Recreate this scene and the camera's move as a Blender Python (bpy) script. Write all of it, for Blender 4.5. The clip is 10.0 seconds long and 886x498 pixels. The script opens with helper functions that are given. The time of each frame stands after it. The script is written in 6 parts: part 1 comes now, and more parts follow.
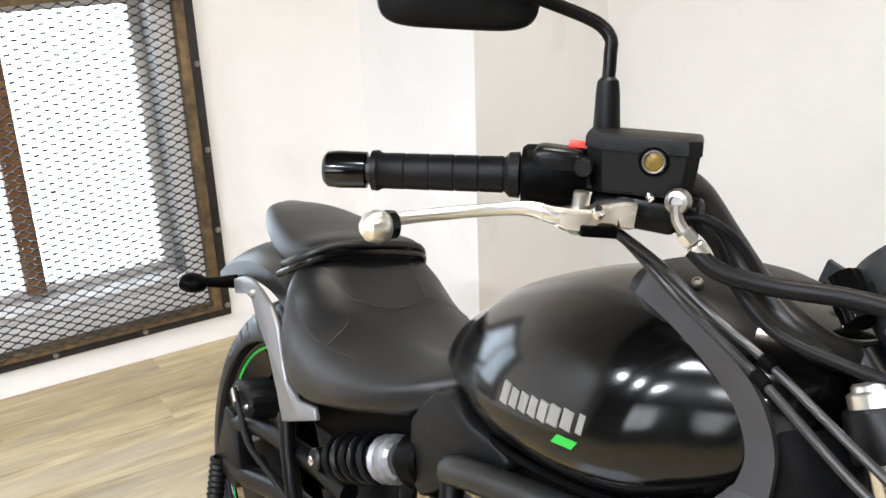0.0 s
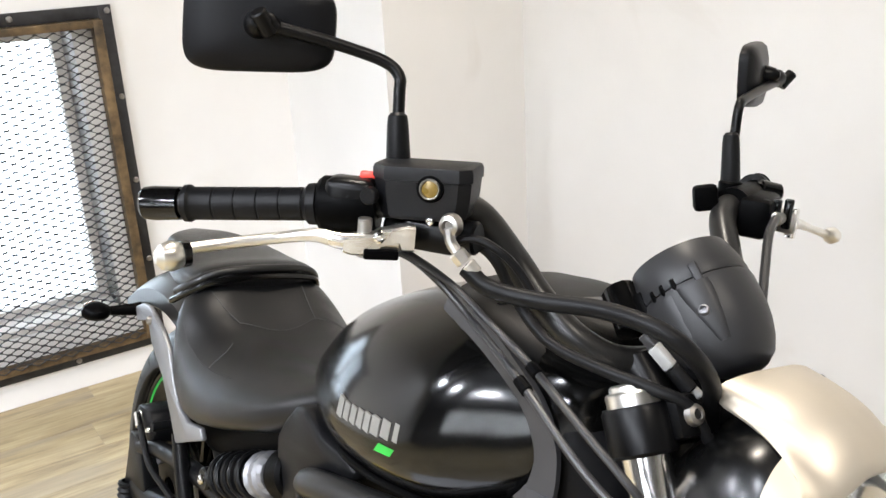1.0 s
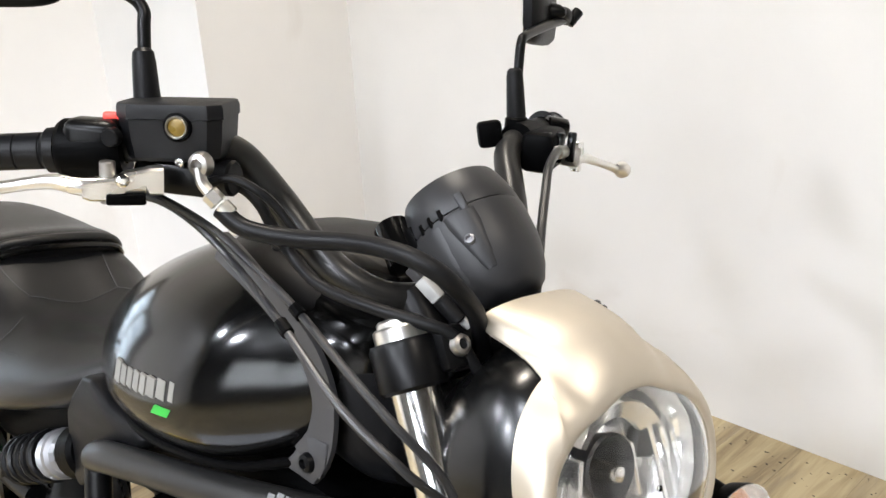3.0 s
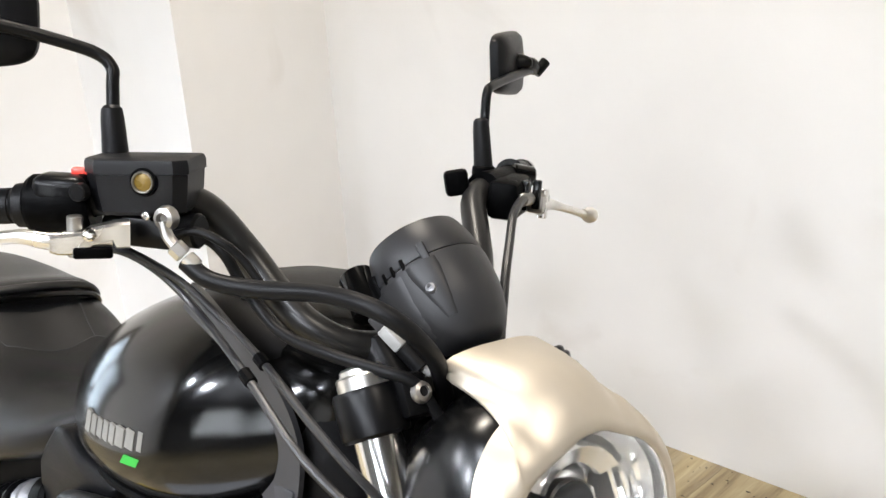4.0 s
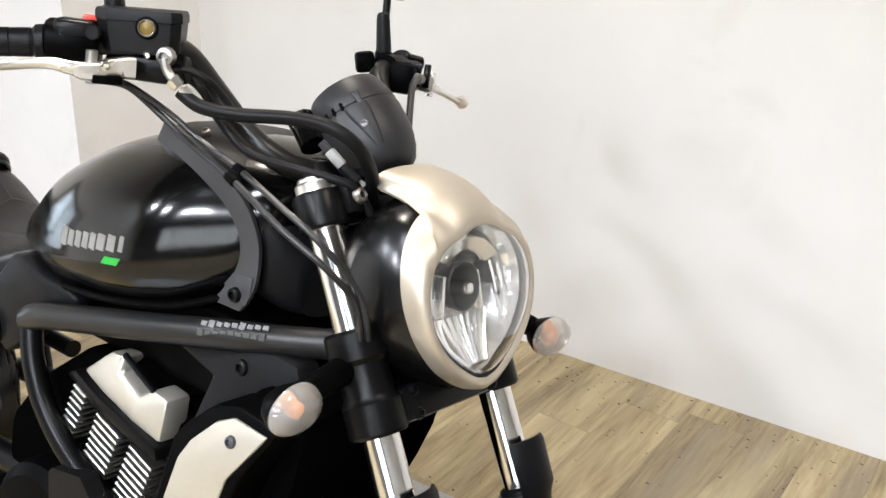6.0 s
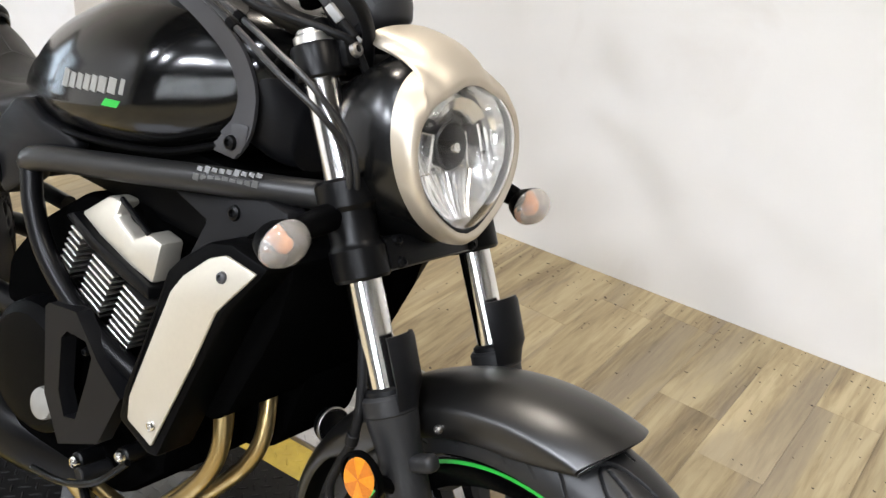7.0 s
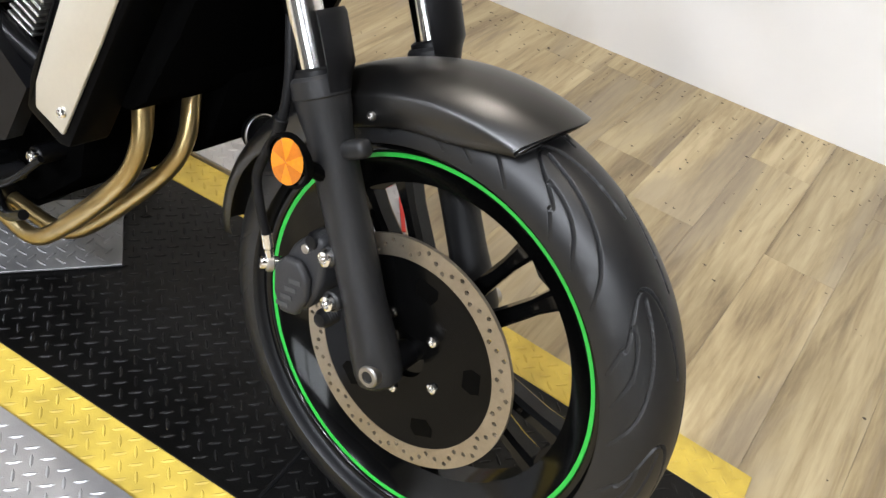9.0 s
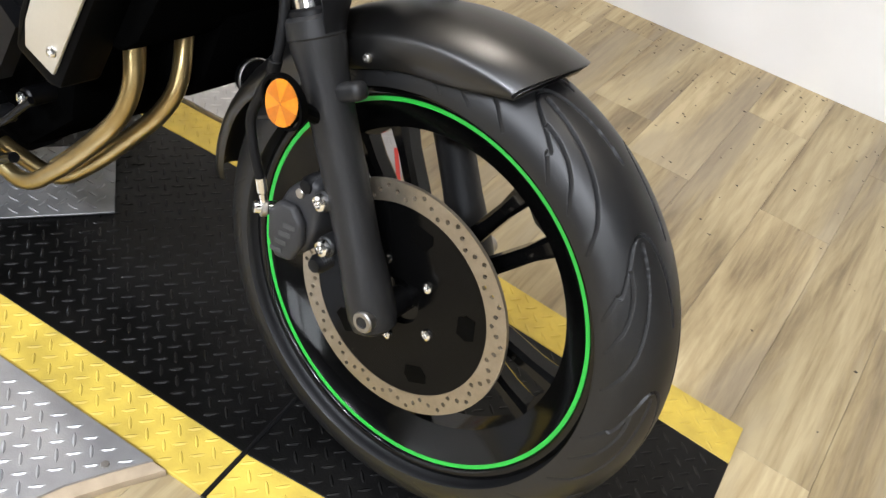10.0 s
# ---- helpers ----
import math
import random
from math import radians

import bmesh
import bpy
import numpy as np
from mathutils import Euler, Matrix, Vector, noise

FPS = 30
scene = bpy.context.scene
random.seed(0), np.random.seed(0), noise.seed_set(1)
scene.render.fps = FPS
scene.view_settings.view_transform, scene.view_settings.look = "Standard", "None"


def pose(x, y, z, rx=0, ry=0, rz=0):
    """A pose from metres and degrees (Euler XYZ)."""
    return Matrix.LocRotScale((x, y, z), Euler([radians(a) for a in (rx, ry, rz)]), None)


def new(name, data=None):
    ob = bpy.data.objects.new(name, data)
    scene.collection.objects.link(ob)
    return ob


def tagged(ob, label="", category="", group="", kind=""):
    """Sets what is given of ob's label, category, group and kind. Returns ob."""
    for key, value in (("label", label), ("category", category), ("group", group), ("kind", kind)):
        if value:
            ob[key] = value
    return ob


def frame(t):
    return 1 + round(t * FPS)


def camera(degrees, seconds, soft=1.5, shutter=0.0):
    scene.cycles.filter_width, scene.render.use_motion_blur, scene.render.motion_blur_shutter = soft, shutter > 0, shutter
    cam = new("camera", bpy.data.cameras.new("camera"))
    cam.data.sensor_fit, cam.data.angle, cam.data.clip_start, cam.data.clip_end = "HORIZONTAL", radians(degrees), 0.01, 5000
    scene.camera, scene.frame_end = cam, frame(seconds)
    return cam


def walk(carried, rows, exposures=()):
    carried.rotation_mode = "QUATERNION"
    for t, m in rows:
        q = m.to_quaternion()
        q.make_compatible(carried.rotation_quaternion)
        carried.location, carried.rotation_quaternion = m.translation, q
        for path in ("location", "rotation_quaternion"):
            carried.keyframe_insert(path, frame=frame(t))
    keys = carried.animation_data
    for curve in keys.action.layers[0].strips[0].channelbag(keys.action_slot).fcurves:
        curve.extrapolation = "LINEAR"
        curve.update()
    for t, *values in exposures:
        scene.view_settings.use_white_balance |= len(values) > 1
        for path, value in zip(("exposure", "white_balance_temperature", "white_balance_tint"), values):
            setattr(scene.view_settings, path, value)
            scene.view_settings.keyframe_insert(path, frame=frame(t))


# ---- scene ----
# camera and its walk: t, x, y, z, rx, ry, rz
cam = camera(51.64, 10.0)
ROWS = [
    (0.0, -0.0087, -0.4887, 1.3106, 69.03, 1.84, 61.70),
    (0.1, 0.0301, -0.4658, 1.3221, 69.59, 1.31, 62.34),
    (0.2, 0.0607, -0.4487, 1.3326, 69.83, 1.61, 62.78),
    (0.5, 0.1001, -0.4162, 1.3386, 70.62, 2.45, 62.51),
    (1.0, 0.1181, -0.3844, 1.3300, 70.16, 2.90, 59.72),
    (1.5, 0.1286, -0.3665, 1.3166, 69.43, 2.52, 57.56),
    (2.0, 0.1326, -0.3373, 1.2935, 67.54, 2.16, 54.90),
    (2.5, 0.1378, -0.3229, 1.2909, 67.78, 2.40, 52.64),
    (3.0, 0.1482, -0.3074, 1.2889, 67.87, 2.76, 50.58),
    (3.2, 0.1534, -0.3017, 1.2911, 68.21, 2.69, 50.32),
    (4.3, 0.1870, -0.2978, 1.3074, 70.73, 3.32, 49.56),
    (4.5, 0.1982, -0.3077, 1.3140, 70.53, 3.46, 49.27),
    (5.0, 0.2323, -0.4052, 1.3244, 70.65, 1.46, 45.50),
    (5.5, 0.2728, -0.5142, 1.3122, 69.64, -0.51, 42.29),
    (6.0, 0.3196, -0.5739, 1.2896, 66.99, -2.36, 40.13),
    (6.2, 0.3420, -0.5869, 1.2845, 65.73, -3.42, 40.52),
    (7.3, 0.3730, -0.6274, 1.2285, 59.41, -6.42, 40.44),
    (7.5, 0.3755, -0.6285, 1.2083, 57.70, -7.03, 39.93),
    (8.0, 0.3757, -0.6268, 1.1756, 54.50, -8.26, 39.50),
    (8.5, 0.3821, -0.6296, 1.1498, 51.69, -9.05, 39.18),
    (9.0, 0.3966, -0.6249, 1.1227, 49.04, -9.00, 38.61),
    (9.5, 0.4075, -0.6229, 1.1025, 46.93, -9.54, 38.51),
    (10.0, 0.3999, -0.6279, 1.1064, 46.48, -9.64, 38.67),
]
walk(cam, [(t, pose(*p)) for t, *p in ROWS], [(0.0, 0.02), (4.5, 0.0), (6.0, -0.06), (7.5, -0.13), (8.0, -0.13), (9.0, -0.08), (10.0, -0.06)])

# ---------------------------------------------------------------- light
world = bpy.data.worlds.new("room_air")
scene.world = world
world.use_nodes = True
world.node_tree.nodes["Background"].inputs[0].default_value = (1.0, 0.96, 0.9, 1)
world.node_tree.nodes["Background"].inputs[1].default_value = 0.008


def ceiling_lamp(x, y, z, size, watts, colour):
    d = bpy.data.lights.new("ceiling_lamp", "AREA")
    d.shape, d.size, d.energy, d.color = "DISK", size, watts, colour
    ob = new("ceiling_lamp_light", d)
    ob.matrix_basis = pose(x, y, z)
    return ob


COOL, WARM_FILL = (0.93, 0.975, 1.07), (1.0, 0.905, 0.79)
# the last two are unseen warm fill, added to brighten the pier and upper wall
LAMPS = [(-1.70, -2.35, 2.90, 0.28, 72, COOL), (-0.55, -2.55, 2.90, 0.28, 102, COOL), (0.65, -2.65, 2.90, 0.28, 113, COOL), (1.85, -2.45, 2.90, 0.28, 102, COOL), (0.10, -1.10, 2.90, 0.32, 30, COOL),
         (-1.10, 0.42, 2.90, 0.32, 36, WARM_FILL), (0.70, 0.30, 2.90, 0.32, 22, WARM_FILL)]
for lamp in LAMPS:
    ceiling_lamp(*lamp)


# ---------------------------------------------------------------- materials
def mat(name, colour, rough=0.5, metal=0.0, coat=0.0, vary=0.15, scale=30.0, bump=0.0, bump_scale=400.0, island=0.0, rvary=0.1, coat_rough=0.08, stretch=None, spec=0.5):
    m = bpy.data.materials.new(name)
    m.use_nodes = True
    nt = m.node_tree
    b = nt.nodes["Principled BSDF"]
    b.inputs["Roughness"].default_value, b.inputs["Metallic"].default_value = rough, metal
    b.inputs["Coat Weight"].default_value, b.inputs["Coat Roughness"].default_value = coat, coat_rough
    b.inputs["Specular IOR Level"].default_value = spec
    co = nt.nodes.new("ShaderNodeTexCoord")
    src = co.outputs["Object"]
    if stretch:
        mp = nt.nodes.new("ShaderNodeMapping")
        mp.inputs["Scale"].default_value = stretch
        nt.links.new(src, mp.inputs[0])
        src = mp.outputs[0]
    n1, n2 = nt.nodes.new("ShaderNodeTexNoise"), nt.nodes.new("ShaderNodeTexNoise")
    n1.inputs["Scale"].default_value, n2.inputs["Scale"].default_value = scale, scale * 0.14
    n1.inputs["Detail"].default_value = n2.inputs["Detail"].default_value = 4
    add = nt.nodes.new("ShaderNodeMath")
    for n, i in ((n1, 0), (n2, 1)):
        nt.links.new(src, n.inputs["Vector"])
        nt.links.new(n.outputs[0], add.inputs[i])
    rng = nt.nodes.new("ShaderNodeMapRange")
    rng.inputs[1].default_value, rng.inputs[2].default_value = 0.6, 1.4
    rng.inputs[3].default_value, rng.inputs[4].default_value = 1 - vary, 1 + vary
    nt.links.new(add.outputs[0], rng.inputs[0])
    mul = nt.nodes.new("ShaderNodeMix")
    mul.data_type, mul.blend_type = "RGBA", "MULTIPLY"
    mul.inputs[0].default_value = 1
    mul.inputs[6].default_value = (*colour, 1)
    nt.links.new(rng.outputs[0], mul.inputs[7])
    out = mul.outputs[2]
    if island:
        oi = nt.nodes.new("ShaderNodeObjectInfo")
        r2 = nt.nodes.new("ShaderNodeMapRange")
        r2.inputs[3].default_value, r2.inputs[4].default_value = 1 - island, 1 + island
        nt.links.new(oi.outputs["Random"], r2.inputs[0])
        m2 = nt.nodes.new("ShaderNodeMix")
        m2.data_type, m2.blend_type = "RGBA", "MULTIPLY"
        m2.inputs[0].default_value = 1
        nt.links.new(out, m2.inputs[6])
        nt.links.new(r2.outputs[0], m2.inputs[7])
        out = m2.outputs[2]
    nt.links.new(out, b.inputs["Base Color"])
    rr = nt.nodes.new("ShaderNodeMapRange")
    rr.inputs[1].default_value, rr.inputs[2].default_value = 0.3, 0.7
    rr.inputs[3].default_value, rr.inputs[4].default_value = max(0.01, rough * (1 - rvary)), min(1, rough * (1 + rvary))
    nt.links.new(n2.outputs[0], rr.inputs[0])
    nt.links.new(rr.outputs[0], b.inputs["Roughness"])
    if bump:
        nb = nt.nodes.new("ShaderNodeTexNoise")
        nb.inputs["Scale"].default_value, nb.inputs["Detail"].default_value = bump_scale, 3
        nt.links.new(src, nb.inputs["Vector"])
        bp = nt.nodes.new("ShaderNodeBump")
        bp.inputs["Strength"].default_value, bp.inputs["Distance"].default_value = bump, 0.001
        nt.links.new(nb.outputs[0], bp.inputs["Height"])
        nt.links.new(bp.outputs[0], b.inputs["Normal"])
    return m


def glass(name, colour=(1, 1, 1), rough=0.02, ior=1.45):
    m = bpy.data.materials.new(name)
    m.use_nodes = True
    b = m.node_tree.nodes["Principled BSDF"]
    b.inputs["Base Color"].default_value = (*colour, 1)
    b.inputs["Transmission Weight"].default_value, b.inputs["Roughness"].default_value, b.inputs["IOR"].default_value = 1, rough, ior
    return m


def glow(name, colour, strength):
    m = bpy.data.materials.new(name)
    m.use_nodes = True
    nt = m.node_tree
    nt.nodes.remove(nt.nodes["Principled BSDF"])
    e = nt.nodes.new("ShaderNodeEmission")
    e.inputs[0].default_value, e.inputs[1].default_value = (*colour, 1), strength
    nt.links.new(e.outputs[0], nt.nodes["Material Output"].inputs[0])
    return m


PAINT = mat("black_metal_paint", (0.0015, 0.0015, 0.0015), 0.145, 0.0, vary=0.05, scale=40, rvary=0.03, spec=0.40)
FENDER = mat("flat_black_paint", (0.003, 0.0028, 0.0026), 0.34, 0.05, vary=0.06, scale=60, rvary=0.05, spec=0.75)
GOLD = mat("champagne_paint", (0.51, 0.455, 0.37), 0.44, 0.75, vary=0.03, scale=50, rvary=0.04)
PANEL = mat("champagne_panel", (0.52, 0.49, 0.42), 0.42, 0.7, vary=0.05, scale=1200)
PLASTIC = mat("black_plastic", (0.0012, 0.0012, 0.0013), 0.42, bump=0.15, bump_scale=1500, vary=0.2, spec=0.03)
GREYPL = mat("dark_grey_plastic", (0.0048, 0.0048, 0.0053), 0.40, 0.0, bump=0.12, bump_scale=1500, vary=0.12, spec=0.12)
GREYTRIM = mat("grey_trim_paint", (0.045, 0.045, 0.048), 0.40, 0.3, vary=0.08, spec=0.4)
GLOSS = mat("gloss_black", (0.0015, 0.0015, 0.0015), 0.13, vary=0.1, spec=0.35)
SATIN = mat("satin_black_metal", (0.0022, 0.0022, 0.0024), 0.32, 0.05, vary=0.15, bump=0.05, spec=0.16)
BAR = mat("handlebar_black", (0.011, 0.0107, 0.0103), 0.36, 0.1, vary=0.1, spec=0.4)
LEG = mat("matt_leg_paint", (0.010, 0.010, 0.0104), 0.45, vary=0.12, bump=0.04, bump_scale=900, spec=0.3)
PODPL = mat("pod_plastic", (0.015, 0.015, 0.016), 0.42, bump=0.08, bump_scale=1500, vary=0.08, spec=0.35)
RUBBER = mat("black_rubber", (0.0042, 0.0042, 0.0045), 0.42, vary=0.2, bump=0.12, bump_scale=600, spec=0.15)
CABLE = mat("cable_sheath", (0.013, 0.013, 0.0136), 0.36, vary=0.15, spec=0.4)
TYRE = mat("tyre_rubber", (0.0050, 0.0051, 0.0056), 0.42, vary=0.25, scale=60, bump=0.04, bump_scale=900, spec=0.42)
LEATHER = mat("black_vinyl", (0.0040, 0.0040, 0.0043), 0.35, vary=0.15, scale=90, bump=0.25, bump_scale=1400, spec=0.42)
THREAD = mat("grey_thread", (0.032, 0.032, 0.035), 0.7)
CHROME = mat("chrome", (0.80, 0.79, 0.77), 0.15, 1.0, vary=0.04)
ALU = mat("cast_aluminium", (0.74, 0.72, 0.68), 0.3, 1.0, vary=0.12, bump=0.1)
STEEL = mat("steel", (0.36, 0.345, 0.325), 0.38, 1.0, vary=0.2)
DISC = mat("brake_steel", (0.31, 0.265, 0.205), 0.40, 0.9, vary=0.12, scale=200)
EXH = mat("bronzed_exhaust", (0.36, 0.27, 0.125), 0.28, 0.95, vary=0.25, scale=25)
GREEN = mat("green_stripe", (0.014, 0.31, 0.035), 0.4, vary=0.05)
RED = mat("red_switch", (0.75, 0.06, 0.04), 0.4, vary=0.05)
AMBER = mat("amber_reflector", (0.52, 0.16, 0.002), 0.25, coat=0.5, vary=0.15, scale=250, bump=0.2, bump_scale=300)
AMBERDARK = mat("amber_reflector_shade", (0.36, 0.098, 0.002), 0.25, coat=0.5, vary=0.15, scale=250, bump=0.2, bump_scale=300)
BULB = mat("orange_bulb", (0.78, 0.29, 0.07), 0.3)
BADGE = mat("silver_badge", (0.20, 0.195, 0.18), 0.45, 0.3)
LABEL = mat("printed_label", (0.07, 0.07, 0.068), 0.4, vary=0.2, scale=300)
BEZEL = mat("dull_steel_rim", (0.24, 0.23, 0.20), 0.35, 0.8)
COLLAR = mat("dull_cast_collar", (0.22, 0.22, 0.23), 0.45, 0.8, vary=0.2)
SIGHT = mat("brass_sight", (0.17, 0.11, 0.018), 0.3, 0.2, vary=0.3, scale=300)
MIRROR = mat("mirror_glass", (0.9, 0.9, 0.9), 0.01, 1.0, vary=0.01)
LENS = glass("clear_lens", (1, 1, 1), 0.01)
SMOKE = glass("clear_signal_lens", (0.66, 0.62, 0.58), 0.10)
SMOKE.node_tree.nodes["Principled BSDF"].inputs["Transmission Weight"].default_value = 0.82
STRUT = mat("grey_strut_paint", (0.20, 0.20, 0.205), 0.38, 0.55, vary=0.06)
REARPAINT = mat("satin_fender_paint", (0.003, 0.003, 0.0032), 0.3, vary=0.05, scale=40, spec=1)
CARRIER = mat("carrier_black", (0.0015, 0.0015, 0.0015), 0.16, vary=0.1, spec=0.12)
WHEEL = mat("wheel_black", (0.0015, 0.0015, 0.0015), 0.11, vary=0.1, spec=0.24)
SHELL = mat("satin_shell_paint", (0.002, 0.002, 0.002), 0.26, vary=0.05, scale=40, spec=0.42)
# rough and without specular, so the radiator and engine blocks stay black
DEADBLACK = mat("dead_black_plastic", (0.0012, 0.0012, 0.0012), 0.85, vary=0.2, spec=0.0)
RESERVOIR = mat("reservoir_plastic", (0.0040, 0.0042, 0.0049), 0.46, bump=0.15, bump_scale=1500, vary=0.15, spec=0.22)
REFL = mat("reflector_chrome", (0.85, 0.84, 0.82), 0.14, 0.85, vary=0.03)


# ---------------------------------------------------------------- mesh helpers
def smooth_line(pts, n=8):
    pts = [Vector(p) for p in pts]
    if len(pts) < 3:
        return [pts[0].lerp(pts[-1], i / n) for i in range(n + 1)]
    ext = [pts[0] * 2 - pts[1], *pts, pts[-1] * 2 - pts[-2]]
    out = []
    for i in range(1, len(ext) - 2):
        a, b, c, d = ext[i - 1:i + 3]
        for k in range(n):
            t = k / n
            out.append(0.5 * ((2 * b) + (c - a) * t + (2 * a - 5 * b + 4 * c - d) * t * t + (3 * b - a - 3 * c + d) * t ** 3))
    return out + [pts[-1]]


def loft(bm, rings, closed=True, cap=True):
    vs = [[bm.verts.new(p) for p in r] for r in rings]
    n = len(vs[0])
    for a, b in zip(vs, vs[1:]):
        for i in range(n if closed else n - 1):
            j = (i + 1) % n
            bm.faces.new((a[i], a[j], b[j], b[i]))
    if cap and closed:
        bm.faces.new(vs[0][::-1])
        bm.faces.new(vs[-1])
    return bm


def sweep(bm, pts, r, seg=10, n=8, smooth=True):
    line = smooth_line(pts, n) if smooth else [Vector(p) for p in pts]
    m = len(line)
    rad = r if callable(r) else (lambda t: r)
    tang = [(line[min(i + 1, m - 1)] - line[max(i - 1, 0)]).normalized() for i in range(m)]
    side = tang[0].orthogonal().normalized()
    rings = []
    for i, (p, t) in enumerate(zip(line, tang)):
        side = (side - t * side.dot(t)).normalized()
        up = t.cross(side)
        q = rad(i / (m - 1))
        rings.append([p + (side * math.cos(a) + up * math.sin(a)) * q for a in (2 * math.pi * k / seg for k in range(seg))])
    return loft(bm, rings)


def rev(bm, origin, axis, profile, seg=32, flat=1.0, squash=None):
    o, ax = Vector(origin), Vector(axis).normalized()
    s = ax.cross(Vector((0, 1, 0)))
    s = ax.orthogonal().normalized() if s.length < 0.1 else s.normalized()
    u = ax.cross(s)
    prev = None
    for a, r in profile:
        if r < 1e-5:
            ring = [bm.verts.new(o + ax * a)]
        else:
            ring = [bm.verts.new(o + ax * a + (s * math.cos(t) * flat + u * math.sin(t)) * r) for t in (2 * math.pi * k / seg for k in range(seg))]
        if prev:
            if len(prev) == 1 and len(ring) > 1:
                for i in range(seg):
                    bm.faces.new((prev[0], ring[(i + 1) % seg], ring[i]))
            elif len(ring) == 1 and len(prev) > 1:
                for i in range(seg):
                    bm.faces.new((prev[i], prev[(i + 1) % seg], ring[0]))
            elif len(ring) > 1:
                for i in range(seg):
                    j = (i + 1) % seg
                    bm.faces.new((prev[i], prev[j], ring[j], ring[i]))
        prev = ring
    return bm


def rod(bm, a, b, r, seg=14, r2=None, ch=0.15):
    a, b = Vector(a), Vector(b)
    L = (b - a).length
    r2 = r if r2 is None else r2
    c = min(r, r2) * ch
    return rev(bm, a, b - a, [(0, 0), (0, r - c), (c, r), (L - c, r2), (L, r2 - c), (L, 0)], seg)


def cbox(bm, centre, size, turn=None, bev=0.003, seg=2):
    m = Matrix.Translation(centre) @ (turn or Matrix()) @ Matrix.Diagonal((*size, 1))
    made = bmesh.ops.create_cube(bm, size=1, matrix=m)["verts"]
    if bev:
        es = list({e for v in made for e in v.link_edges})
        bmesh.ops.bevel(bm, geom=es, offset=bev, segments=seg, affect="EDGES", profile=0.5)
    return bm


def prism(bm, outline, y0, y1, bev=0.003, seg=2, hole=None):
    """An outline in x and z, as a plate from y0 to y1; y may be given for each corner as a function."""
    f0 = y0 if callable(y0) else (lambda x, z: y0)
    f1 = y1 if callable(y1) else (lambda x, z: y1)
    if hole:
        n = len(outline)
        rings = [[Vector((x, f(x, z), z)) for x, z in o] for o, f in ((hole, f0), (outline, f0), (outline, f1), (hole, f1))]
        vs = [[bm.verts.new(p) for p in r] for r in rings]
        for k in range(4):
            a, b = vs[k], vs[(k + 1) % 4]
            for i in range(n):
                j = (i + 1) % n
                bm.faces.new((a[i], a[j], b[j], b[i]))
        es = [e for e in bm.edges if e.calc_face_angle(0) > 0.6] if bev else []
    else:
        a = [bm.verts.new((x, f0(x, z), z)) for x, z in outline]
        b = [bm.verts.new((x, f1(x, z), z)) for x, z in outline]
        n = len(a)
        bm.faces.new(a)
        bm.faces.new(b[::-1])
        for i in range(n):
            bm.faces.new((a[i], b[i], b[(i + 1) % n], a[(i + 1) % n]))
        es = list({e for v in a + b for e in v.link_edges}) if bev else []
    bmesh.ops.recalc_face_normals(bm, faces=bm.faces)
    if es:
        bmesh.ops.bevel(bm, geom=es, offset=bev, segments=seg, affect="EDGES", profile=0.5)
    return bm


def finish(name, bm, material, sharp=32):
    bmesh.ops.recalc_face_normals(bm, faces=bm.faces)
    for f in bm.faces:
        f.smooth = True
    for e in bm.edges:
        if e.calc_face_angle(0) > radians(sharp):
            e.smooth = False
    me = bpy.data.meshes.new(name)
    bm.to_mesh(me)
    bm.free()
    me.materials.append(material)
    return new(name, me)


def part(name, bm, material, parent, label="", at=None, sharp=32):
    """One mesh under a thing or a part. at: the part's place in the world, for a part of a thing."""
    ob = finish(name, bm, material, sharp)
    ob.parent = parent
    if at is not None:
        ob.matrix_basis = parent.matrix_basis.inverted() @ at
    return tagged(ob, label)


def B():
    return bmesh.new()


def structure(name, bm, material, label, category, sharp=32):
    return tagged(finish(name, bm, material, sharp), label, category, kind="structure")


def thing(name, x, y, z, label, category, group=""):
    ob = new(name)
    ob.empty_display_size = 0.1
    ob.matrix_basis = pose(x, y, z)
    return tagged(ob, label, category, group)


# ---------------------------------------------------------------- room
def wall_paint(name, colour):
    m = mat(name, colour, 0.55, vary=0.03, scale=6, bump=0.25, bump_scale=120)
    nt = m.node_tree
    b = nt.nodes["Principled BSDF"]
    old = b.inputs["Base Color"].links[0].from_socket
    co = nt.nodes.new("ShaderNodeTexCoord")
    n = nt.nodes.new("ShaderNodeTexNoise")
    n.inputs["Scale"].default_value, n.inputs["Detail"].default_value, n.inputs["Distortion"].default_value = 2.3, 6, 0.6
    nt.links.new(co.outputs["Object"], n.inputs["Vector"])
    r = nt.nodes.new("ShaderNodeValToRGB")
    r.color_ramp.elements[0].position, r.color_ramp.elements[1].position = 0.60, 0.76
    r.color_ramp.elements[0].color, r.color_ramp.elements[1].color = (1, 1, 1, 1), (0.80, 0.76, 0.72, 1)
    nt.links.new(n.outputs[0], r.inputs[0])
    mx = nt.nodes.new("ShaderNodeMix")
    mx.data_type, mx.blend_type = "RGBA", "MULTIPLY"
    mx.inputs[0].default_value = 0.6
    nt.links.new(old, mx.inputs[6])
    nt.links.new(r.outputs[0], mx.inputs[7])
    nt.links.new(mx.outputs[2], b.inputs["Base Color"])
    return m


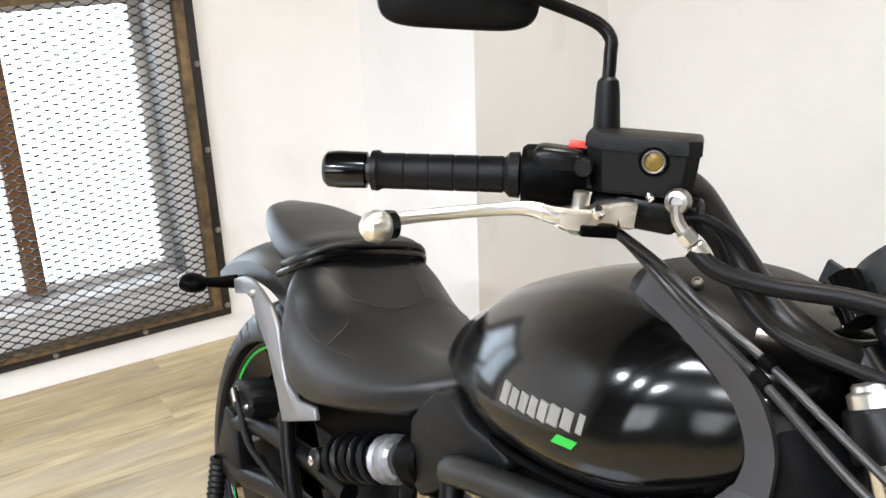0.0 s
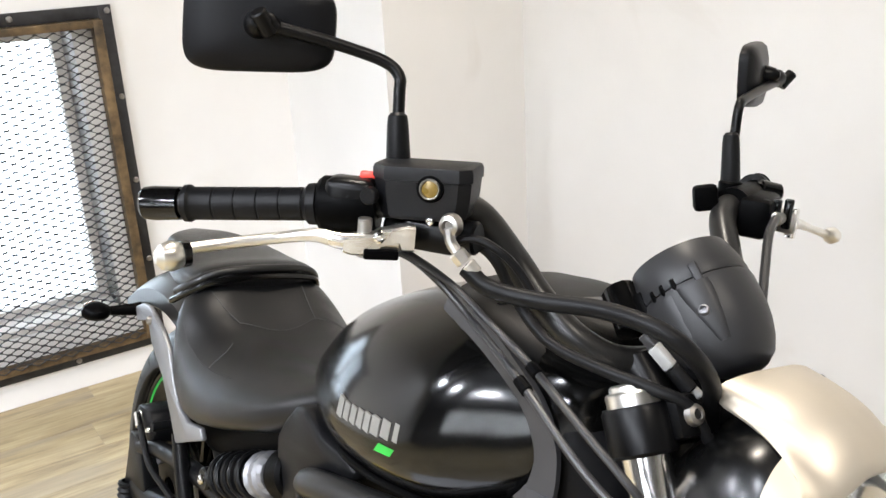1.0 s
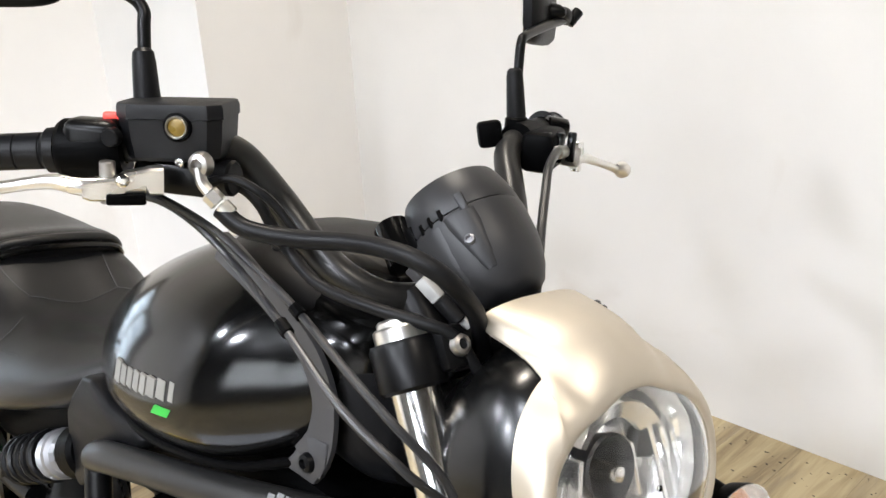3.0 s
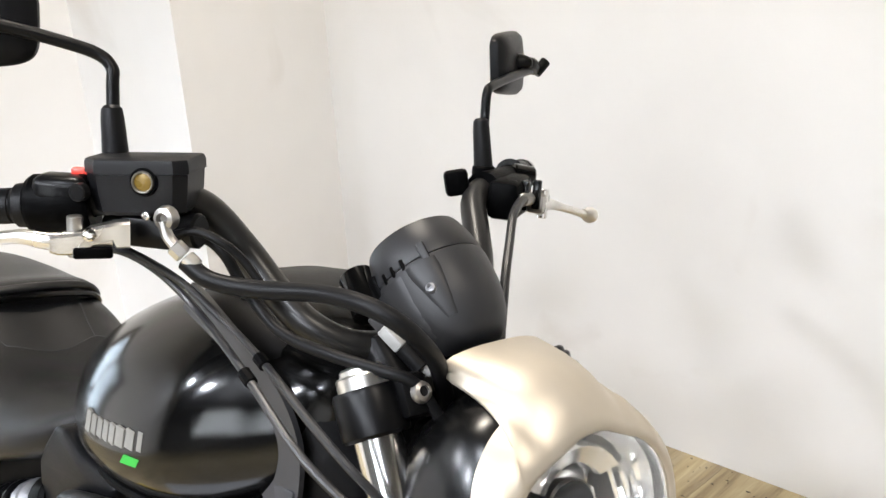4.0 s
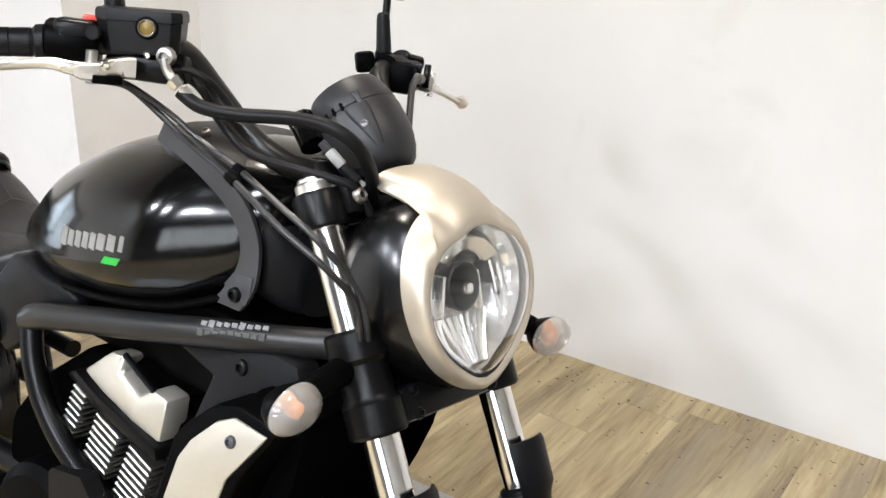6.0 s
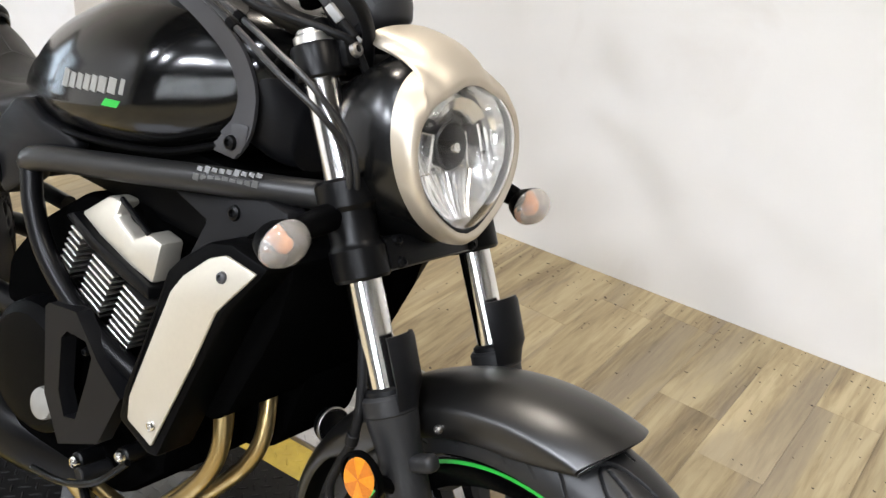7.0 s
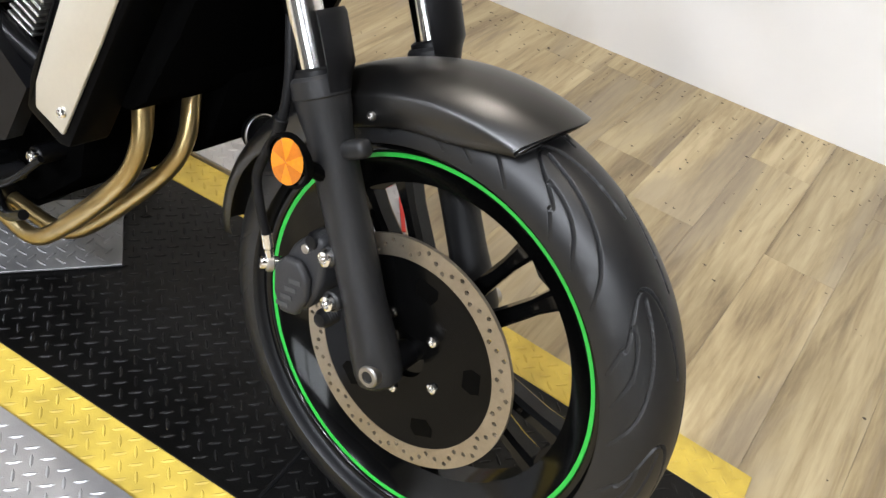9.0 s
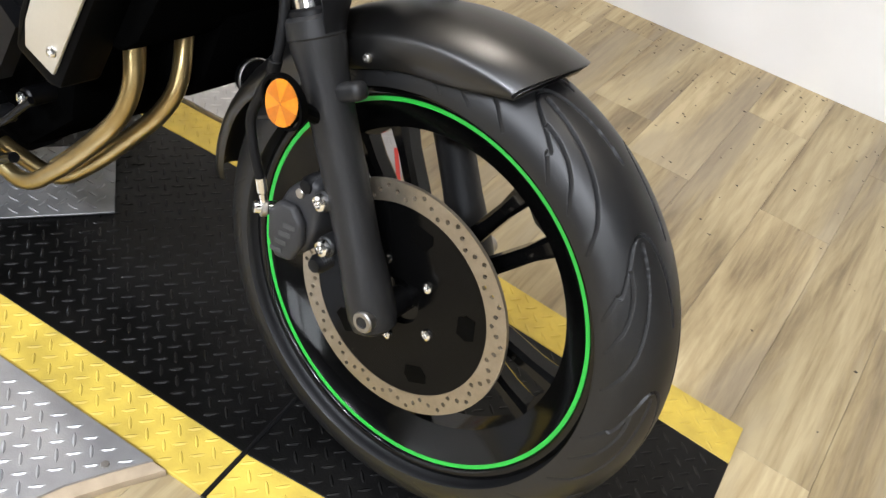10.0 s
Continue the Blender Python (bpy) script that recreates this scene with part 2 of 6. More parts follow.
def plank_wood(name):
    m = bpy.data.materials.new(name)
    m.use_nodes = True
    nt = m.node_tree
    b = nt.nodes["Principled BSDF"]
    co, oi = nt.nodes.new("ShaderNodeTexCoord"), nt.nodes.new("ShaderNodeObjectInfo")
    sc = nt.nodes.new("ShaderNodeVectorMath")
    sc.operation = "SCALE"
    comb = nt.nodes.new("ShaderNodeCombineXYZ")
    nt.links.new(oi.outputs["Random"], comb.inputs[0])
    nt.links.new(oi.outputs["Random"], comb.inputs[1])
    nt.links.new(comb.outputs[0], sc.inputs[0])
    sc.inputs["Scale"].default_value = 37.0
    ad = nt.nodes.new("ShaderNodeVectorMath")
    nt.links.new(co.outputs["Object"], ad.inputs[0])
    nt.links.new(sc.outputs[0], ad.inputs[1])

    def tex(scale, stretch, detail, dist):
        mp = nt.nodes.new("ShaderNodeMapping")
        mp.inputs["Scale"].default_value = stretch
        nt.links.new(ad.outputs[0], mp.inputs[0])
        n = nt.nodes.new("ShaderNodeTexNoise")
        n.inputs["Scale"].default_value, n.inputs["Detail"].default_value, n.inputs["Distortion"].default_value = scale, detail, dist
        n.inputs["Roughness"].default_value = 0.60
        nt.links.new(mp.outputs[0], n.inputs["Vector"])
        return n.outputs[0]

    grain = tex(90, (1, 0.07, 1), 10, 0.5)
    streak = tex(10.0, (1, 0.12, 1), 8, 0.8)
    blot = tex(6.0, (1, 0.14, 1), 6, 0.5)
    crack = tex(11, (1, 0.12, 1), 3, 0.6)
    ramp = nt.nodes.new("ShaderNodeValToRGB")
    els = ramp.color_ramp.elements
    els[0].position, els[0].color = 0.35, (0.165, 0.120, 0.064, 1)
    els[1].position, els[1].color = 0.57, (0.425, 0.348, 0.205, 1)
    e = els.new(0.46)
    e.color = (0.305, 0.238, 0.130, 1)
    mixv = nt.nodes.new("ShaderNodeMath")
    mixv.operation = "MULTIPLY_ADD"
    nt.links.new(grain, mixv.inputs[0])
    mixv.inputs[1].default_value = 0.30
    s2 = nt.nodes.new("ShaderNodeMath")
    s2.operation = "MULTIPLY"
    nt.links.new(streak, s2.inputs[0])
    s2.inputs[1].default_value = 0.64
    nt.links.new(s2.outputs[0], mixv.inputs[2])
    nt.links.new(mixv.outputs[0], ramp.inputs[0])
    tint = nt.nodes.new("ShaderNodeMapRange")
    tint.inputs[3].default_value, tint.inputs[4].default_value = 0.88, 1.12
    nt.links.new(oi.outputs["Random"], tint.inputs[0])
    m1 = nt.nodes.new("ShaderNodeMix")
    m1.data_type, m1.blend_type = "RGBA", "MULTIPLY"
    m1.inputs[0].default_value = 1
    nt.links.new(ramp.outputs[0], m1.inputs[6])
    nt.links.new(tint.outputs[0], m1.inputs[7])
    grey = nt.nodes.new("ShaderNodeMix")
    grey.data_type = "RGBA"
    gm = nt.nodes.new("ShaderNodeMapRange")
    gm.inputs[1].default_value, gm.inputs[2].default_value, gm.inputs[3].default_value, gm.inputs[4].default_value = 0.50, 0.60, 0.0, 0.50
    nt.links.new(blot, gm.inputs[0])
    nt.links.new(gm.outputs[0], grey.inputs[0])
    nt.links.new(m1.outputs[2], grey.inputs[6])
    grey.inputs[7].default_value = (0.245, 0.205, 0.150, 1)
    dist = nt.nodes.new("ShaderNodeMath")
    dist.operation = "SUBTRACT"
    nt.links.new(crack, dist.inputs[0])
    dist.inputs[1].default_value = 0.29
    ab = nt.nodes.new("ShaderNodeMath")
    ab.operation = "ABSOLUTE"
    nt.links.new(dist.outputs[0], ab.inputs[0])
    thin = nt.nodes.new("ShaderNodeMapRange")
    thin.inputs[1].default_value, thin.inputs[2].default_value, thin.inputs[3].default_value, thin.inputs[4].default_value = 0.0, 0.005, 0.72, 1.0
    nt.links.new(ab.outputs[0], thin.inputs[0])
    last = nt.nodes.new("ShaderNodeMix")
    last.data_type, last.blend_type = "RGBA", "MULTIPLY"
    last.inputs[0].default_value = 1
    nt.links.new(grey.outputs[2], last.inputs[6])
    nt.links.new(thin.outputs[0], last.inputs[7])
    nt.links.new(last.outputs[2], b.inputs["Base Color"])
    rr = nt.nodes.new("ShaderNodeMapRange")
    rr.inputs[3].default_value, rr.inputs[4].default_value = 0.34, 0.55
    nt.links.new(streak, rr.inputs[0])
    nt.links.new(rr.outputs[0], b.inputs["Roughness"])
    bp = nt.nodes.new("ShaderNodeBump")
    bp.inputs["Strength"].default_value, bp.inputs["Distance"].default_value = 0.35, 0.001
    nt.links.new(grain, bp.inputs["Height"])
    nt.links.new(bp.outputs[0], b.inputs["Normal"])
    return m


WALL = wall_paint("white_wall_paint", (0.79, 0.78, 0.765))
CEIL = mat("dark_ceiling_paint", (0.022, 0.021, 0.020), 0.8, vary=0.15, scale=5)
FIXTURE = mat("dark_enamel", (0.05, 0.05, 0.05), 0.4, vary=0.04)
# for the unseen south wall, kept near black to deepen reflections on the machine
DIM = wall_paint("darkened_wall_paint", (0.07, 0.068, 0.066))
PLANK = plank_wood("vinyl_plank")
IRON = mat("blackened_steel", (0.045, 0.045, 0.048), 0.5, 0.6, vary=0.35, scale=40, bump=0.2)
RUST = mat("rusty_brown_strip", (0.11, 0.072, 0.034), 0.6, 0.2, vary=0.95, scale=38, bump=0.4, bump_scale=150)
BROWN = mat("brown_window_post", (0.20, 0.095, 0.035), 0.5, vary=0.25, scale=25, stretch=(1, 1, 0.1))
GREYWOOD = mat("grey_window_frame", (0.62, 0.58, 0.54), 0.55, vary=0.15)

PIER = (-2.06, 0.693)
WB = pose(-0.1948, 1.5260, 0, 0, 0, 7.27)      # wall behind the machine: x along it, y into it
WA = pose(-2.6963, -0.1855, 0, 0, 0, 3.94)     # window wall: y along it, x into the room
H = 3.0

bm = B()
cbox(bm, (0.70, 0.1, H / 2), (6.61, 0.2, H + 0.02), bev=0.004)
structure("wall_north", bm, WALL, "white painted wall with faint scuffs and stains", "wall").matrix_basis = WB
bm = B()
pier = [(-2.252, 1.285), (-2.240, 1.215), PIER, (-2.80, PIER[1] - 0.02), (-2.84, 1.22)]
vs = [[bm.verts.new((x, y, z)) for x, y in pier] for z in (-0.01, H + 0.01)]
bm.faces.new(vs[0])
bm.faces.new(vs[1])
for i in range(5):
    bm.faces.new((vs[0][i], vs[0][(i + 1) % 5], vs[1][(i + 1) % 5], vs[1][i]))
structure("wall_pier", bm, WALL, "white painted pier boxed into the corner", "wall")

# window wall, built round its opening
W0, W1, Z0, Z1 = -0.63, 0.215, 0.215, 1.095
bm = B()
for y0, y1, z0, z1 in ((-5.2, W0, -0.01, H), (W1, 1.62, -0.01, H), (W0, W1, -0.01, Z0), (W0, W1, Z1, H)):
    cbox(bm, (-0.1, (y0 + y1) / 2, (z0 + z1) / 2), (0.2, y1 - y0, z1 - z0), bev=0)
bmesh.ops.remove_doubles(bm, verts=bm.verts, dist=0.0005)
structure("wall_west", bm, WALL, "white painted wall with a low window opening", "wall").matrix_basis = WA
# shop window opposite, mirrored in the tank
D0, D1, DZ0, DZ1 = 0.70, 3.00, 0.95, 2.80
bm = B()
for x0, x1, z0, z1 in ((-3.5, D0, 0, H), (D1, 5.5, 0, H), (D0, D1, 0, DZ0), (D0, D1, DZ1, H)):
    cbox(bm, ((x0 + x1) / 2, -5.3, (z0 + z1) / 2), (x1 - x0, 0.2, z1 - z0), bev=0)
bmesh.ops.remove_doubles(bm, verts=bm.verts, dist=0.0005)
structure("wall_south", bm, DIM, "plain unseen wall, darkened for the tank's reflections, with a shop window", "wall")
shop = structure("window_2", cbox(B(), ((D0 + D1) / 2, -5.3, DZ0 + 0.015), (D1 - D0 - 0.006, 0.19, 0.026), bev=0.003), GREYWOOD, "shop window in two panes with daylight behind", "window")
bm = B()
for x0, x1, z0, z1 in ((D0 + 0.003, D0 + 0.06, DZ0 + 0.03, DZ1 - 0.003), (D1 - 0.06, D1 - 0.003, DZ0 + 0.03, DZ1 - 0.003), (D0 + 0.061, D1 - 0.061, DZ1 - 0.06, DZ1 - 0.003), (D0 + 0.061, D1 - 0.061, DZ0 + 0.03, DZ0 + 0.08), ((D0 + D1) / 2 - 0.06, (D0 + D1) / 2 + 0.06, DZ0 + 0.081, DZ1 - 0.061)):
    cbox(bm, ((x0 + x1) / 2, -5.3, (z0 + z1) / 2), (x1 - x0, 0.06, z1 - z0), bev=0.003)
part("window_frame", bm, GREYWOOD, shop)
for x0, x1 in ((D0 + 0.061, (D0 + D1) / 2 - 0.061), ((D0 + D1) / 2 + 0.061, D1 - 0.061)):
    part("pane", cbox(B(), ((x0 + x1) / 2, -5.3, (DZ0 + DZ1) / 2), (x1 - x0, 0.006, DZ1 - DZ0 - 0.14), bev=0), LENS, shop, "clear window glass").visible_shadow = False
structure("backdrop_south", cbox(B(), ((D0 + D1) / 2, -6.0, 1.9), (4.2, 0.02, 3.6), bev=0), glow("overcast_sky", (0.88, 0.94, 1.0), 9.0), "bright overcast daylight outside the shop window", "sky")
bm = B()
cbox(bm, (4.2, -1.8, H / 2), (0.2, 8, H), bev=0)
structure("wall_east", bm, WALL, "plain white painted wall", "wall")
bm = B()
cbox(bm, (0.6, -1.8, H + 0.06), (8, 8, 0.1), bev=0)
structure("ceiling", bm, CEIL, "plain dark painted ceiling", "ceiling")

# window in the opening
win = structure("window_1", cbox(B(), (-0.105, (W0 + W1) / 2, Z0 + 0.012), (0.19, W1 - W0 - 0.006, 0.022), bev=0.003), GREYWOOD, "low daylight window with a brown centre post", "window")
win.matrix_basis = WA
bm = B()
for y0, y1, z0, z1 in ((W0 + 0.003, W0 + 0.035, Z0 + 0.025, Z1 - 0.003), (W1 - 0.035, W1 - 0.003, Z0 + 0.025, Z1 - 0.003), (W0 + 0.036, W1 - 0.036, Z1 - 0.036, Z1 - 0.003), (W0 + 0.036, W1 - 0.036, Z0 + 0.025, Z0 + 0.05)):
    cbox(bm, (-0.14, (y0 + y1) / 2, (z0 + z1) / 2), (0.05, y1 - y0, z1 - z0), bev=0.003)
part("window_frame", bm, GREYWOOD, win)
part("window_post", cbox(B(), (-0.115, -0.206, (Z0 + Z1) / 2 + 0.01), (0.06, 0.056, Z1 - Z0 - 0.065), bev=0.004), BROWN, win, "brown wooden centre post")
for y0, y1 in ((W0 + 0.036, -0.236), (-0.176, W1 - 0.036)):
    p = part("pane", cbox(B(), (-0.15, (y0 + y1) / 2, (Z0 + Z1) / 2), (0.005, y1 - y0, Z1 - Z0 - 0.09), bev=0), LENS, win, "clear window glass")
    p.visible_shadow = False
bm = B()
cbox(bm, (-0.75, -0.2, 0.8), (0.02, 4.0, 3.2), bev=0)
structure("backdrop", bm, glow("daylight_sky", (0.74, 0.87, 1.0), 6.5), "bright overcast daylight outside the window", "sky").matrix_basis = WA

# steel cage over the window
cage = thing("window_guard", -2.69, -0.39, 0.085, "black steel window guard of expanded mesh bolted to the wall", "window guard")
G0, G1, GB, GT = -0.745, 0.333, 0.084, 1.148
for y0, y1, z0, z1 in ((G0, G0 + 0.036, GB, GT), (G1 - 0.036, G1, GB, GT), (G0 + 0.036, G1 - 0.036, GB, GB + 0.036), (G0 + 0.036, G1 - 0.036, GT - 0.036, GT)):
    bm = cbox(B(), (0.006, (y0 + y1) / 2, (z0 + z1) / 2), (0.010, y1 - y0, z1 - z0), bev=0.0015)
    part("flange", bm, IRON, cage, "blackened steel flange with bolts", at=WA)
g0, g1, gb, gt = G0 + 0.037, G1 - 0.037, GB + 0.037, GT - 0.037
bm = B()
for y0, y1, z0, z1 in ((g0, g0 + 0.028, gb, gt), (g1 - 0.028, g1, gb, gt), (g0 + 0.028, g1 - 0.028, gb, gb + 0.022), (g0 + 0.028, g1 - 0.028, gt - 0.022, gt)):
    cbox(bm, (0.024, (y0 + y1) / 2, (z0 + z1) / 2), (0.044, y1 - y0, z1 - z0), bev=0.003)
part("inner_frame", bm, RUST, cage, "rust-brown inner frame strip", at=WA)
bm = B()
cell_w, cell_h = 0.048, 0.01175
cols, rows = int((g1 - g0 - 0.05) / (cell_w / 2)), int((gt - gb - 0.04) / cell_h)
for k in range(rows + 1):
    z = gb + 0.02 + k * cell_h
    pts = [Vector((0.05, g0 + 0.025 + i * cell_w / 2, z + (cell_h / 2 if (i + k) % 2 else -cell_h / 2))) for i in range(cols + 1)]
    ring = [[p + Vector(d) for d in ((-0.002, 0, -0.0011), (0.002, 0, -0.0011), (0.002, 0, 0.0011), (-0.002, 0, 0.0011))] for p in pts]
    loft(bm, ring)
    for i in range(cols + 1):
        if (i + k) % 2:
            p = pts[i]
            loft(bm, [[p + Vector((x, a, b)) for a, b in ((-0.0085, 0), (-0.003, -0.0024), (0.003, -0.0024), (0.0085, 0), (0.003, 0.0024), (-0.003, 0.0024))] for x in (-0.003, 0.003)])
part("expanded_mesh", bm, IRON, cage, "dark expanded steel mesh", at=WA)
bolts = [(0.3225, 0.373 + 0.2555 * k) for k in (-1, 0, 1, 2)] + [(0.059 - 0.262 * k, 0.098) for k in (0, 1, 2)] + [(0.059 - 0.262 * k, 1.132) for k in (-1, 0, 1, 2)]
me = None
for y, z in bolts:
    if me is None:
        o = part("bolt", rev(B(), (0, 0, 0), (1, 0, 0), [(0, 0.009), (0.004, 0.0085), (0.006, 0.006), (0.0065, 0)], 12), STEEL, cage, "steel bolt head")
        me = o.data
    else:
        o = new("bolt", me)
        o.parent = cage
    o.matrix_basis = cage.matrix_basis.inverted() @ WA @ pose(0.0105, y, z)

# floor: one slab, planks laid on it
bm = B()
cbox(bm, (0.6, -1.8, -0.055), (8, 8, 0.1), bev=0)
floor = structure("floor", bm, PLANK, "worn tan and grey wood-look vinyl plank floor", "floor")

# unseen ceiling fixtures that hold the lamps; deep shades added to dim the upper wall
for x, y, z, size, watts, colour in LAMPS:
    f = thing("ceiling_light", x, y, H, "round dark shade, added unseen to cut lamp light off the upper wall", "ceiling light", "ceiling lamps")
    r = size / 2
    part("shade", rev(B(), (0, 0, 0), (0, 0, 1), [(-0.250, 0.322), (-0.246, 0.327), (-0.16, r + 0.130), (-0.09, r + 0.070), (-0.045, r + 0.01), (-0.03, r * 0.5), (0.0, r * 0.45), (0.0, r * 0.40), (-0.034, r * 0.44), (-0.050, r), (-0.095, r + 0.064), (-0.16, r + 0.123), (-0.246, 0.319)], 32), FIXTURE, f)

# ---------------------------------------------------------------- lift table and plates
BLACKPL = mat("black_tread_plate", (0.0032, 0.0031, 0.0030), 0.36, 0.1, vary=0.7, scale=18, bump=0.3, bump_scale=300, rvary=0.3, spec=0.2)
YELLOW = mat("yellow_edge_paint", (0.50, 0.365, 0.055), 0.58, vary=0.35, scale=22, bump=0.2, bump_scale=200)
SILVER = mat("silver_tread_plate", (0.38, 0.38, 0.39), 0.46, 0.8, vary=0.2, scale=25, bump=0.15)
# dirtier silver for the loose plate, the machine's shadow on it darkened into the colour
DULL_SHADED = mat("dirty_shaded_tread_plate", (0.20, 0.20, 0.20), 0.5, 0.7, vary=0.35, scale=18, bump=0.15)
WOODEDGE = mat("pale_board_edge", (0.33, 0.26, 0.18), 0.6, vary=0.25, scale=40)
LT = pose(0, 0, 0, 0, 0, 8)


def slab(bm, corners, z0, z1, bev=0.0012):
    a = [bm.verts.new((x, y, z0)) for x, y in corners]
    b = [bm.verts.new((x, y, z1)) for x, y in corners]
    n = len(a)
    bm.faces.new(a[::-1])
    bm.faces.new(b)
    for i in range(n):
        bm.faces.new((a[i], a[(i + 1) % n], b[(i + 1) % n], b[i]))
    if bev:
        bmesh.ops.bevel(bm, geom=list({e for v in a + b for e in v.link_edges}), offset=bev, segments=1, affect="EDGES")
    return bm


def inside(x, y, poly):
    hit = False
    for (x0, y0), (x1, y1) in zip(poly, poly[1:] + poly[:1]):
        if (y0 > y) != (y1 > y) and x < x0 + (y - y0) / (y1 - y0) * (x1 - x0):
            hit = not hit
    return hit


def tread(polys, z, step=0.0215, turn=0.0):
    """Raised lozenges in two crossing directions over the given outlines, as plain vertex lists."""
    verts, faces = [], []
    turn += radians(45)
    ct, st = math.cos(turn), math.sin(turn)
    xs = [p[0] for q in polys for p in q]
    ys = [p[1] for q in polys for p in q]
    cx, cy, span = (min(xs) + max(xs)) / 2, (min(ys) + max(ys)) / 2, math.hypot(max(xs) - min(xs), max(ys) - min(ys)) / 2
    n = int(span / step) + 1
    for i in range(-n, n + 1):
        for j in range(-n, n + 1):
            u, v = i * step, j * step
            x, y = cx + u * ct - v * st, cy + u * st + v * ct
            a = turn + (radians(90) if (i + j) % 2 else 0.0)
            c, s, k = math.cos(a), math.sin(a), len(verts)
            if not any(all(inside(x + e * c, y + e * s, q) for e in (-0.013, 0, 0.013)) for q in polys):
                continue
            for q, w, h in ((-0.0120, 0, 0), (-0.004, -0.0030, 0), (0.004, -0.0030, 0), (0.0120, 0, 0), (0.004, 0.0030, 0), (-0.004, 0.0030, 0), (-0.008, 0, 0.0016), (0.008, 0, 0.0016)):
                verts.append((x + q * c - w * s, y + q * s + w * c, z + h - 0.0002))
            faces += [(k, k + 1, k + 6), (k + 1, k + 2, k + 7, k + 6), (k + 2, k + 3, k + 7), (k + 3, k + 4, k + 7), (k + 4, k + 5, k + 6, k + 7), (k + 5, k, k + 6)]
    return verts, faces


def tread_part(name, polys, z, material, parent, at, turn=0.0, step=0.0215):
    me = bpy.data.meshes.new(name)
    v, f = tread(polys, z, step, turn)
    me.from_pydata(v, [], f)
    me.materials.append(material)
    ob = new(name, me)
    ob.parent = parent
    ob.matrix_basis = parent.matrix_basis.inverted() @ at
    return tagged(ob, kind="stuff")


lift = thing("lift_table", -0.9, 0, 0, "black steel tread-plate lift table with yellow painted edges", "lift table")
T = 0.008
DECK = -1.42
deck = [(DECK, -0.105), (-0.138, -0.105), (-0.138, 0.362), (DECK, 0.362)]
flap = [(-0.132, -0.105), (0.448, -0.060), (0.448, 0.312), (-0.132, 0.362)]
near1, near2 = [(DECK, -0.187), (-0.138, -0.187), (-0.138, -0.1052), (DECK, -0.1052)], [(-0.132, -0.187), (0.448, -0.140), (0.448, -0.0602), (-0.132, -0.1052)]
far1, far2 = [(DECK, 0.3622), (-0.138, 0.3622), (-0.138, 0.443), (DECK, 0.443)], [(-0.132, 0.3622), (0.448, 0.3122), (0.448, 0.392), (-0.132, 0.443)]
part("deck", slab(B(), deck, 0.0, T), BLACKPL, lift, "scuffed black tread plate", at=LT)
part("end_flap", slab(B(), flap, 0.0, T), BLACKPL, lift, "scuffed black tread plate flap", at=LT)
for nm, q in (("edge_stripe", near1), ("edge_stripe", near2), ("edge_stripe", far1), ("edge_stripe", far2)):
    part(nm, slab(B(), q, 0.0, T), YELLOW, lift, "worn yellow painted edge", at=LT)
part("hinge_pin", rod(B(), LT @ Vector((-0.135, -0.19, 0.006)), LT @ Vector((-0.135, 0.445, 0.006)), 0.0045, 8), RUBBER, lift, at=Matrix())
tread_part("raised_tread", [deck, flap], T, BLACKPL, lift, LT)
tread_part("raised_tread", [near1, near2, far1, far2], T, YELLOW, lift, LT)

WINGS = (("side_plate", [(-1.0, -0.60), (-0.42, -0.60), (-0.33, -0.40), (-0.28, -0.284), (-0.25, -0.236), (-0.218, -0.190), (-1.0, -0.190)]),
         ("side_plate", [(-1.0, 0.446), (-0.24, 0.446), (-0.27, 0.50), (-0.33, 0.62), (-0.42, 0.80), (-1.0, 0.80)]))
for nm, q in WINGS:
    w = thing("side_plate", -1.2, q[0][1], 0, "silver aluminium tread plate wing beside the lift table", "tread plate", "side plates")
    part("plate", slab(B(), q, 0.014, 0.018, 0.0008), SILVER, w, at=LT)
    part("board", slab(B(), [(x + 0.022, y) for x, y in q], 0.0, 0.0135, 0.0008), WOODEDGE, w, "pale wooden board under the plate", at=LT)
    tread_part("raised_tread", [q], 0.018, SILVER, w, LT)
    sx, sy = (-0.262, -0.232) if q[0][1] < 0 else (-0.30, 0.50)
    part("screw", rev(B(), LT @ Vector((sx, sy, 0.018)), (0, 0, 1), [(0, 0.006), (0.002, 0.005), (0.0025, 0)], 12), STEEL, w, at=Matrix())
loose = thing("stand_plate", -0.72, 0.02, T, "loose silver tread plate lying askew on the lift table", "tread plate")
q = [(-0.616, 0.043), (-0.760, 0.155), (-0.900, -0.04), (-0.752, -0.145)]
part("plate", slab(B(), q, 0.0102, 0.0142, 0.0008), DULL_SHADED, loose, at=Matrix())
tread_part("raised_tread", [q], 0.0142, DULL_SHADED, loose, Matrix(), turn=radians(56))

strap = thing("tie_strap", -0.386, 0.508, 0.018, "short red tie-down strap on the tread plate", "strap")
part("webbing", slab(B(), [(-0.353, 0.468), (-0.347, 0.473), (-0.419, 0.548), (-0.425, 0.543)], 0.0188, 0.0215, 0.0005), mat("red_webbing", (0.55, 0.03, 0.02), 0.7, vary=0.2, scale=300), strap, at=Matrix())


# ---------------------------------------------------------------- motorcycle: frames of its parts
def turned(axis, point, degrees):
    p = Matrix.Translation(point)
    return p @ Matrix.Rotation(radians(degrees), 4, Vector(axis)) @ p.inverted()


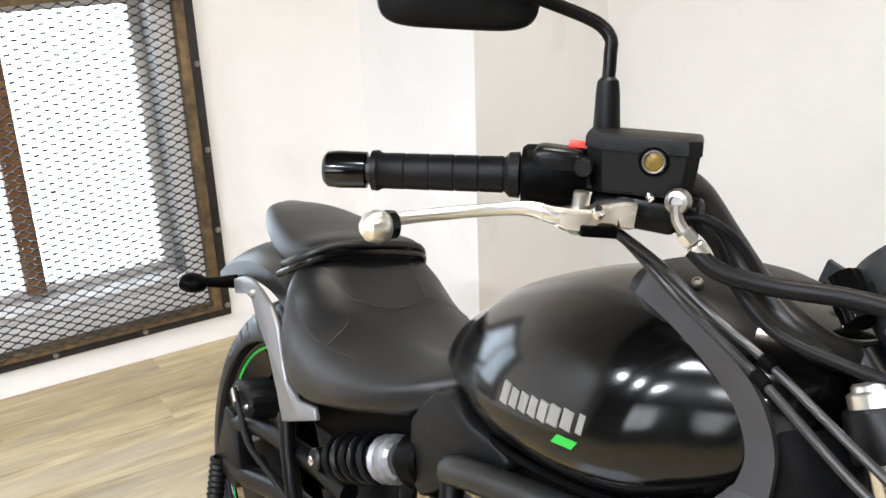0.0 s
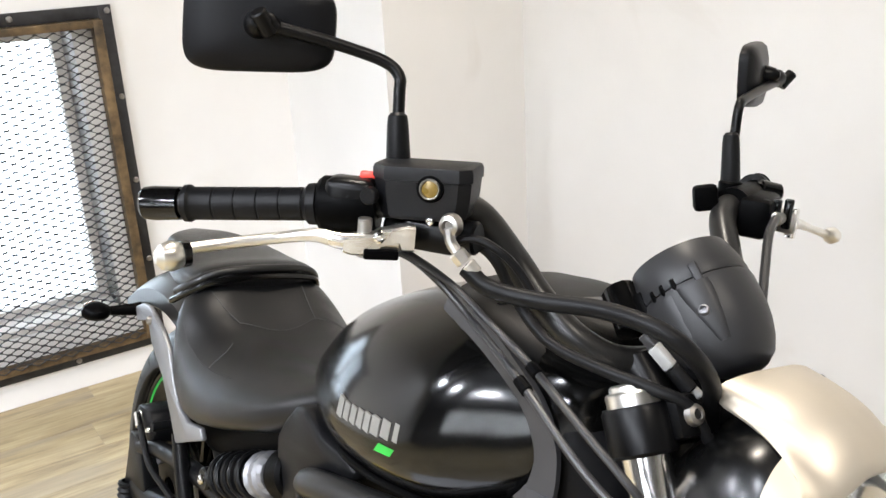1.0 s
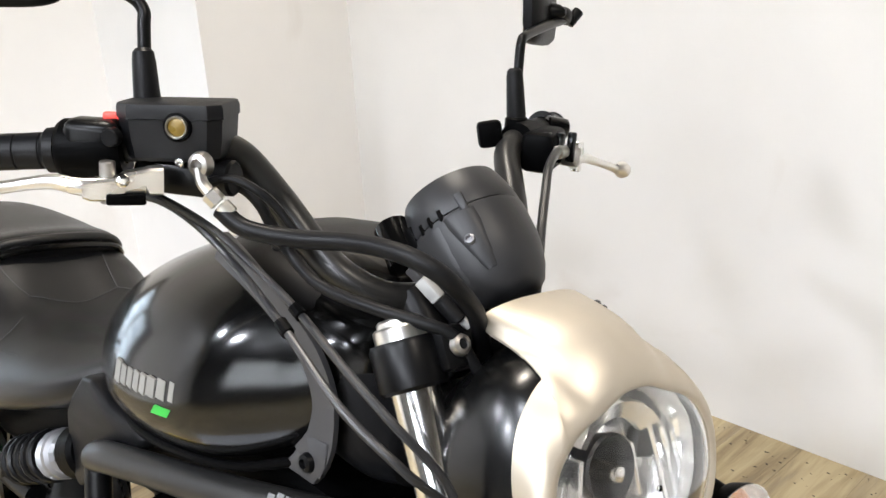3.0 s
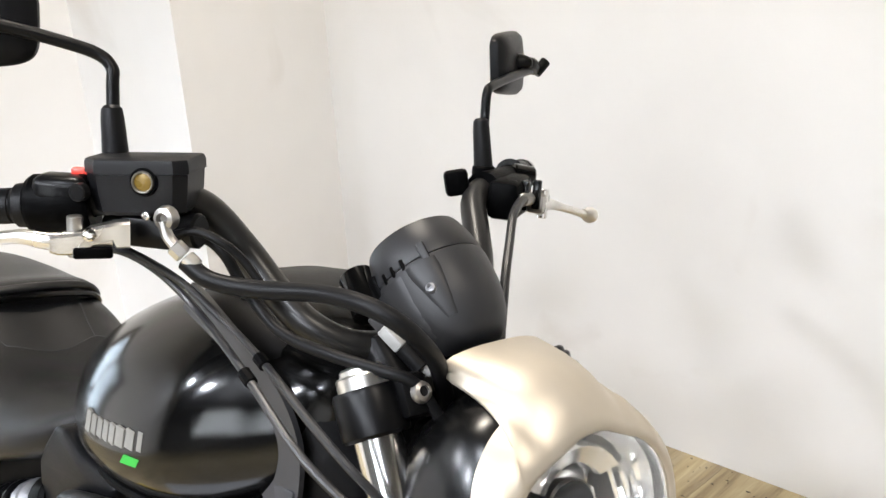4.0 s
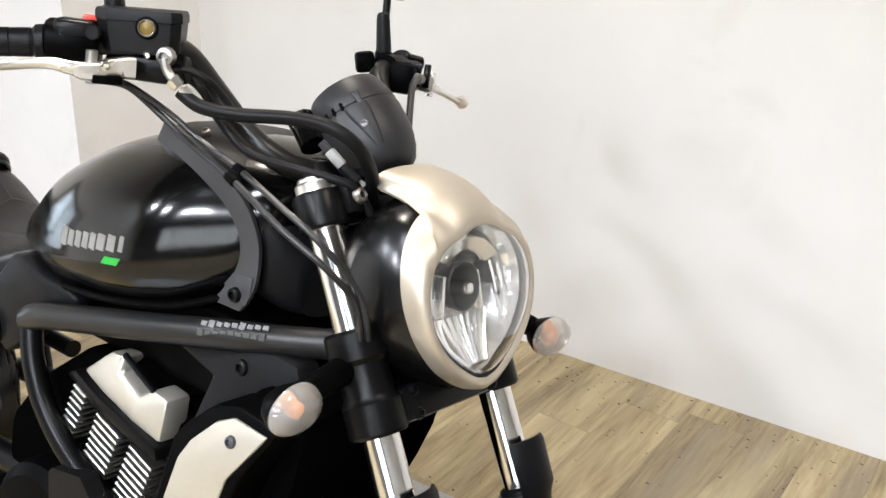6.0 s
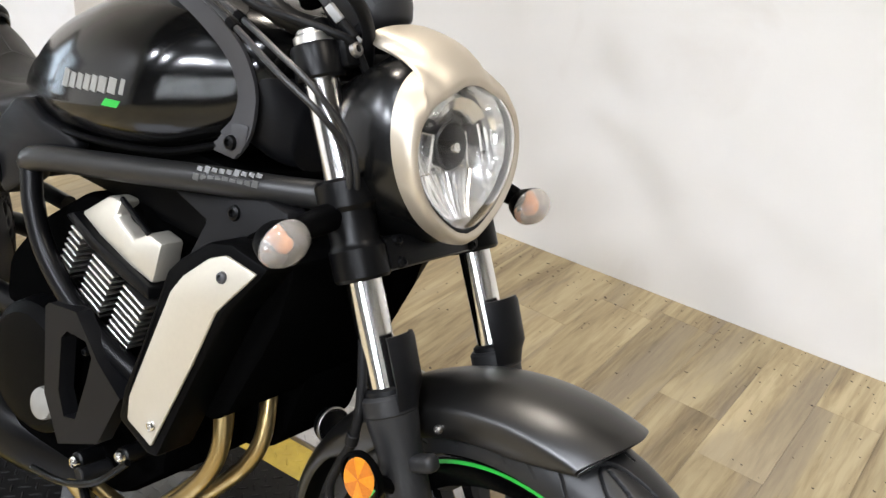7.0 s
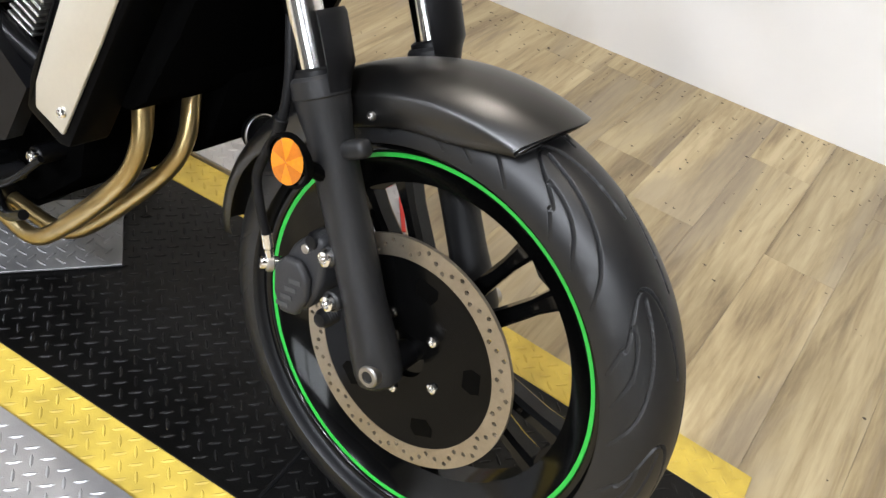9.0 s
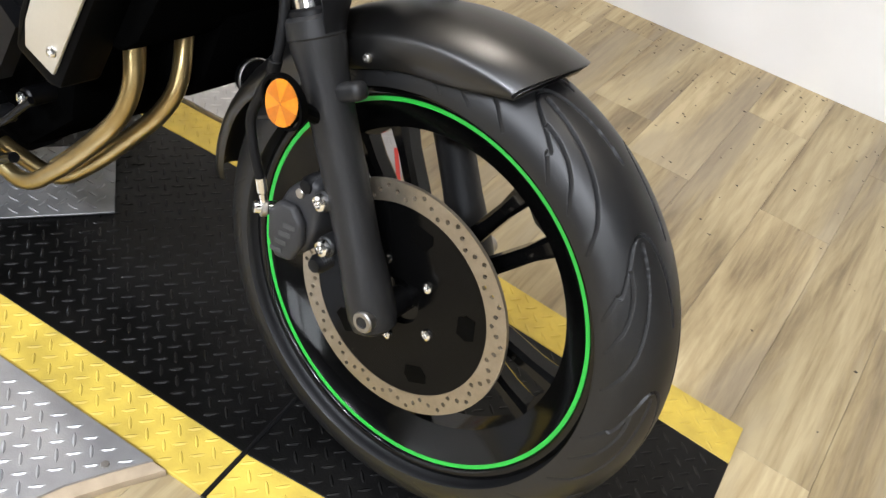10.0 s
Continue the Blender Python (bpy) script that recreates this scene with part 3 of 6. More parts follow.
# upright machine: x ahead, y to its left, z up from the tyres; the front axle at x = 0
FRONT = Matrix(((0.99999, -0.00522, -0.00087, 0), (0.00529, 0.98631, 0.16482, 0.0127), (0, -0.16482, 0.98632, 0.0046), (0, 0, 0, 1))) 
RAKE = 30.3
FORK = Vector((-math.sin(radians(RAKE)), 0, math.cos(radians(RAKE))))
AHEAD = Vector((math.cos(radians(RAKE)), 0, math.sin(radians(RAKE))))
AXLE = Vector((0, 0, 0.3125))
BODY = FRONT @ turned((-0.515, 0, 0.857), AXLE - AHEAD * 0.04, 5.5)
moto = thing("motorcycle", -0.75, 0.02, 0.008, "black cruiser motorcycle with champagne headlight cowl leaning on its side stand", "motorcycle")


def fpart(name, bm, material, label="", sharp=32):
    return part(name, bm, material, moto, label, FRONT, sharp)


def bpart(name, bm, material, label="", sharp=32):
    return part(name, bm, material, moto, label, BODY, sharp)


def sub(name, bm, material, parent, label="", sharp=32):
    return part(name, bm, material, parent, label, None, sharp)


def bolt(parent, at, axis, r, material=STEEL, name="bolt", label=""):
    """A button-head screw with a recessed socket."""
    bm = rev(B(), at, axis, [(-0.003, r), (0.0, r), (r * 0.45, r * 0.85), (r * 0.6, r * 0.5), (r * 0.2, r * 0.42), (r * 0.2, 0)], 14)
    return sub(name, bm, material, parent, label)


def ang(c, r, a, y):
    return Vector((c[0] + r * math.cos(a), y, c[2] + r * math.sin(a)))


GROOVES = [[(-0.06, 0.88), (0.0, 0.80), (0.06, 0.72), (0.10, 0.67), (0.08, 0.64), (0.22, 0.52), (0.34, 0.41), (0.40, 0.31), (0.37, 0.21), (0.26, 0.14), (0.06, 0.09), (-0.20, 0.07)],
           [(-0.30, 0.86), (-0.20, 0.74), (-0.14, 0.66), (-0.04, 0.58), (0.08, 0.52), (0.22, 0.49)],
           [(-0.60, 0.86), (-0.52, 0.75), (-0.44, 0.64), (-0.30, 0.52), (-0.10, 0.41), (0.14, 0.33), (0.34, 0.29)]]


def groove_depth(p, s, pitch, across):
    """How far the tread is sunk at the part p of a pitch and the part s of the half-section."""
    q, best = abs(s), np.full(p.shape, 9.0)
    p = p + np.where(s > 0, 0.5, 0.0)
    for line in GROOVES:
        pts = [(v.x, v.y) for v in smooth_line([(a, b, 0) for a, b in line], 3)]
        for (a0, b0), (a1, b1) in zip(pts, pts[1:]):
            for k in (-2, -1, 0, 1):
                ax, ay, dx, dy = (a0 - k) * pitch, b0 * across, (a1 - a0) * pitch, (b1 - b0) * across
                x, y = p * pitch - ax, q * across - ay
                t = np.clip((x * dx + y * dy) / (dx * dx + dy * dy), 0, 1)
                best = np.minimum(best, np.hypot(x - t * dx, y - t * dy))
    return 0.0042 * np.clip(1 - (best - 0.0011) / 0.0009, 0, 1)


def tyre_mesh(c, R, half, bead, flange, seg, pitches, n):
    """A tyre with a round crown; the tread grooves are sunk into it."""
    sec = [(bead, -flange + 0.006, -2), (bead + 0.002, -flange + 0.001, -2), (bead + 0.010, -flange - 0.004, -2)]
    for k in range(n + 1):
        s = -1 + 2 * k / n
        a = s * radians(96)
        sec.append((R - half * 0.885 + half * 0.885 * math.cos(a), half * math.sin(a) if abs(a) < math.pi / 2 else half * math.copysign(1, s), s))
    sec += [(bead + 0.010, flange + 0.004, 2), (bead + 0.002, flange - 0.001, 2), (bead, flange - 0.006, 2)]
    m, per = len(sec), seg // pitches
    r, y, s = (np.array([q[k] for q in sec]) for k in range(3))
    p = np.arange(per) / per
    d = groove_depth(np.repeat(p[:, None], m, 1), np.repeat(s[None, :], per, 0), 2 * math.pi * R / pitches, half * radians(96))
    d = np.tile(d, (pitches, 1))
    th = 2 * math.pi * np.arange(per * pitches) / (per * pitches)
    rad = r[None, :] - d
    co = np.stack([c[0] + rad * np.cos(th)[:, None], np.repeat(y[None, :], len(th), 0), c[2] + rad * np.sin(th)[:, None]], -1).reshape(-1, 3)
    i = np.arange(len(th))[:, None] * m
    j = (np.arange(1, len(th) + 1) % len(th))[:, None] * m
    k = np.arange(m - 1)[None, :]
    faces = np.stack([i + k, i + k + 1, j + k + 1, j + k], -1).reshape(-1, 4)
    me = bpy.data.meshes.new("tyre")
    me.from_pydata(co.tolist(), [], faces.tolist())
    low = d.reshape(-1)[faces]
    me.polygons.foreach_set("use_smooth", low.max(1) - low.min(1) < 1e-5)
    me.materials.append(TYRE)
    return me


def ring_profile(bm, c, prof, seg=120):
    """A closed profile of (r, y), turned about the axle through c."""
    n = len(prof)
    vs = [[bm.verts.new(ang(c, r, 2 * math.pi * i / seg, y)) for r, y in prof] for i in range(seg)]
    for i in range(seg):
        a, b = vs[i], vs[(i + 1) % seg]
        for k in range(n):
            bm.faces.new((a[k], a[(k + 1) % n], b[(k + 1) % n], b[k]))
    return bm


def wheel(name, put, c, R, half, rim, w, phase, label, steps):
    bm = ring_profile(B(), c, [(rim + 0.017, -w), (rim + 0.017, -w + 0.004), (rim - 0.004, -w + 0.012), (rim - 0.022, -w * 0.45), (rim - 0.022, w * 0.45), (rim - 0.004, w - 0.012), (rim + 0.017, w - 0.004), (rim + 0.017, w), (rim - 0.002, w - 0.001), (rim - 0.014, w - 0.012),
                                 (rim - 0.038, w * 0.42), (rim - 0.038, -w * 0.42), (rim - 0.014, -w + 0.012), (rim - 0.002, -w + 0.001)], 144)
    ob = put(name, bm, WHEEL, label)
    tyre = new("tyre", tyre_mesh(c, R, half, rim + 0.016, w, steps, 11, max(60, steps // 11)))
    tyre.parent = ob
    tagged(tyre, "black rubber tyre with curved tread grooves")
    for y in (-1, 1):
        sub("rim_stripe", ring_profile(B(), c, [(rim + 0.0030, y * (w + 0.0004)), (rim - 0.0020, y * (w - 0.0004)), (rim - 0.0020, y * (w - 0.003)), (rim + 0.0030, y * (w - 0.003))], 144), GREEN, ob, "bright green rim stripe")
        # rolled edge outside the stripe
        roll = [(rim + 0.0105 - 0.0072 * math.cos(a), y * (w - 0.0005 + 0.0060 * math.sin(a))) for a in (math.pi * k / 8 for k in range(9))]
        sub("rim_lip", ring_profile(B(), c, roll, 160), GLOSS, ob, "rolled gloss black rim edge", 60)
    sub("hub", rev(B(), c - Vector((0, 0.06, 0)), (0, 1, 0), [(0, 0), (0, 0.036), (0.02, 0.040), (0.035, 0.046), (0.085, 0.046), (0.10, 0.040), (0.12, 0.036), (0.12, 0)], 36), WHEEL, ob)
    for k in range(5):
        a0 = radians(phase + 72 * k)
        for s in (-1, 1):
            bm = B()
            rings = []
            for t, hw, hy in ((0.0, 0.014, 0.020), (0.25, 0.0105, 0.017), (0.75, 0.0095, 0.016), (1.0, 0.014, 0.018)):
                r = 0.040 + t * (rim - 0.034 - 0.040)
                off = 0.013 + 0.020 * t
                u, v = Vector((math.cos(a0), 0, math.sin(a0))), Vector((-math.sin(a0), 0, math.cos(a0)))
                p = c + u * r + v * off * s
                rings.append([p + v * x + Vector((0, y, 0)) for x, y in ((-hw, -hy * 0.6), (-hw * 0.55, -hy), (hw * 0.55, -hy), (hw, -hy * 0.6), (hw, hy * 0.6), (hw * 0.55, hy), (-hw * 0.55, hy), (-hw, hy * 0.6))])
            sub("spoke", loft(bm, rings), WHEEL, ob)
        rings = []
        for r, hv in ((rim - 0.046, 0.018), (rim - 0.040, 0.026), (rim - 0.030, 0.030)):
            u, v = Vector((math.cos(a0), 0, math.sin(a0))), Vector((-math.sin(a0), 0, math.cos(a0)))
            rings.append([c + u * (r + (0.004 if abs(q) > 0.9 else 0.0)) + v * hv * q + Vector((0, y, 0)) for q, y in ((-1, -0.013), (0, -0.013), (1, -0.013), (1, 0.013), (0, 0.013), (-1, 0.013))])
        sub("spoke_web", loft(B(), rings), WHEEL, ob)
    return ob


def drilled_band(c, r0, r1, y0, y1, cells):
    """A brake band whose holes go right through it."""
    bm = B()
    rows = (0.26, 0.50, 0.74, 0.50)
    for i in range(cells):
        a0, a1 = 2 * math.pi * i / cells, 2 * math.pi * (i + 1) / cells
        am, rh = (a0 + a1) / 2, r0 + (r1 - r0) * rows[i % 4]
        edge = [(r0, a0), (r0, am), (r0, a1), (rh, a1), (r1, a1), (r1, am), (r1, a0), (rh, a0)]
        hole = []
        for r, a in edge:
            p, q = Vector((r * math.cos(a), r * math.sin(a))), Vector((rh * math.cos(am), rh * math.sin(am)))
            hole.append(q + (p - q).normalized() * 0.0031)
        vs = []
        for y in (y0, y1):
            vs.append([bm.verts.new(ang(c, r, a, y)) for r, a in edge])
            vs.append([bm.verts.new((c[0] + p.x, y, c[2] + p.y)) for p in hole])
        eo, ho, ei, hi = vs
        for k in range(8):
            j = (k + 1) % 8
            bm.faces.new((eo[k], eo[j], ho[j], ho[k]))
            bm.faces.new((ei[k], hi[k], hi[j], ei[j]))
            bm.faces.new((ho[k], ho[j], hi[j], hi[k]))
        for k, j in ((0, 1), (1, 2), (4, 5), (5, 6)):
            bm.faces.new((eo[k], ei[k], ei[j], eo[j]))
    bmesh.ops.remove_doubles(bm, verts=bm.verts, dist=0.00002)
    return bm


# ---- front wheel and brake
fw = wheel("front_wheel", fpart, AXLE, 0.3150, 0.0635, 0.2345, 0.0425, 57, "gloss black cast front wheel with green rim stripe", 2200)
sub("brake_disc", drilled_band(AXLE, 0.124, 0.150, -0.0675, -0.0625, 72), DISC, fw, "drilled steel brake disc")
bm = ring_profile(B(), AXLE, [(0.1238, -0.0668), (0.1238, -0.0632), (0.030, -0.0632), (0.030, -0.0668)], 96)
sub("disc_carrier", bm, CARRIER, fw, "black brake disc carrier plate")
# flat black sheets on the solid carrier paint in the darkness of its cutouts
PAINTED_OPENING = mat("painted_opening", (0.001, 0.001, 0.001), 0.5, spec=0.03)
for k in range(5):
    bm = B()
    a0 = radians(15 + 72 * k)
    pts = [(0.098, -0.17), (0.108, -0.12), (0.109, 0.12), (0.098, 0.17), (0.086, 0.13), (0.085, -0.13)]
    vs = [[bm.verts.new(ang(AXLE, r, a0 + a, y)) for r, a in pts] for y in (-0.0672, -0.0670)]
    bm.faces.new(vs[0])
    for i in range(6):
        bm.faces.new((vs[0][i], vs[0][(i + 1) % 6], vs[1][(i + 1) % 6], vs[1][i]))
    sub("painted_window", bm, PAINTED_OPENING, fw)
for k in range(5):
    bolt(fw, ang(AXLE, 0.053, radians(53 + 72 * k), -0.0668), (0, -1, 0), 0.0075, CHROME, "disc_bolt")
sub("axle_spacer", rod(B(), (0, -0.12, 0.3125), (0, 0.12, 0.3125), 0.017, 20), SATIN, fw)


def fork_at(s, y, off=0.0):
    return AXLE + Vector((-0.010, 0, 0)) + FORK * s + AHEAD * off + Vector((0, y, 0))


for side in (-1, 1):
    y = side * 0.104
    bm = rev(B(), fork_at(-0.028, y), FORK, [(0, 0), (0.0, 0.018), (0.006, 0.026), (0.02, 0.029), (0.055, 0.0285), (0.10, 0.0255), (0.16, 0.0250), (0.30, 0.0265), (0.322, 0.0300), (0.336, 0.0310), (0.338, 0.0325), (0.356, 0.0325), (0.360, 0.0295), (0.360, 0.021)], 36)
    leg = fpart("fork_leg", bm, LEG, "satin black fork slider with chromed upper tube")
    sub("fork_tube", rod(B(), fork_at(0.325, y), fork_at(0.736 if y < 0 else 0.714, y), 0.0205, 32), CHROME, leg, "polished chrome fork tube")
    sub("dust_seal", rev(B(), fork_at(0.331, y), FORK, [(0, 0.0210), (0.0, 0.027), (0.006, 0.0265), (0.009, 0.0218)], 28), RUBBER, leg)
    # guard: a curved plate standing ahead of the tube
    bm = B()
    rings = []
    turn0, turn1 = (-30, 52) if side < 0 else (-52, 30)
    for s, g in ((0.312, 0.0), (0.326, 0.004), (0.338, 0.010), (0.390, 0.0115), (0.396, 0.0095)):
        ring = []
        for q in range(11):
            a = radians(turn0 + (turn1 - turn0) * q / 10)
            for rr in (0.0,):
                ring.append(fork_at(s, y) + AHEAD * math.cos(a) * (0.0325 + g) + Vector((0, math.sin(a) * (0.0325 + g), 0)))
        for q in range(10, -1, -1):
            a = radians(turn0 + (turn1 - turn0) * q / 10)
            ring.append(fork_at(s, y) + AHEAD * math.cos(a) * (0.0285 + g) + Vector((0, math.sin(a) * (0.0285 + g), 0)))
        rings.append(ring)
    sub("fork_guard", loft(bm, rings), GREYPL, leg, "dark grey plastic fork guard")
    # reflector on a stalk
    rp = Vector((-0.143, side * 0.162, 0.528))
    sub("reflector_rim", rev(B(), rp, (0.10, side, 0.0), [(-0.006, 0.0295), (0.004, 0.031), (0.0062, 0.0305), (0.0062, 0.027), (0.003, 0.027)], 32, 0.78), PLASTIC, leg)
    # eight wedges, light and dark by turns
    ax = Vector((0.10, side, 0.0)).normalized()
    sx = ax.cross(Vector((0, 0, 1))).normalized()
    for w in range(8):
        bm = B()
        hub = bm.verts.new(rp + ax * (0.0084 if w % 2 else 0.0080))
        rim = []
        for k in range(7):
            a = 2 * math.pi * (w + k / 6 + 0.2) / 8
            rim.append(bm.verts.new(rp + ax * (0.0064 if w % 2 else 0.0068) + (sx * math.cos(a) * 0.78 + Vector((0, 0, 1)) * math.sin(a)) * 0.0266))
        for k in range(6):
            bm.faces.new((hub, rim[k], rim[k + 1]))
        sub("reflector_wedge", bm, AMBER if w % 2 else AMBERDARK, leg, "round amber side reflector" if not w else "")
    sub("reflector_bracket", rod(B(), rp, fork_at(0.215, y), 0.009, 10), PLASTIC, leg)
    sub("fender_lug", cbox(B(), (-0.110, side * 0.106, 0.5435), (0.046, 0.022, 0.021), Matrix.Rotation(radians(-RAKE), 4, "Y"), 0.008, 3), LEG, leg)
    sub("axle_nut", rev(B(), fork_at(0, y) + Vector((0.010, side * 0.030, 0)), (0, side, 0), [(-0.012, 0.0135), (-0.002, 0.0135), (0.0, 0.012), (0.0, 0.0075), (-0.008, 0.007), (-0.008, 0)], 24), STEEL, leg, "bright hollow axle end")

# yokes
bm = B()
for y in (-0.104, 0.104):
    rev(bm, fork_at(0.462, y), FORK, [(0, 0.0215), (0, 0.030), (0.004, 0.033), (0.036, 0.033), (0.040, 0.030), (0.044, 0.0285), (0.078, 0.0285), (0.084, 0.0335), (0.112, 0.0335), (0.116, 0.030), (0.116, 0.0212)], 32)
cbox(bm, fork_at(0.485, 0, 0.002), (0.052, 0.170, 0.040), Matrix.Rotation(radians(-RAKE), 4, "Y"), 0.008)
cbox(bm, fork_at(0.545, 0, -0.02), (0.040, 0.150, 0.06), Matrix.Rotation(radians(-RAKE), 4, "Y"), 0.006)
yoke = fpart("lower_yoke", bm, SATIN, "black lower fork yoke")
for s in (0.472, 0.498):
    for y in (-0.066, 0.066):
        bolt(yoke, fork_at(s, y, 0.028), AHEAD, 0.0070, SATIN, "pinch_bolt")
bm = B()
for y in (-0.104, 0.104):
    d = 0.0 if y < 0 else -0.022
    rev(bm, fork_at(0.690 + d, y), FORK, [(0, 0.0212), (0, 0.0265), (0.003, 0.0285), (0.036, 0.0285), (0.040, 0.0265), (0.040, 0.021)], 32)
    cbox(bm, fork_at(0.715 + d, y + (0.022 if y < 0 else -0.022), 0.022), (0.030, 0.026, 0.036), Matrix.Rotation(radians(-RAKE), 4, "Y"), 0.006)
cbox(bm, fork_at(0.715, 0, -0.025), (0.06, 0.170, 0.030), Matrix.Rotation(radians(-RAKE), 4, "Y"), 0.008)
top = fpart("top_yoke", bm, SATIN, "black upper fork yoke")
for y in (-0.104, 0.104):
    sub("fork_cap", rev(B(), fork_at(0.736 if y < 0 else 0.714, y), FORK, [(-0.010, 0.0225), (0.004, 0.0225), (0.006, 0.0205), (0.006, 0.0185), (0.010, 0.018), (0.012, 0.016), (0.012, 0.010), (0.008, 0.0095), (0.008, 0)], 28), ALU if y < 0 else SATIN, top, "bright fork cap" if y < 0 else "")
    bolt(top, fork_at(0.715 if y < 0 else 0.693, y + (0.024 if y < 0 else -0.024), 0.038), AHEAD, 0.0095, STEEL if y < 0 else SATIN, "pinch_bolt")
for y in (-0.048, 0.048):
    sub("riser", rod(B(), fork_at(0.72, y, -0.03), Vector((-0.442, y, 0.952)), 0.018, 18), SATIN, top)

# front fender: a crowned blade round the tyre
bm = B()
rings = []
N = 46
for i in range(N + 1):
    t = i / N
    th = radians(76 + 110 * t)
    tip = min(1.0, t / 0.10)
    tail = min(1.0, (1 - t) / 0.22)
    R = 0.345 - 0.009 * min(1, t / 0.35) + 0.028 * max(0, (t - 0.62) / 0.38) ** 1.3
    hw = 0.0725 * (0.96 + 0.04 * tip) * (0.50 + 0.50 * tail ** 0.7)
    drop = 0.006 + 0.027 * math.sin(min(1.0, t / 0.20) * math.pi / 2) * (1 if t < 0.62 else max(0.12, 1 - (t - 0.62) / 0.12))
    crown = 0.033 - 0.006 * min(1.0, t / 0.35)
    side = [(R - crown - 0.001, hw), (R - crown - 0.004, hw + 0.001), (R - crown - 0.002 - drop * 0.5, hw + 0.0012), (R - crown - drop, hw)]
    prof = [(r, -y) for r, y in side[::-1]]
    prof += [(R - crown * abs(q) ** 2.2, hw * q) for q in (-0.96, -0.88, -0.78, -0.62, -0.42, -0.2, 0, 0.2, 0.42, 0.62, 0.78, 0.88, 0.96)]
    prof += side
    inner = [(r - 0.0035, y * 0.955) for r, y in prof[::-1]]
    rings.append([ang(AXLE, r, th + radians(4) * (abs(y) / hw) ** 2 * (1 - t) ** 5, y) for r, y in prof + inner])
fender = fpart("front_fender", loft(bm, rings), FENDER, "flat black front fender", 40)
for y in (-1, 1):
    bolt(fender, Vector((-0.118, y * 0.0750, 0.572)), (0, y, 0), 0.0055, STEEL)

# caliper
CALIPER = mat("cast_grey_caliper", (0.020, 0.020, 0.021), 0.5, vary=0.15, bump=0.25, bump_scale=900, spec=0.3)
bm = prism(B(), [(-0.160, 0.370), (-0.150, 0.402), (-0.128, 0.429), (-0.108, 0.432), (-0.099, 0.405), (-0.098, 0.370), (-0.106, 0.336), (-0.130, 0.312), (-0.152, 0.335)], -0.124, -0.040, 0.008, 3)
cal = fpart("brake_caliper", bm, CALIPER, "dark grey two-piston brake caliper")
sub("caliper_cap", prism(B(), [(-0.160, 0.371), (-0.148, 0.391), (-0.126, 0.395), (-0.109, 0.379), (-0.104, 0.352), (-0.114, 0.324), (-0.138, 0.316), (-0.154, 0.338)], -0.137, -0.1235, 0.006, 3), CALIPER, cal)
sub("pad_pin", rod(B(), (-0.128, -0.118, 0.409), (-0.128, -0.127, 0.409), 0.0060, 14), STEEL, cal, "dull steel pad pin")
bm = B()
for k in range(4):
    cbox(bm, (-0.136 + 0.004 * k, -0.1374, 0.330 + 0.013 * k), (0.018, 0.0012, 0.006), Matrix.Rotation(radians(-15), 4, "Y"), 0.0003, 1)
sub("raised_mark", bm, mat("cast_mark", (0.030, 0.030, 0.031), 0.5), cal)
sub("caliper_bracket", prism(B(), [(-0.115, 0.446), (-0.085, 0.462), (-0.050, 0.40), (-0.030, 0.352), (-0.060, 0.333), (-0.092, 0.350), (-0.112, 0.41)], -0.088, -0.074, 0.004), LEG, cal)
for x, z in ((-0.094, 0.419), (-0.077, 0.367)):
    bolt(cal, (x, -0.130, z), (0, -1, 0), 0.0105, CHROME, "mounting_bolt", "bright flanged bolt")
    sub("bolt_boss", rod(B(), (x, -0.085, z), (x, -0.128, z), 0.0130, 16), LEG, cal)
for x, z, r in ((-0.1225, 0.421, 0.0115), (-0.087, 0.332, 0.0120)):
    rings = [(0.0, 0.0), (0.0, r)] + [(0.004 * q + d, r - e) for q in range(5) for d, e in ((0.001, 0.0), (0.003, 0.0018))] + [(0.024, r * 0.7), (0.026, 0.0)]
    sub("slide_boot", rev(B(), (x, -0.102, z), (0, -1, 0), rings, 18), RUBBER, cal, "ribbed rubber slide boot")
sub("hose_clamp", cbox(B(), (-0.098, -0.121, 0.452), (0.010, 0.008, 0.022), Matrix.Rotation(radians(-RAKE), 4, "Y"), 0.002), STEEL, cal, "small bright clamp")
sub("banjo_bolt", rod(B(), (-0.160, -0.120, 0.367), (-0.176, -0.142, 0.367), 0.0080, 12), CHROME, cal, "bright banjo bolt")
sub("banjo_eye", rod(B(), (-0.1665, -0.129, 0.367), (-0.1715, -0.136, 0.367), 0.0108, 18), STEEL, cal)
sub("hose_fitting", sweep(B(), [(-0.170, -0.133, 0.374), (-0.1725, -0.136, 0.389), (-0.1775, -0.138, 0.406)], lambda t: 0.0052 if t < 0.5 else 0.0066, 12), CHROME, cal, "bright crimped hose end")
hose = fpart("brake_hose", sweep(B(), [(-0.177, -0.138, 0.404), (-0.191, -0.141, 0.435), (-0.203, -0.141, 0.470), (-0.196, -0.140, 0.505), (-0.186, -0.138, 0.540), (-0.192, -0.130, 0.590), (-0.215, -0.118, 0.650), (-0.255, -0.09, 0.72), (-0.30, -0.06, 0.78)], 0.0058, 12), RUBBER, "black rubber brake hose")
sub("hose_clip", rod(B(), (-0.187, -0.138, 0.536), (-0.186, -0.138, 0.550), 0.0078, 12), RUBBER, hose)

# ---- headlight and cowl
HC, HN, HV = Vector((-0.215, 0, 0.862)), Vector((0.970, 0, 0.243)), Vector((-0.243, 0, 0.970))


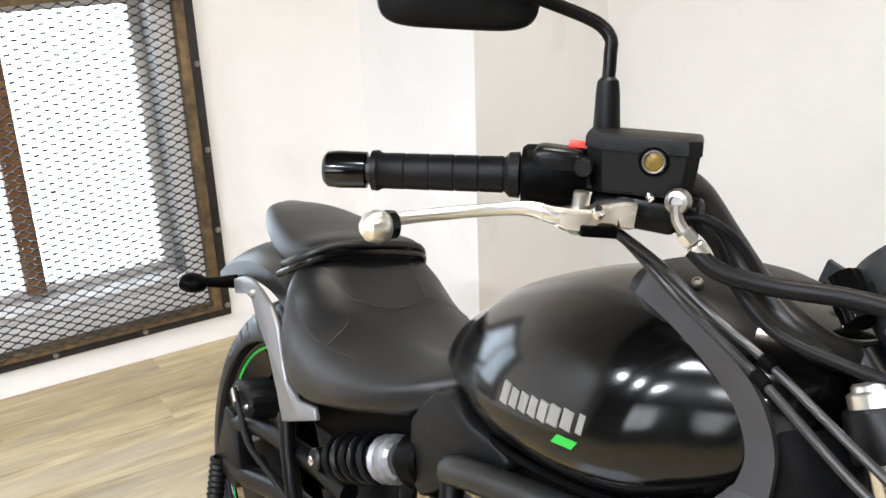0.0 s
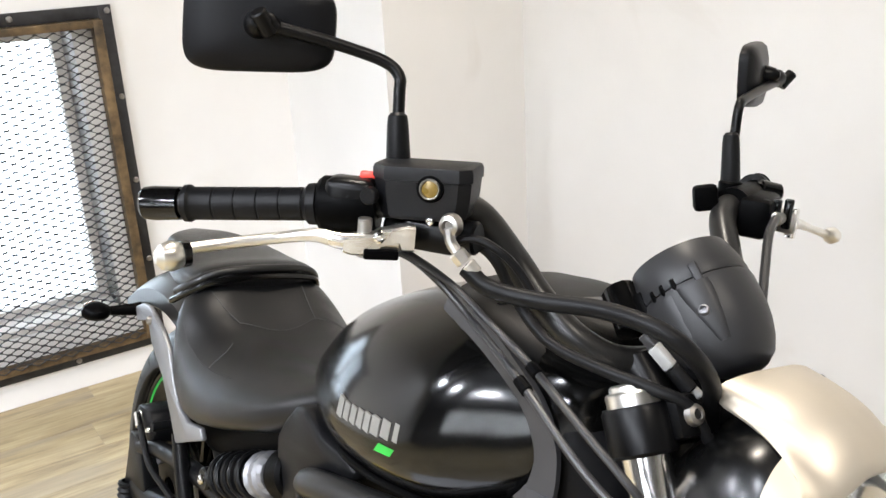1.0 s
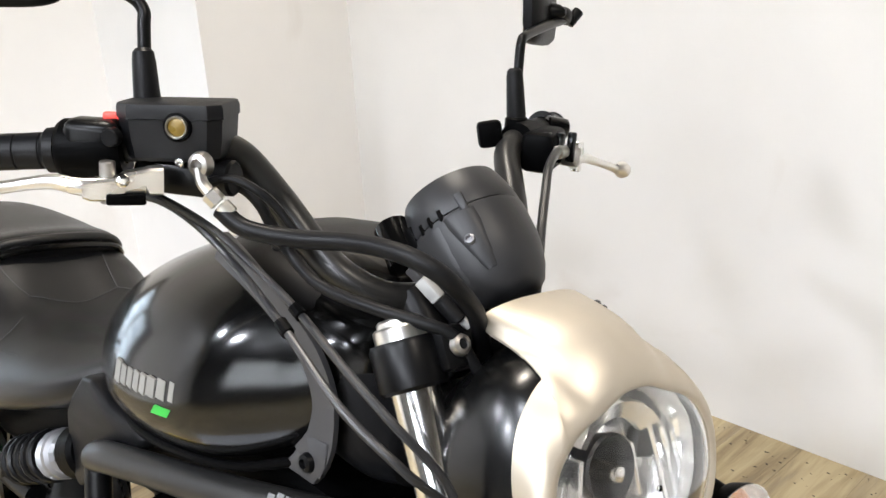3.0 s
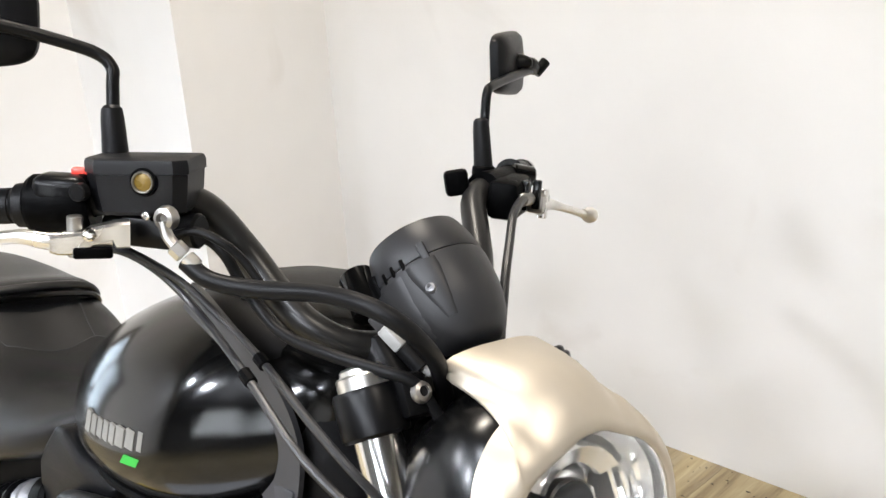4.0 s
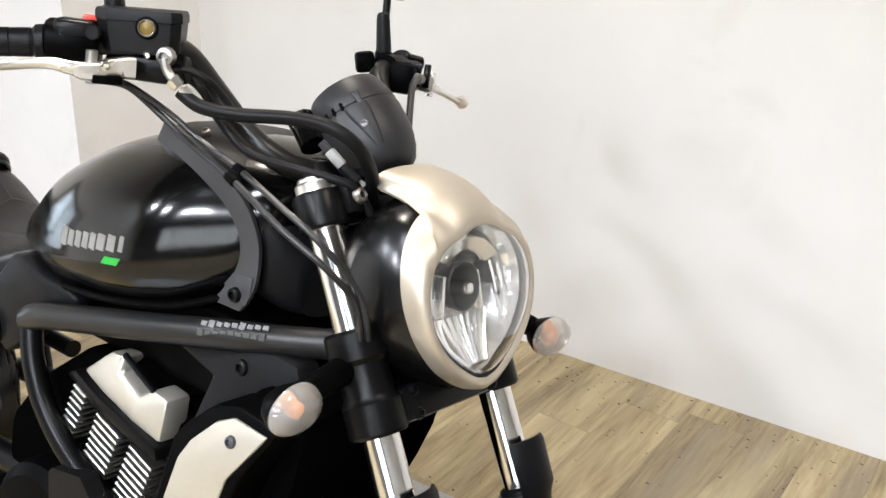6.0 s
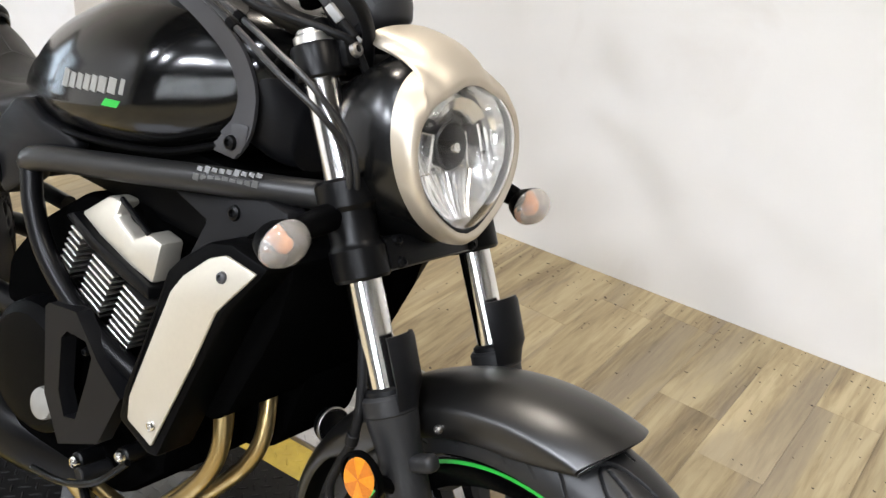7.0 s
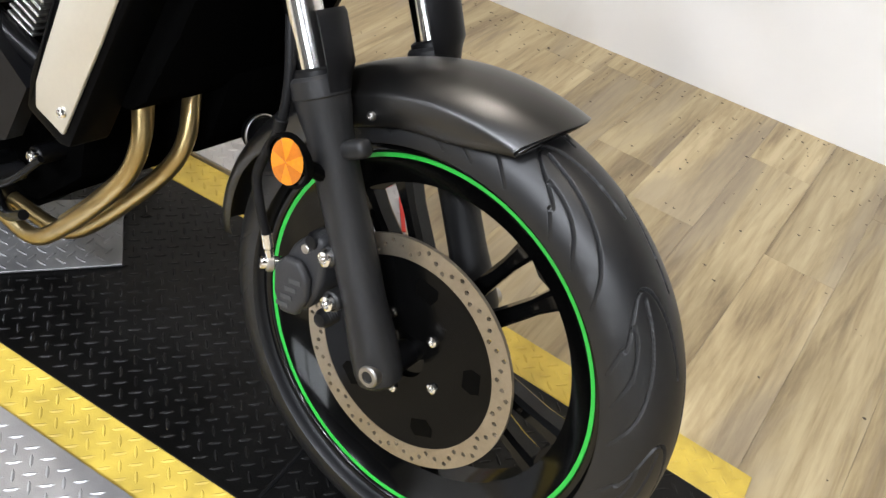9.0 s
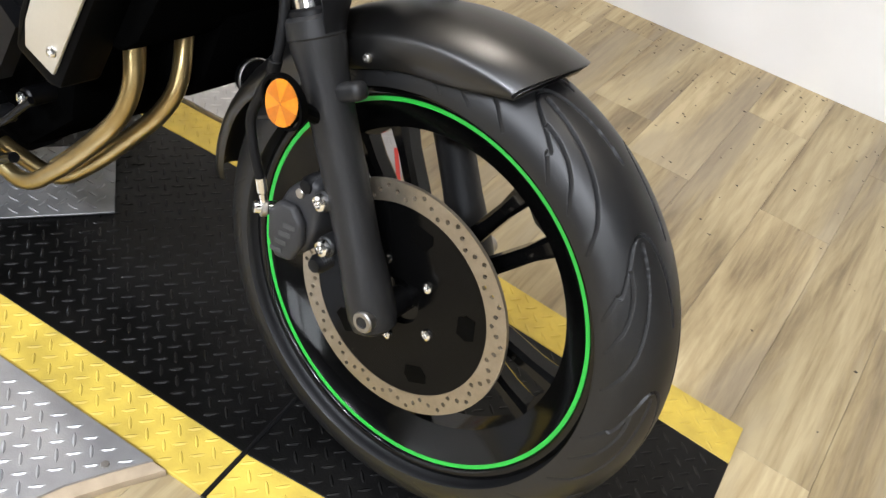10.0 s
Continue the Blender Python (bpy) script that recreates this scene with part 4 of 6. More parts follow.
def lens_outline(n=128):
    half = [(0, 0.081), (0.018, 0.0785), (0.038, 0.0705), (0.060, 0.0620), (0.078, 0.0485), (0.0905, 0.0290), (0.0945, 0.0070), (0.0925, -0.0145), (0.0845, -0.0355), (0.070, -0.0560), (0.050, -0.0740), (0.028, -0.0885), (0.010, -0.0955)]
    pts = half + [(0, -0.097)] + [(-a, b) for a, b in half[:0:-1]]
    closed = [Vector((a, b, 0)) for a, b in pts]
    m = len(closed)
    out = []
    for k in range(n):
        u = k * m / n
        i, t = int(u), u - int(u)
        a, b, c, d = (closed[(i + q) % m] for q in (-1, 0, 1, 2))
        out.append(0.5 * ((2 * b) + (c - a) * t + (2 * a - 5 * b + 4 * c - d) * t * t + (3 * b - a - 3 * c + d) * t ** 3))
    return out


LO = lens_outline()


def lens_ring(f):
    """A ring round the headlight: f(y, v) gives scale, depth and lift."""
    out = []
    for p in LO:
        s, d, up = f(p.x, p.y)
        sy, sv = s if isinstance(s, tuple) else (s, s)
        out.append(HC + Vector((0, p.x * sy, 0)) + HV * (p.y * sv + up) + HN * d)
    return out


def shoulder(v):
    return min(1, max(0, v / 0.055)) ** 1.3


# cowl: (across, up, ahead) of its inner and outer edge, from the chin over the pointed notch to the back of the tongue
EDGE = [((0, -0.097, 0.005), (0, -0.1085, -0.022)), ((0.022, -0.0915, 0.005), (0.0231, -0.1010, -0.020)), ((0.0535, -0.071, 0.005), (0.0607, -0.0770, -0.020)), ((0.0745, -0.050, 0.005), (0.0864, -0.0470, -0.020)), ((0.0865, -0.031, 0.005), (0.1006, -0.0195, -0.020)),
        ((0.0932, -0.010, 0.005), (0.1070, 0.0110, -0.021)), ((0.0943, 0.010, 0.005), (0.1057, 0.0398, -0.022)), ((0.0905, 0.029, 0.005), (0.0955, 0.0660, -0.024)), ((0.085, 0.039, 0.005), (0.0780, 0.0850, -0.026)), ((0.078, 0.0485, 0.006), (0.0580, 0.0965, -0.028)),
        ((0.068, 0.057, 0.006), (0.0575, 0.1050, -0.050)), ((0.056, 0.064, 0.007), (0.0572, 0.1140, -0.072)), ((0.042, 0.069, 0.007), (0.0570, 0.1226, -0.0928)), ((0.027, 0.0755, 0.008), (0.0545, 0.1350, -0.0943)), ((0.014, 0.080, 0.008), (0.0300, 0.1420, -0.0880)), ((0, 0.081, 0.008), (0, 0.1440, -0.0835))]


def cowl_line(s, thick):
    """One line of the cowl, the part s of the way from its inner to its outer edge."""
    out = []
    for i, (a, b) in enumerate(EDGE):
        a, b = Vector(a), Vector(b)
        over = max(0, (i - 8) / 7)
        p = a.lerp(b, s)
        rise = math.sin(math.pi * s ** 0.8)
        p += Vector((a.x, a.y, 0)).normalized() * rise * (0.0035 + 0.010 * over) + Vector((0, 0, 1)) * rise * (0.006 + 0.004 * over)
        p -= (Vector((a.x, a.y, 0)).normalized() * 0.8 + Vector((0, 0, 0.4))) * thick
        out.append(p)
    first, last = out[:10], out[9:]
    q = smooth_line(first, 3) + smooth_line(last, 3)[1:]
    return [HC + Vector((0, -p.x, 0)) + HV * p.y + HN * p.z for p in q]


bm = B()
rings = []
for s, th in ((0.0, 0.006), (0.0, 0.0), (0.06, 0), (0.16, 0), (0.3, 0), (0.45, 0), (0.6, 0), (0.75, 0), (0.88, 0), (1.0, 0), (1.0, 0.0035), (0.8, 0.0035)):
    half = cowl_line(s, th)
    other = [Vector((p.x, -p.y, p.z)) for p in half[-2:0:-1]]
    rings.append(half + other)
loft(bm, rings, cap=False)
cowl = fpart("headlight_cowl", bm, GOLD, "champagne metallic headlight cowl", 60)
rings = [lens_ring(lambda y, v, s=s, d=d, u=u: (s, d, u * shoulder(v))) for s, d, u in ((1.0, -0.012, 0.0), (1.085, -0.024, 0.020), (1.15, -0.050, 0.028), (1.19, -0.085, 0.020), (1.15, -0.115, 0.010), (1.00, -0.135, 0.004), (0.6, -0.142, 0), (0.02, -0.142, 0))]
shell = fpart("headlight_shell", loft(B(), rings, cap=False), SHELL, "satin black headlight shell", 50)
sub("gasket", loft(B(), [lens_ring(lambda y, v, s=s, d=d, u=u: (s, d, u)) for s, d, u in ((1.0, -0.006, 0), (1.0, 0.001, 0), (0.965, 0.002, 0.002), (0.93, 0.000, 0.004), (0.93, -0.010, 0.004))], cap=False), RUBBER, shell, "black lens gasket")
bm = B()
outer = [lens_ring(lambda y, v, s=s, d=d: (s, d, 0.004)) for s, d in ((0.94, 0.001), (0.90, 0.008), (0.75, 0.015), (0.5, 0.020), (0.25, 0.0225), (0.03, 0.023))]
inner = [lens_ring(lambda y, v, s=s, d=d: (s, d, 0.004)) for s, d in ((0.03, 0.0205), (0.25, 0.020), (0.5, 0.0175), (0.75, 0.0125), (0.89, 0.0055), (0.93, -0.001))]
loft(bm, outer + inner + outer[:1], cap=False)
bmesh.ops.remove_doubles(bm, verts=list(bm.verts), dist=0.00001)
lens = sub("headlight_lens", bm, LENS, shell, "clear headlight lens", 60)
lens.visible_shadow = False
# faceted bowl behind the lens
rings = []
for s, d, kink in ((0.95, -0.004, 0), (0.90, -0.020, 0.006), (0.78, -0.040, 0.012), (0.58, -0.054, 0.015), (0.36, -0.062, 0.01), (0.16, -0.064, 0)):
    rings.append(lens_ring(lambda y, v, s=s, d=d, k=kink: (s * (1 + k * math.sin(7 * math.atan2(v, y))), d - 0.10 * k * math.cos(5 * math.atan2(v, y)), 0.004)))
sub("reflector_bowl", loft(B(), rings, cap=False), REFL, shell, "faceted chrome reflector", 12)
bm = rev(B(), HC + HV * 0.008 - HN * 0.058, HN, [(0, 0.016), (0.022, 0.026), (0.034, 0.0285), (0.036, 0.0265), (0.024, 0.022), (0.006, 0.010)], 28)
sub("bulb_hood", bm, PODPL, shell, "dark grey bulb hood")
sub("bulb_cap", rev(B(), HC + HV * 0.006 - HN * 0.046, HN, [(0, 0.008), (0.026, 0.008), (0.031, 0.006), (0.033, 0)], 18), CHROME, shell, "silvered bulb cap")
for y, w in ((-0.054, 0.030), (0.050, 0.026)):
    sub("side_hood", cbox(B(), HC + Vector((0, y, 0)) + HV * 0.016 - HN * 0.034, (0.016, w, 0.026), Matrix.Rotation(radians(-14), 4, "Y") @ Matrix.Rotation(radians(18 if y < 0 else -18), 4, "X"), 0.006), PODPL, shell)
    sub("hood_strut", cbox(B(), HC + Vector((0, y * 0.62, 0)) + HV * 0.000 - HN * 0.030, (0.012, 0.006, 0.046), Matrix.Rotation(radians(-14), 4, "Y") @ Matrix.Rotation(radians(-10 if y < 0 else 10), 4, "X"), 0.002), REFL, shell)
bm = B()
rings = []
for i in range(9):
    a = radians(-62 + 124 * i / 8)
    c = HC + HV * 0.018 - HN * 0.030
    rings.append([c + Vector((0, math.sin(a) * r, 0)) + HV * math.cos(a) * r * 0.86 + HN * d for r, d in ((0.036, 0.012), (0.052, 0.020), (0.062, 0.016), (0.062, 0.010), (0.050, 0.012), (0.036, 0.006))])
sub("upper_reflector", loft(bm, rings), REFL, shell, "curved upper reflector")
for k in range(8):
    x = -0.040 + 0.0118 * k
    bm = sweep(B(), [HC + Vector((0, x * 0.95 + 0.004, 0)) - HV * 0.024 - HN * 0.030, HC + Vector((0, x * 0.66 + 0.002, 0)) - HV * 0.050 - HN * 0.022, HC + Vector((0, x * 0.36, 0)) - HV * 0.076 - HN * 0.010], 0.0030, 6, 4)
    sub("reflector_rib", bm, REFL, shell, "chrome reflector rib")
SIDE_RIBS = ((0.052, 0.030, 0.060, -0.036), (0.066, 0.026, 0.070, -0.026), (0.078, 0.020, 0.078, -0.012))
for y0, v0, y1, v1 in SIDE_RIBS:
    sub("reflector_rib", sweep(B(), [HC + Vector((0, y0, 0)) + HV * v0 - HN * 0.026, HC + Vector((0, (y0 + y1) / 2 + 0.003, 0)) + HV * (v0 + v1) / 2 - HN * 0.024, HC + Vector((0, y1, 0)) + HV * v1 - HN * 0.018], 0.0026, 6, 4), REFL, shell)

# ---- instrument pod
GA = Vector((-0.742, 0, 0.670)).normalized()
GU = Vector((0.670, 0, 0.742)).normalized()
GO = Vector((-0.4281, 0, 1.0105))


def pod_ring(a, r, off=0.0, n=56):
    return [GO + GA * a + Vector((0, r * 1.01 * math.cos(q), 0)) + GU * (r * math.sin(q) + off) for q in (2 * math.pi * k / n for k in range(n))]


PODSEC = [(-0.0005, 0.0522, 0), (-0.006, 0.0532, 0), (-0.018, 0.0530, 0.0), (-0.032, 0.0518, 0.001), (-0.046, 0.0492, 0.0015), (-0.060, 0.0445, 0.002), (-0.072, 0.0375, 0.003), (-0.079, 0.028, 0.004), (-0.081, 0.012, 0.004)]
pod = fpart("instrument_pod", loft(B(), [pod_ring(*q) for q in PODSEC]), PODPL, "dark grey round instrument housing", 40)
sub("pod_ring", loft(B(), [pod_ring(a, r) for a, r in ((0.0008, 0.046), (0.0008, 0.0515), (0.004, 0.0522), (0.018, 0.0500), (0.031, 0.0462), (0.036, 0.0440), (0.036, 0.0400), (0.031, 0.0385), (0.031, 0.010))]), PODPL, pod, "dark grey instrument bezel")
sub("gauge_glass", rev(B(), GO, GA, [(0.0315, 0.038), (0.0335, 0.030), (0.0345, 0.0)], 40), MIRROR, pod)


def pod_at(a, q, lift=0.0):
    """A place on the housing: a along its axis, q degrees round it from the top, towards the machine's right."""
    for (a0, r0, o0), (a1, r1, o1) in zip(PODSEC, PODSEC[1:]):
        if a1 <= a <= a0:
            break
    r = r0 + (r1 - r0) * (a - a0) / (a1 - a0) + lift
    n = Vector((0, -math.sin(radians(q)), 0)) + GU * math.cos(radians(q))
    return GO + GA * a + n * r


bolt(pod, pod_at(-0.030, 47, 0.0015), Vector((0.25, -0.72, 0.60)), 0.0050, COLLAR, "screw", "dull recessed screw")
# raised panel with the screw, and a lower side panel, both following the skin
for nm, a0, a1, q0, q1, lift in (("screw_boss", -0.004, -0.058, 30, 62, 0.0022), ("side_panel", -0.006, -0.066, 66, 118, 0.0018)):
    rings = []
    for i in range(9):
        t = i / 8
        a = a0 + (a1 - a0) * t
        w = 1 - 0.55 * t ** 1.5 if nm == "screw_boss" else 1 - 0.35 * t
        mid, half = (q0 + q1) / 2 - (6 * t if nm == "screw_boss" else 10 * t), (q1 - q0) / 2 * w
        top = [pod_at(a, mid + half * u, lift * (1 - abs(u) ** 6)) for u in (-1, -0.85, -0.5, 0, 0.5, 0.85, 1)]
        low = [pod_at(a, mid + half * u, -0.002) for u in (1, 0, -1)]
        rings.append(top + low)
    sub(nm, loft(B(), rings), PODPL, pod, "", 40)
for q, r in ((38, 0.0075), (62, 0.0045), (74, 0.0045), (86, 0.0045), (106, 0.0090)):
    p = pod_at(-0.0008, q, -0.001)
    sub("pod_clip", cbox(B(), p + GA * (r * 0.6), (r * 2.4, r, r), Matrix.Rotation(radians(42), 4, "Y") @ Matrix.Rotation(radians(-q), 4, "X"), r * 0.25), PLASTIC if q != 38 else PODPL, pod)
fpart("pod_stay", cbox(B(), (-0.392, 0, 0.955), (0.05, 0.07, 0.05), None, 0.01), PLASTIC, "black instrument stay")
fpart("indicator_block", sweep(B(), [(-0.474, -0.048, 1.004), (-0.455, -0.052, 0.992), (-0.440, -0.055, 0.980)], 0.017, 12, 4), GLOSS, "gloss black indicator block")
CONNECTOR = mat("pale_connector_plastic", (0.30, 0.30, 0.29), 0.5, vary=0.1)
for c0, c1, w in (((-0.4009, -0.0838, 0.9938), (-0.3781, -0.0696, 0.9716), 0.0130), ((-0.3696, -0.062, 0.9625), (-0.3577, -0.052, 0.9517), 0.0085)):
    c0, c1 = Vector(c0), Vector(c1)
    turn = (c1 - c0).to_track_quat("Z", "Y").to_matrix().to_4x4()
    long = (c1 - c0).length
    wc = fpart("wire_connector", cbox(B(), c0.lerp(c1, 0.68), (w, w * 0.8, long * 0.64), turn, 0.002), CONNECTOR, "pale grey wire connector")
    sub("connector_socket", cbox(B(), c0.lerp(c1, 0.18), (w * 0.82, w * 0.64, long * 0.36), turn, 0.0015), GREYTRIM, wc, "darker grey socket")
fpart("wire_connector", rod(B(), (-0.378, -0.0695, 0.9715), (-0.362, -0.060, 0.956), 0.0070, 12), RUBBER, "black wire boot")

# ---- handlebar
for_bar = [(-0.716, 0.411, 1.042), (-0.617, 0.280, 1.060), (-0.571, 0.218, 1.067), (-0.550, 0.186, 1.070), (-0.5465, 0.158, 1.060), (-0.529, 0.130, 1.024), (-0.499, 0.115, 0.992), (-0.464, 0.101, 0.968), (-0.443, 0.066, 0.951)]
left_bar = [(-0.716, 0.411, 1.042), (-0.620, 0.283, 1.050), (-0.584, 0.222, 1.056), (-0.572, 0.192, 1.054), (-0.556, 0.166, 1.042), (-0.524, 0.144, 1.018), (-0.492, 0.122, 0.990), (-0.466, 0.090, 0.964), (-0.446, 0.05, 0.951)]
bar_pts = [(x, -y, z) for x, y, z in for_bar] + [(-0.440, 0, 0.947)] + left_bar[::-1]
bar = fpart("handlebar", sweep(B(), bar_pts, lambda t: 0.0112 if t < 0.10 or t > 0.90 else (0.0145 if 0.16 < t < 0.84 else 0.013), 20, 8), BAR, "satin black tubular handlebar")
for s in (-1, 1):
    e0, e1 = Vector((-0.716, s * 0.411, 1.042)), Vector((-0.617, s * 0.280, 1.060))
    u = (e1 - e0).normalized()
    sub("bar_end", rev(B(), e0 - u * 0.004, u, [(0, 0), (0, 0.012), (0.003, 0.0148), (0.012, 0.0158), (0.036, 0.0152), (0.037, 0.0115)], 28), GLOSS, bar, "gloss black bar end weight")
    prof = [(0.036, 0.011), (0.037, 0.0168), (0.042, 0.0172), (0.044, 0.0158)]
    for k in range(5):
        a = 0.046 + 0.0205 * k
        prof += [(a, 0.0150), (a + 0.0185, 0.0152), (a + 0.0192, 0.0142), (a + 0.0200, 0.0142)]
    prof += [(0.149, 0.0152), (0.152, 0.0185), (0.160, 0.0190), (0.162, 0.012)]
    sub("grip", rev(B(), e0, u, prof, 28), RUBBER, bar, "black ribbed rubber grip")

# right-hand controls
u = Vector((0.605, 0.790, 0.10)).normalized()
p0 = Vector((-0.617, -0.280, 1.060))
sw = fpart("throttle_housing", rev(B(), p0 - u * 0.003, u, [(0, 0.012), (0, 0.022), (0.004, 0.0245), (0.048, 0.0245), (0.052, 0.022), (0.052, 0.012)], 24, 1.05), PLASTIC, "black throttle and switch housing")
sub("switch_box", cbox(B(), p0 + u * 0.026 + Vector((0.004, -0.004, 0.010)), (0.044, 0.034, 0.032), Matrix.Rotation(radians(52), 4, "Z"), 0.009, 3), SATIN, sw)
sub("stop_switch", cbox(B(), (-0.594, -0.250, 1.0905), (0.014, 0.009, 0.007), Matrix.Rotation(radians(52), 4, "Z"), 0.002), RED, sw, "red engine stop switch")
sub("switch_button", rod(B(), (-0.572, -0.256, 1.078), (-0.566, -0.264, 1.078), 0.0075, 14), RUBBER, sw)
MT = Matrix.Rotation(radians(45), 4, "Z") @ Matrix.Rotation(radians(-4), 4, "Y")
MCc = Vector((-0.560, -0.209, 1.081))
bm = B()
out = [(-0.044, 0.024), (-0.044, -0.012), (-0.030, -0.026), (0.034, -0.026), (0.044, -0.018), (0.044, 0.024)]
rings = [[MCc + MT.to_3x3() @ Vector((x * k, y * k, z)) for x, y in out] for z, k in ((-0.020, 0.84), (-0.017, 0.91), (-0.002, 0.97), (0.0135, 1.0))]
mc = fpart("brake_reservoir", loft(bm, rings), RESERVOIR, "black brake fluid reservoir with round sight glass", 25)
rings = [[MCc + MT.to_3x3() @ Vector((x * k, y * k, z)) for x, y in out] for z, k in ((0.0138, 1.01), (0.0142, 1.03), (0.022, 1.03), (0.0255, 1.0), (0.0265, 0.94))]
sub("reservoir_lid", loft(B(), rings), RESERVOIR, mc, "black reservoir lid", 25)
nrm = MT.to_3x3() @ Vector((0, -1, 0))
sg = MCc + MT.to_3x3() @ Vector((0.010, -0.0255, 0.0085))
sub("sight_ring", rev(B(), sg - nrm * 0.004, nrm, [(0, 0.0120), (0.0045, 0.0120), (0.006, 0.0110), (0.006, 0.0096), (0.0045, 0.0096)], 28), PLASTIC, mc)
sub("sight_bezel", rev(B(), sg - nrm * 0.002, nrm, [(0, 0.0092), (0.0062, 0.0090), (0.0068, 0.0084), (0.0062, 0.0075), (0.003, 0.0073)], 28), BEZEL, mc, "dull steel sight glass rim")
sub("sight_glass", rev(B(), sg - nrm * 0.001, nrm, [(0, 0.0073), (0.0035, 0.0073), (0.0045, 0.0045), (0.0048, 0)], 28), SIGHT, mc, "amber sight glass")
bm = rod(B(), (-0.588, -0.228, 1.044), (-0.515, -0.180, 1.050), 0.0150, 18)
cbox(bm, (-0.548, -0.206, 1.046), (0.05, 0.03, 0.026), Matrix.Rotation(radians(40), 4, "Z"), 0.005)
sub("cylinder_body", bm, SATIN, mc)
bolt(mc, (-0.5105, -0.2125, 1.0645), (0.5, -0.85, 0), 0.0105, STEEL, "banjo_bolt", "bright banjo bolt")
bolt(mc, (-0.534, -0.219, 1.062), (0.6, -0.8, 0), 0.004, CHROME, "screw")
sub("banjo_neck", sweep(B(), [(-0.5095, -0.2150, 1.0625), (-0.5065, -0.2135, 1.0515), (-0.500, -0.2090, 1.0425)], 0.0050, 10, 5), STEEL, mc, "bright hose fitting")
for k in (0, 1):
    a, b = Vector((-0.5015, -0.2105, 1.0440)), Vector((-0.4890, -0.1970, 1.0270))
    sub("hose_crimp", rod(B(), a.lerp(b, 0.54 * k), a.lerp(b, 0.46 + 0.54 * k), 0.0074, 6 + 6 * k), ALU, mc)


def flat_sweep(bm, pts, size, seg=16, n=8):
    """A tube along pts whose section is an upright oval; size(t) gives its half-width and half-height."""
    line = smooth_line(pts, n)
    m = len(line)
    rings = []
    for i, p in enumerate(line):
        t = (line[min(i + 1, m - 1)] - line[max(i - 1, 0)]).normalized()
        side = t.cross(Vector((0, 0, 1))).normalized()
        up = side.cross(t)
        a, b = size(i / (m - 1))
        rings.append([p + side * math.cos(q) * a + up * math.sin(q) * b for q in (2 * math.pi * k / seg for k in range(seg))])
    return loft(bm, rings)


LEVER = [(-0.540, -0.245, 1.043), (-0.5545, -0.2865, 1.0427), (-0.57, -0.308, 1.0452), (-0.586, -0.338, 1.0397), (-0.596, -0.37, 1.0347), (-0.599, -0.3948, 1.0319), (-0.599, -0.412, 1.0296)]
lev = fpart("brake_lever", flat_sweep(B(), LEVER, lambda t: (0.0062 - 0.0010 * min(1, t / 0.4), 0.0088 - 0.0038 * min(1, t / 0.45))), ALU, "polished aluminium brake lever with ball end")
sub("lever_ball", rev(B(), (-0.599, -0.412, 1.026), (0.05, -1, -0.04), [(-0.006, 0.006), (0.0, 0.0105), (0.008, 0.0128), (0.016, 0.0105), (0.0205, 0.005), (0.021, 0)], 24), ALU, lev, "bright lever ball end")
sub("ball_collar", rev(B(), (-0.5995, -0.408, 1.0265), (0.05, -1, -0.04), [(-0.004, 0.007), (-0.003, 0.0105), (0.003, 0.0112), (0.004, 0.009)], 20), GLOSS, lev)
# perch: a stepped casting between the lever and the cylinder
pa, pb = Vector((-0.5560, -0.2890, 0)), Vector((-0.5370, -0.2320, 0))
across = (pb - pa).normalized().cross(Vector((0, 0, 1)))
rings = []
for t, lo, hi, w in ((0.0, 1.0345, 1.0475, 0.0070), (0.10, 1.0325, 1.0490, 0.0085), (0.45, 1.0320, 1.0510, 0.0090), (0.52, 1.0385, 1.0545, 0.0080), (0.78, 1.0430, 1.0575, 0.0080), (0.82, 1.0370, 1.0585, 0.0085), (1.0, 1.0370, 1.0590, 0.0085)):
    p = pa.lerp(pb, t)
    rings.append([p + across * (w * a) + Vector((0, 0, z)) for a, z in ((-1, lo + 0.002), (-0.7, lo), (0.7, lo), (1, lo + 0.002), (1, hi - 0.002), (0.7, hi), (-0.7, hi), (-1, hi - 0.002))])
sub("lever_perch", loft(B(), rings), ALU, lev, "aluminium lever pivot")
sub("perch_slot", cbox(B(), (-0.5420, -0.2600, 1.0345), (0.030, 0.016, 0.009), Matrix.Rotation(radians(71), 4, "Z"), 0.002), PLASTIC, lev)
bolt(lev, (-0.5385, -0.2640, 1.0490), (0.94, -0.34, 0), 0.0055, CHROME, "adjuster_screw")
sub("pivot_bolt", rod(B(), (-0.5560, -0.2690, 1.028), (-0.5560, -0.2690, 1.062), 0.0062, 14), STEEL, lev)

# left-hand controls
lc = fpart("clutch_perch", sweep(B(), [(-0.612, 0.272, 1.050), (-0.584, 0.228, 1.053), (-0.566, 0.188, 1.054)], 0.0215, 18, 4), PLASTIC, "black clutch perch and switch box")
sub("switch_box", cbox(B(), (-0.580, 0.160, 1.062), (0.016, 0.027, 0.029), Matrix.Rotation(radians(-35), 4, "Z") @ Matrix.Rotation(radians(12), 4, "X"), 0.005), PLASTIC, lc)
sub("switch_box", cbox(B(), (-0.556, 0.222, 1.047), (0.080, 0.036, 0.044), Matrix.Rotation(radians(-58), 4, "Z"), 0.008), PLASTIC, lc)
sub("perch_cap", rod(B(), (-0.600, 0.268, 1.064), (-0.588, 0.292, 1.060), 0.013, 16), GLOSS, lc)
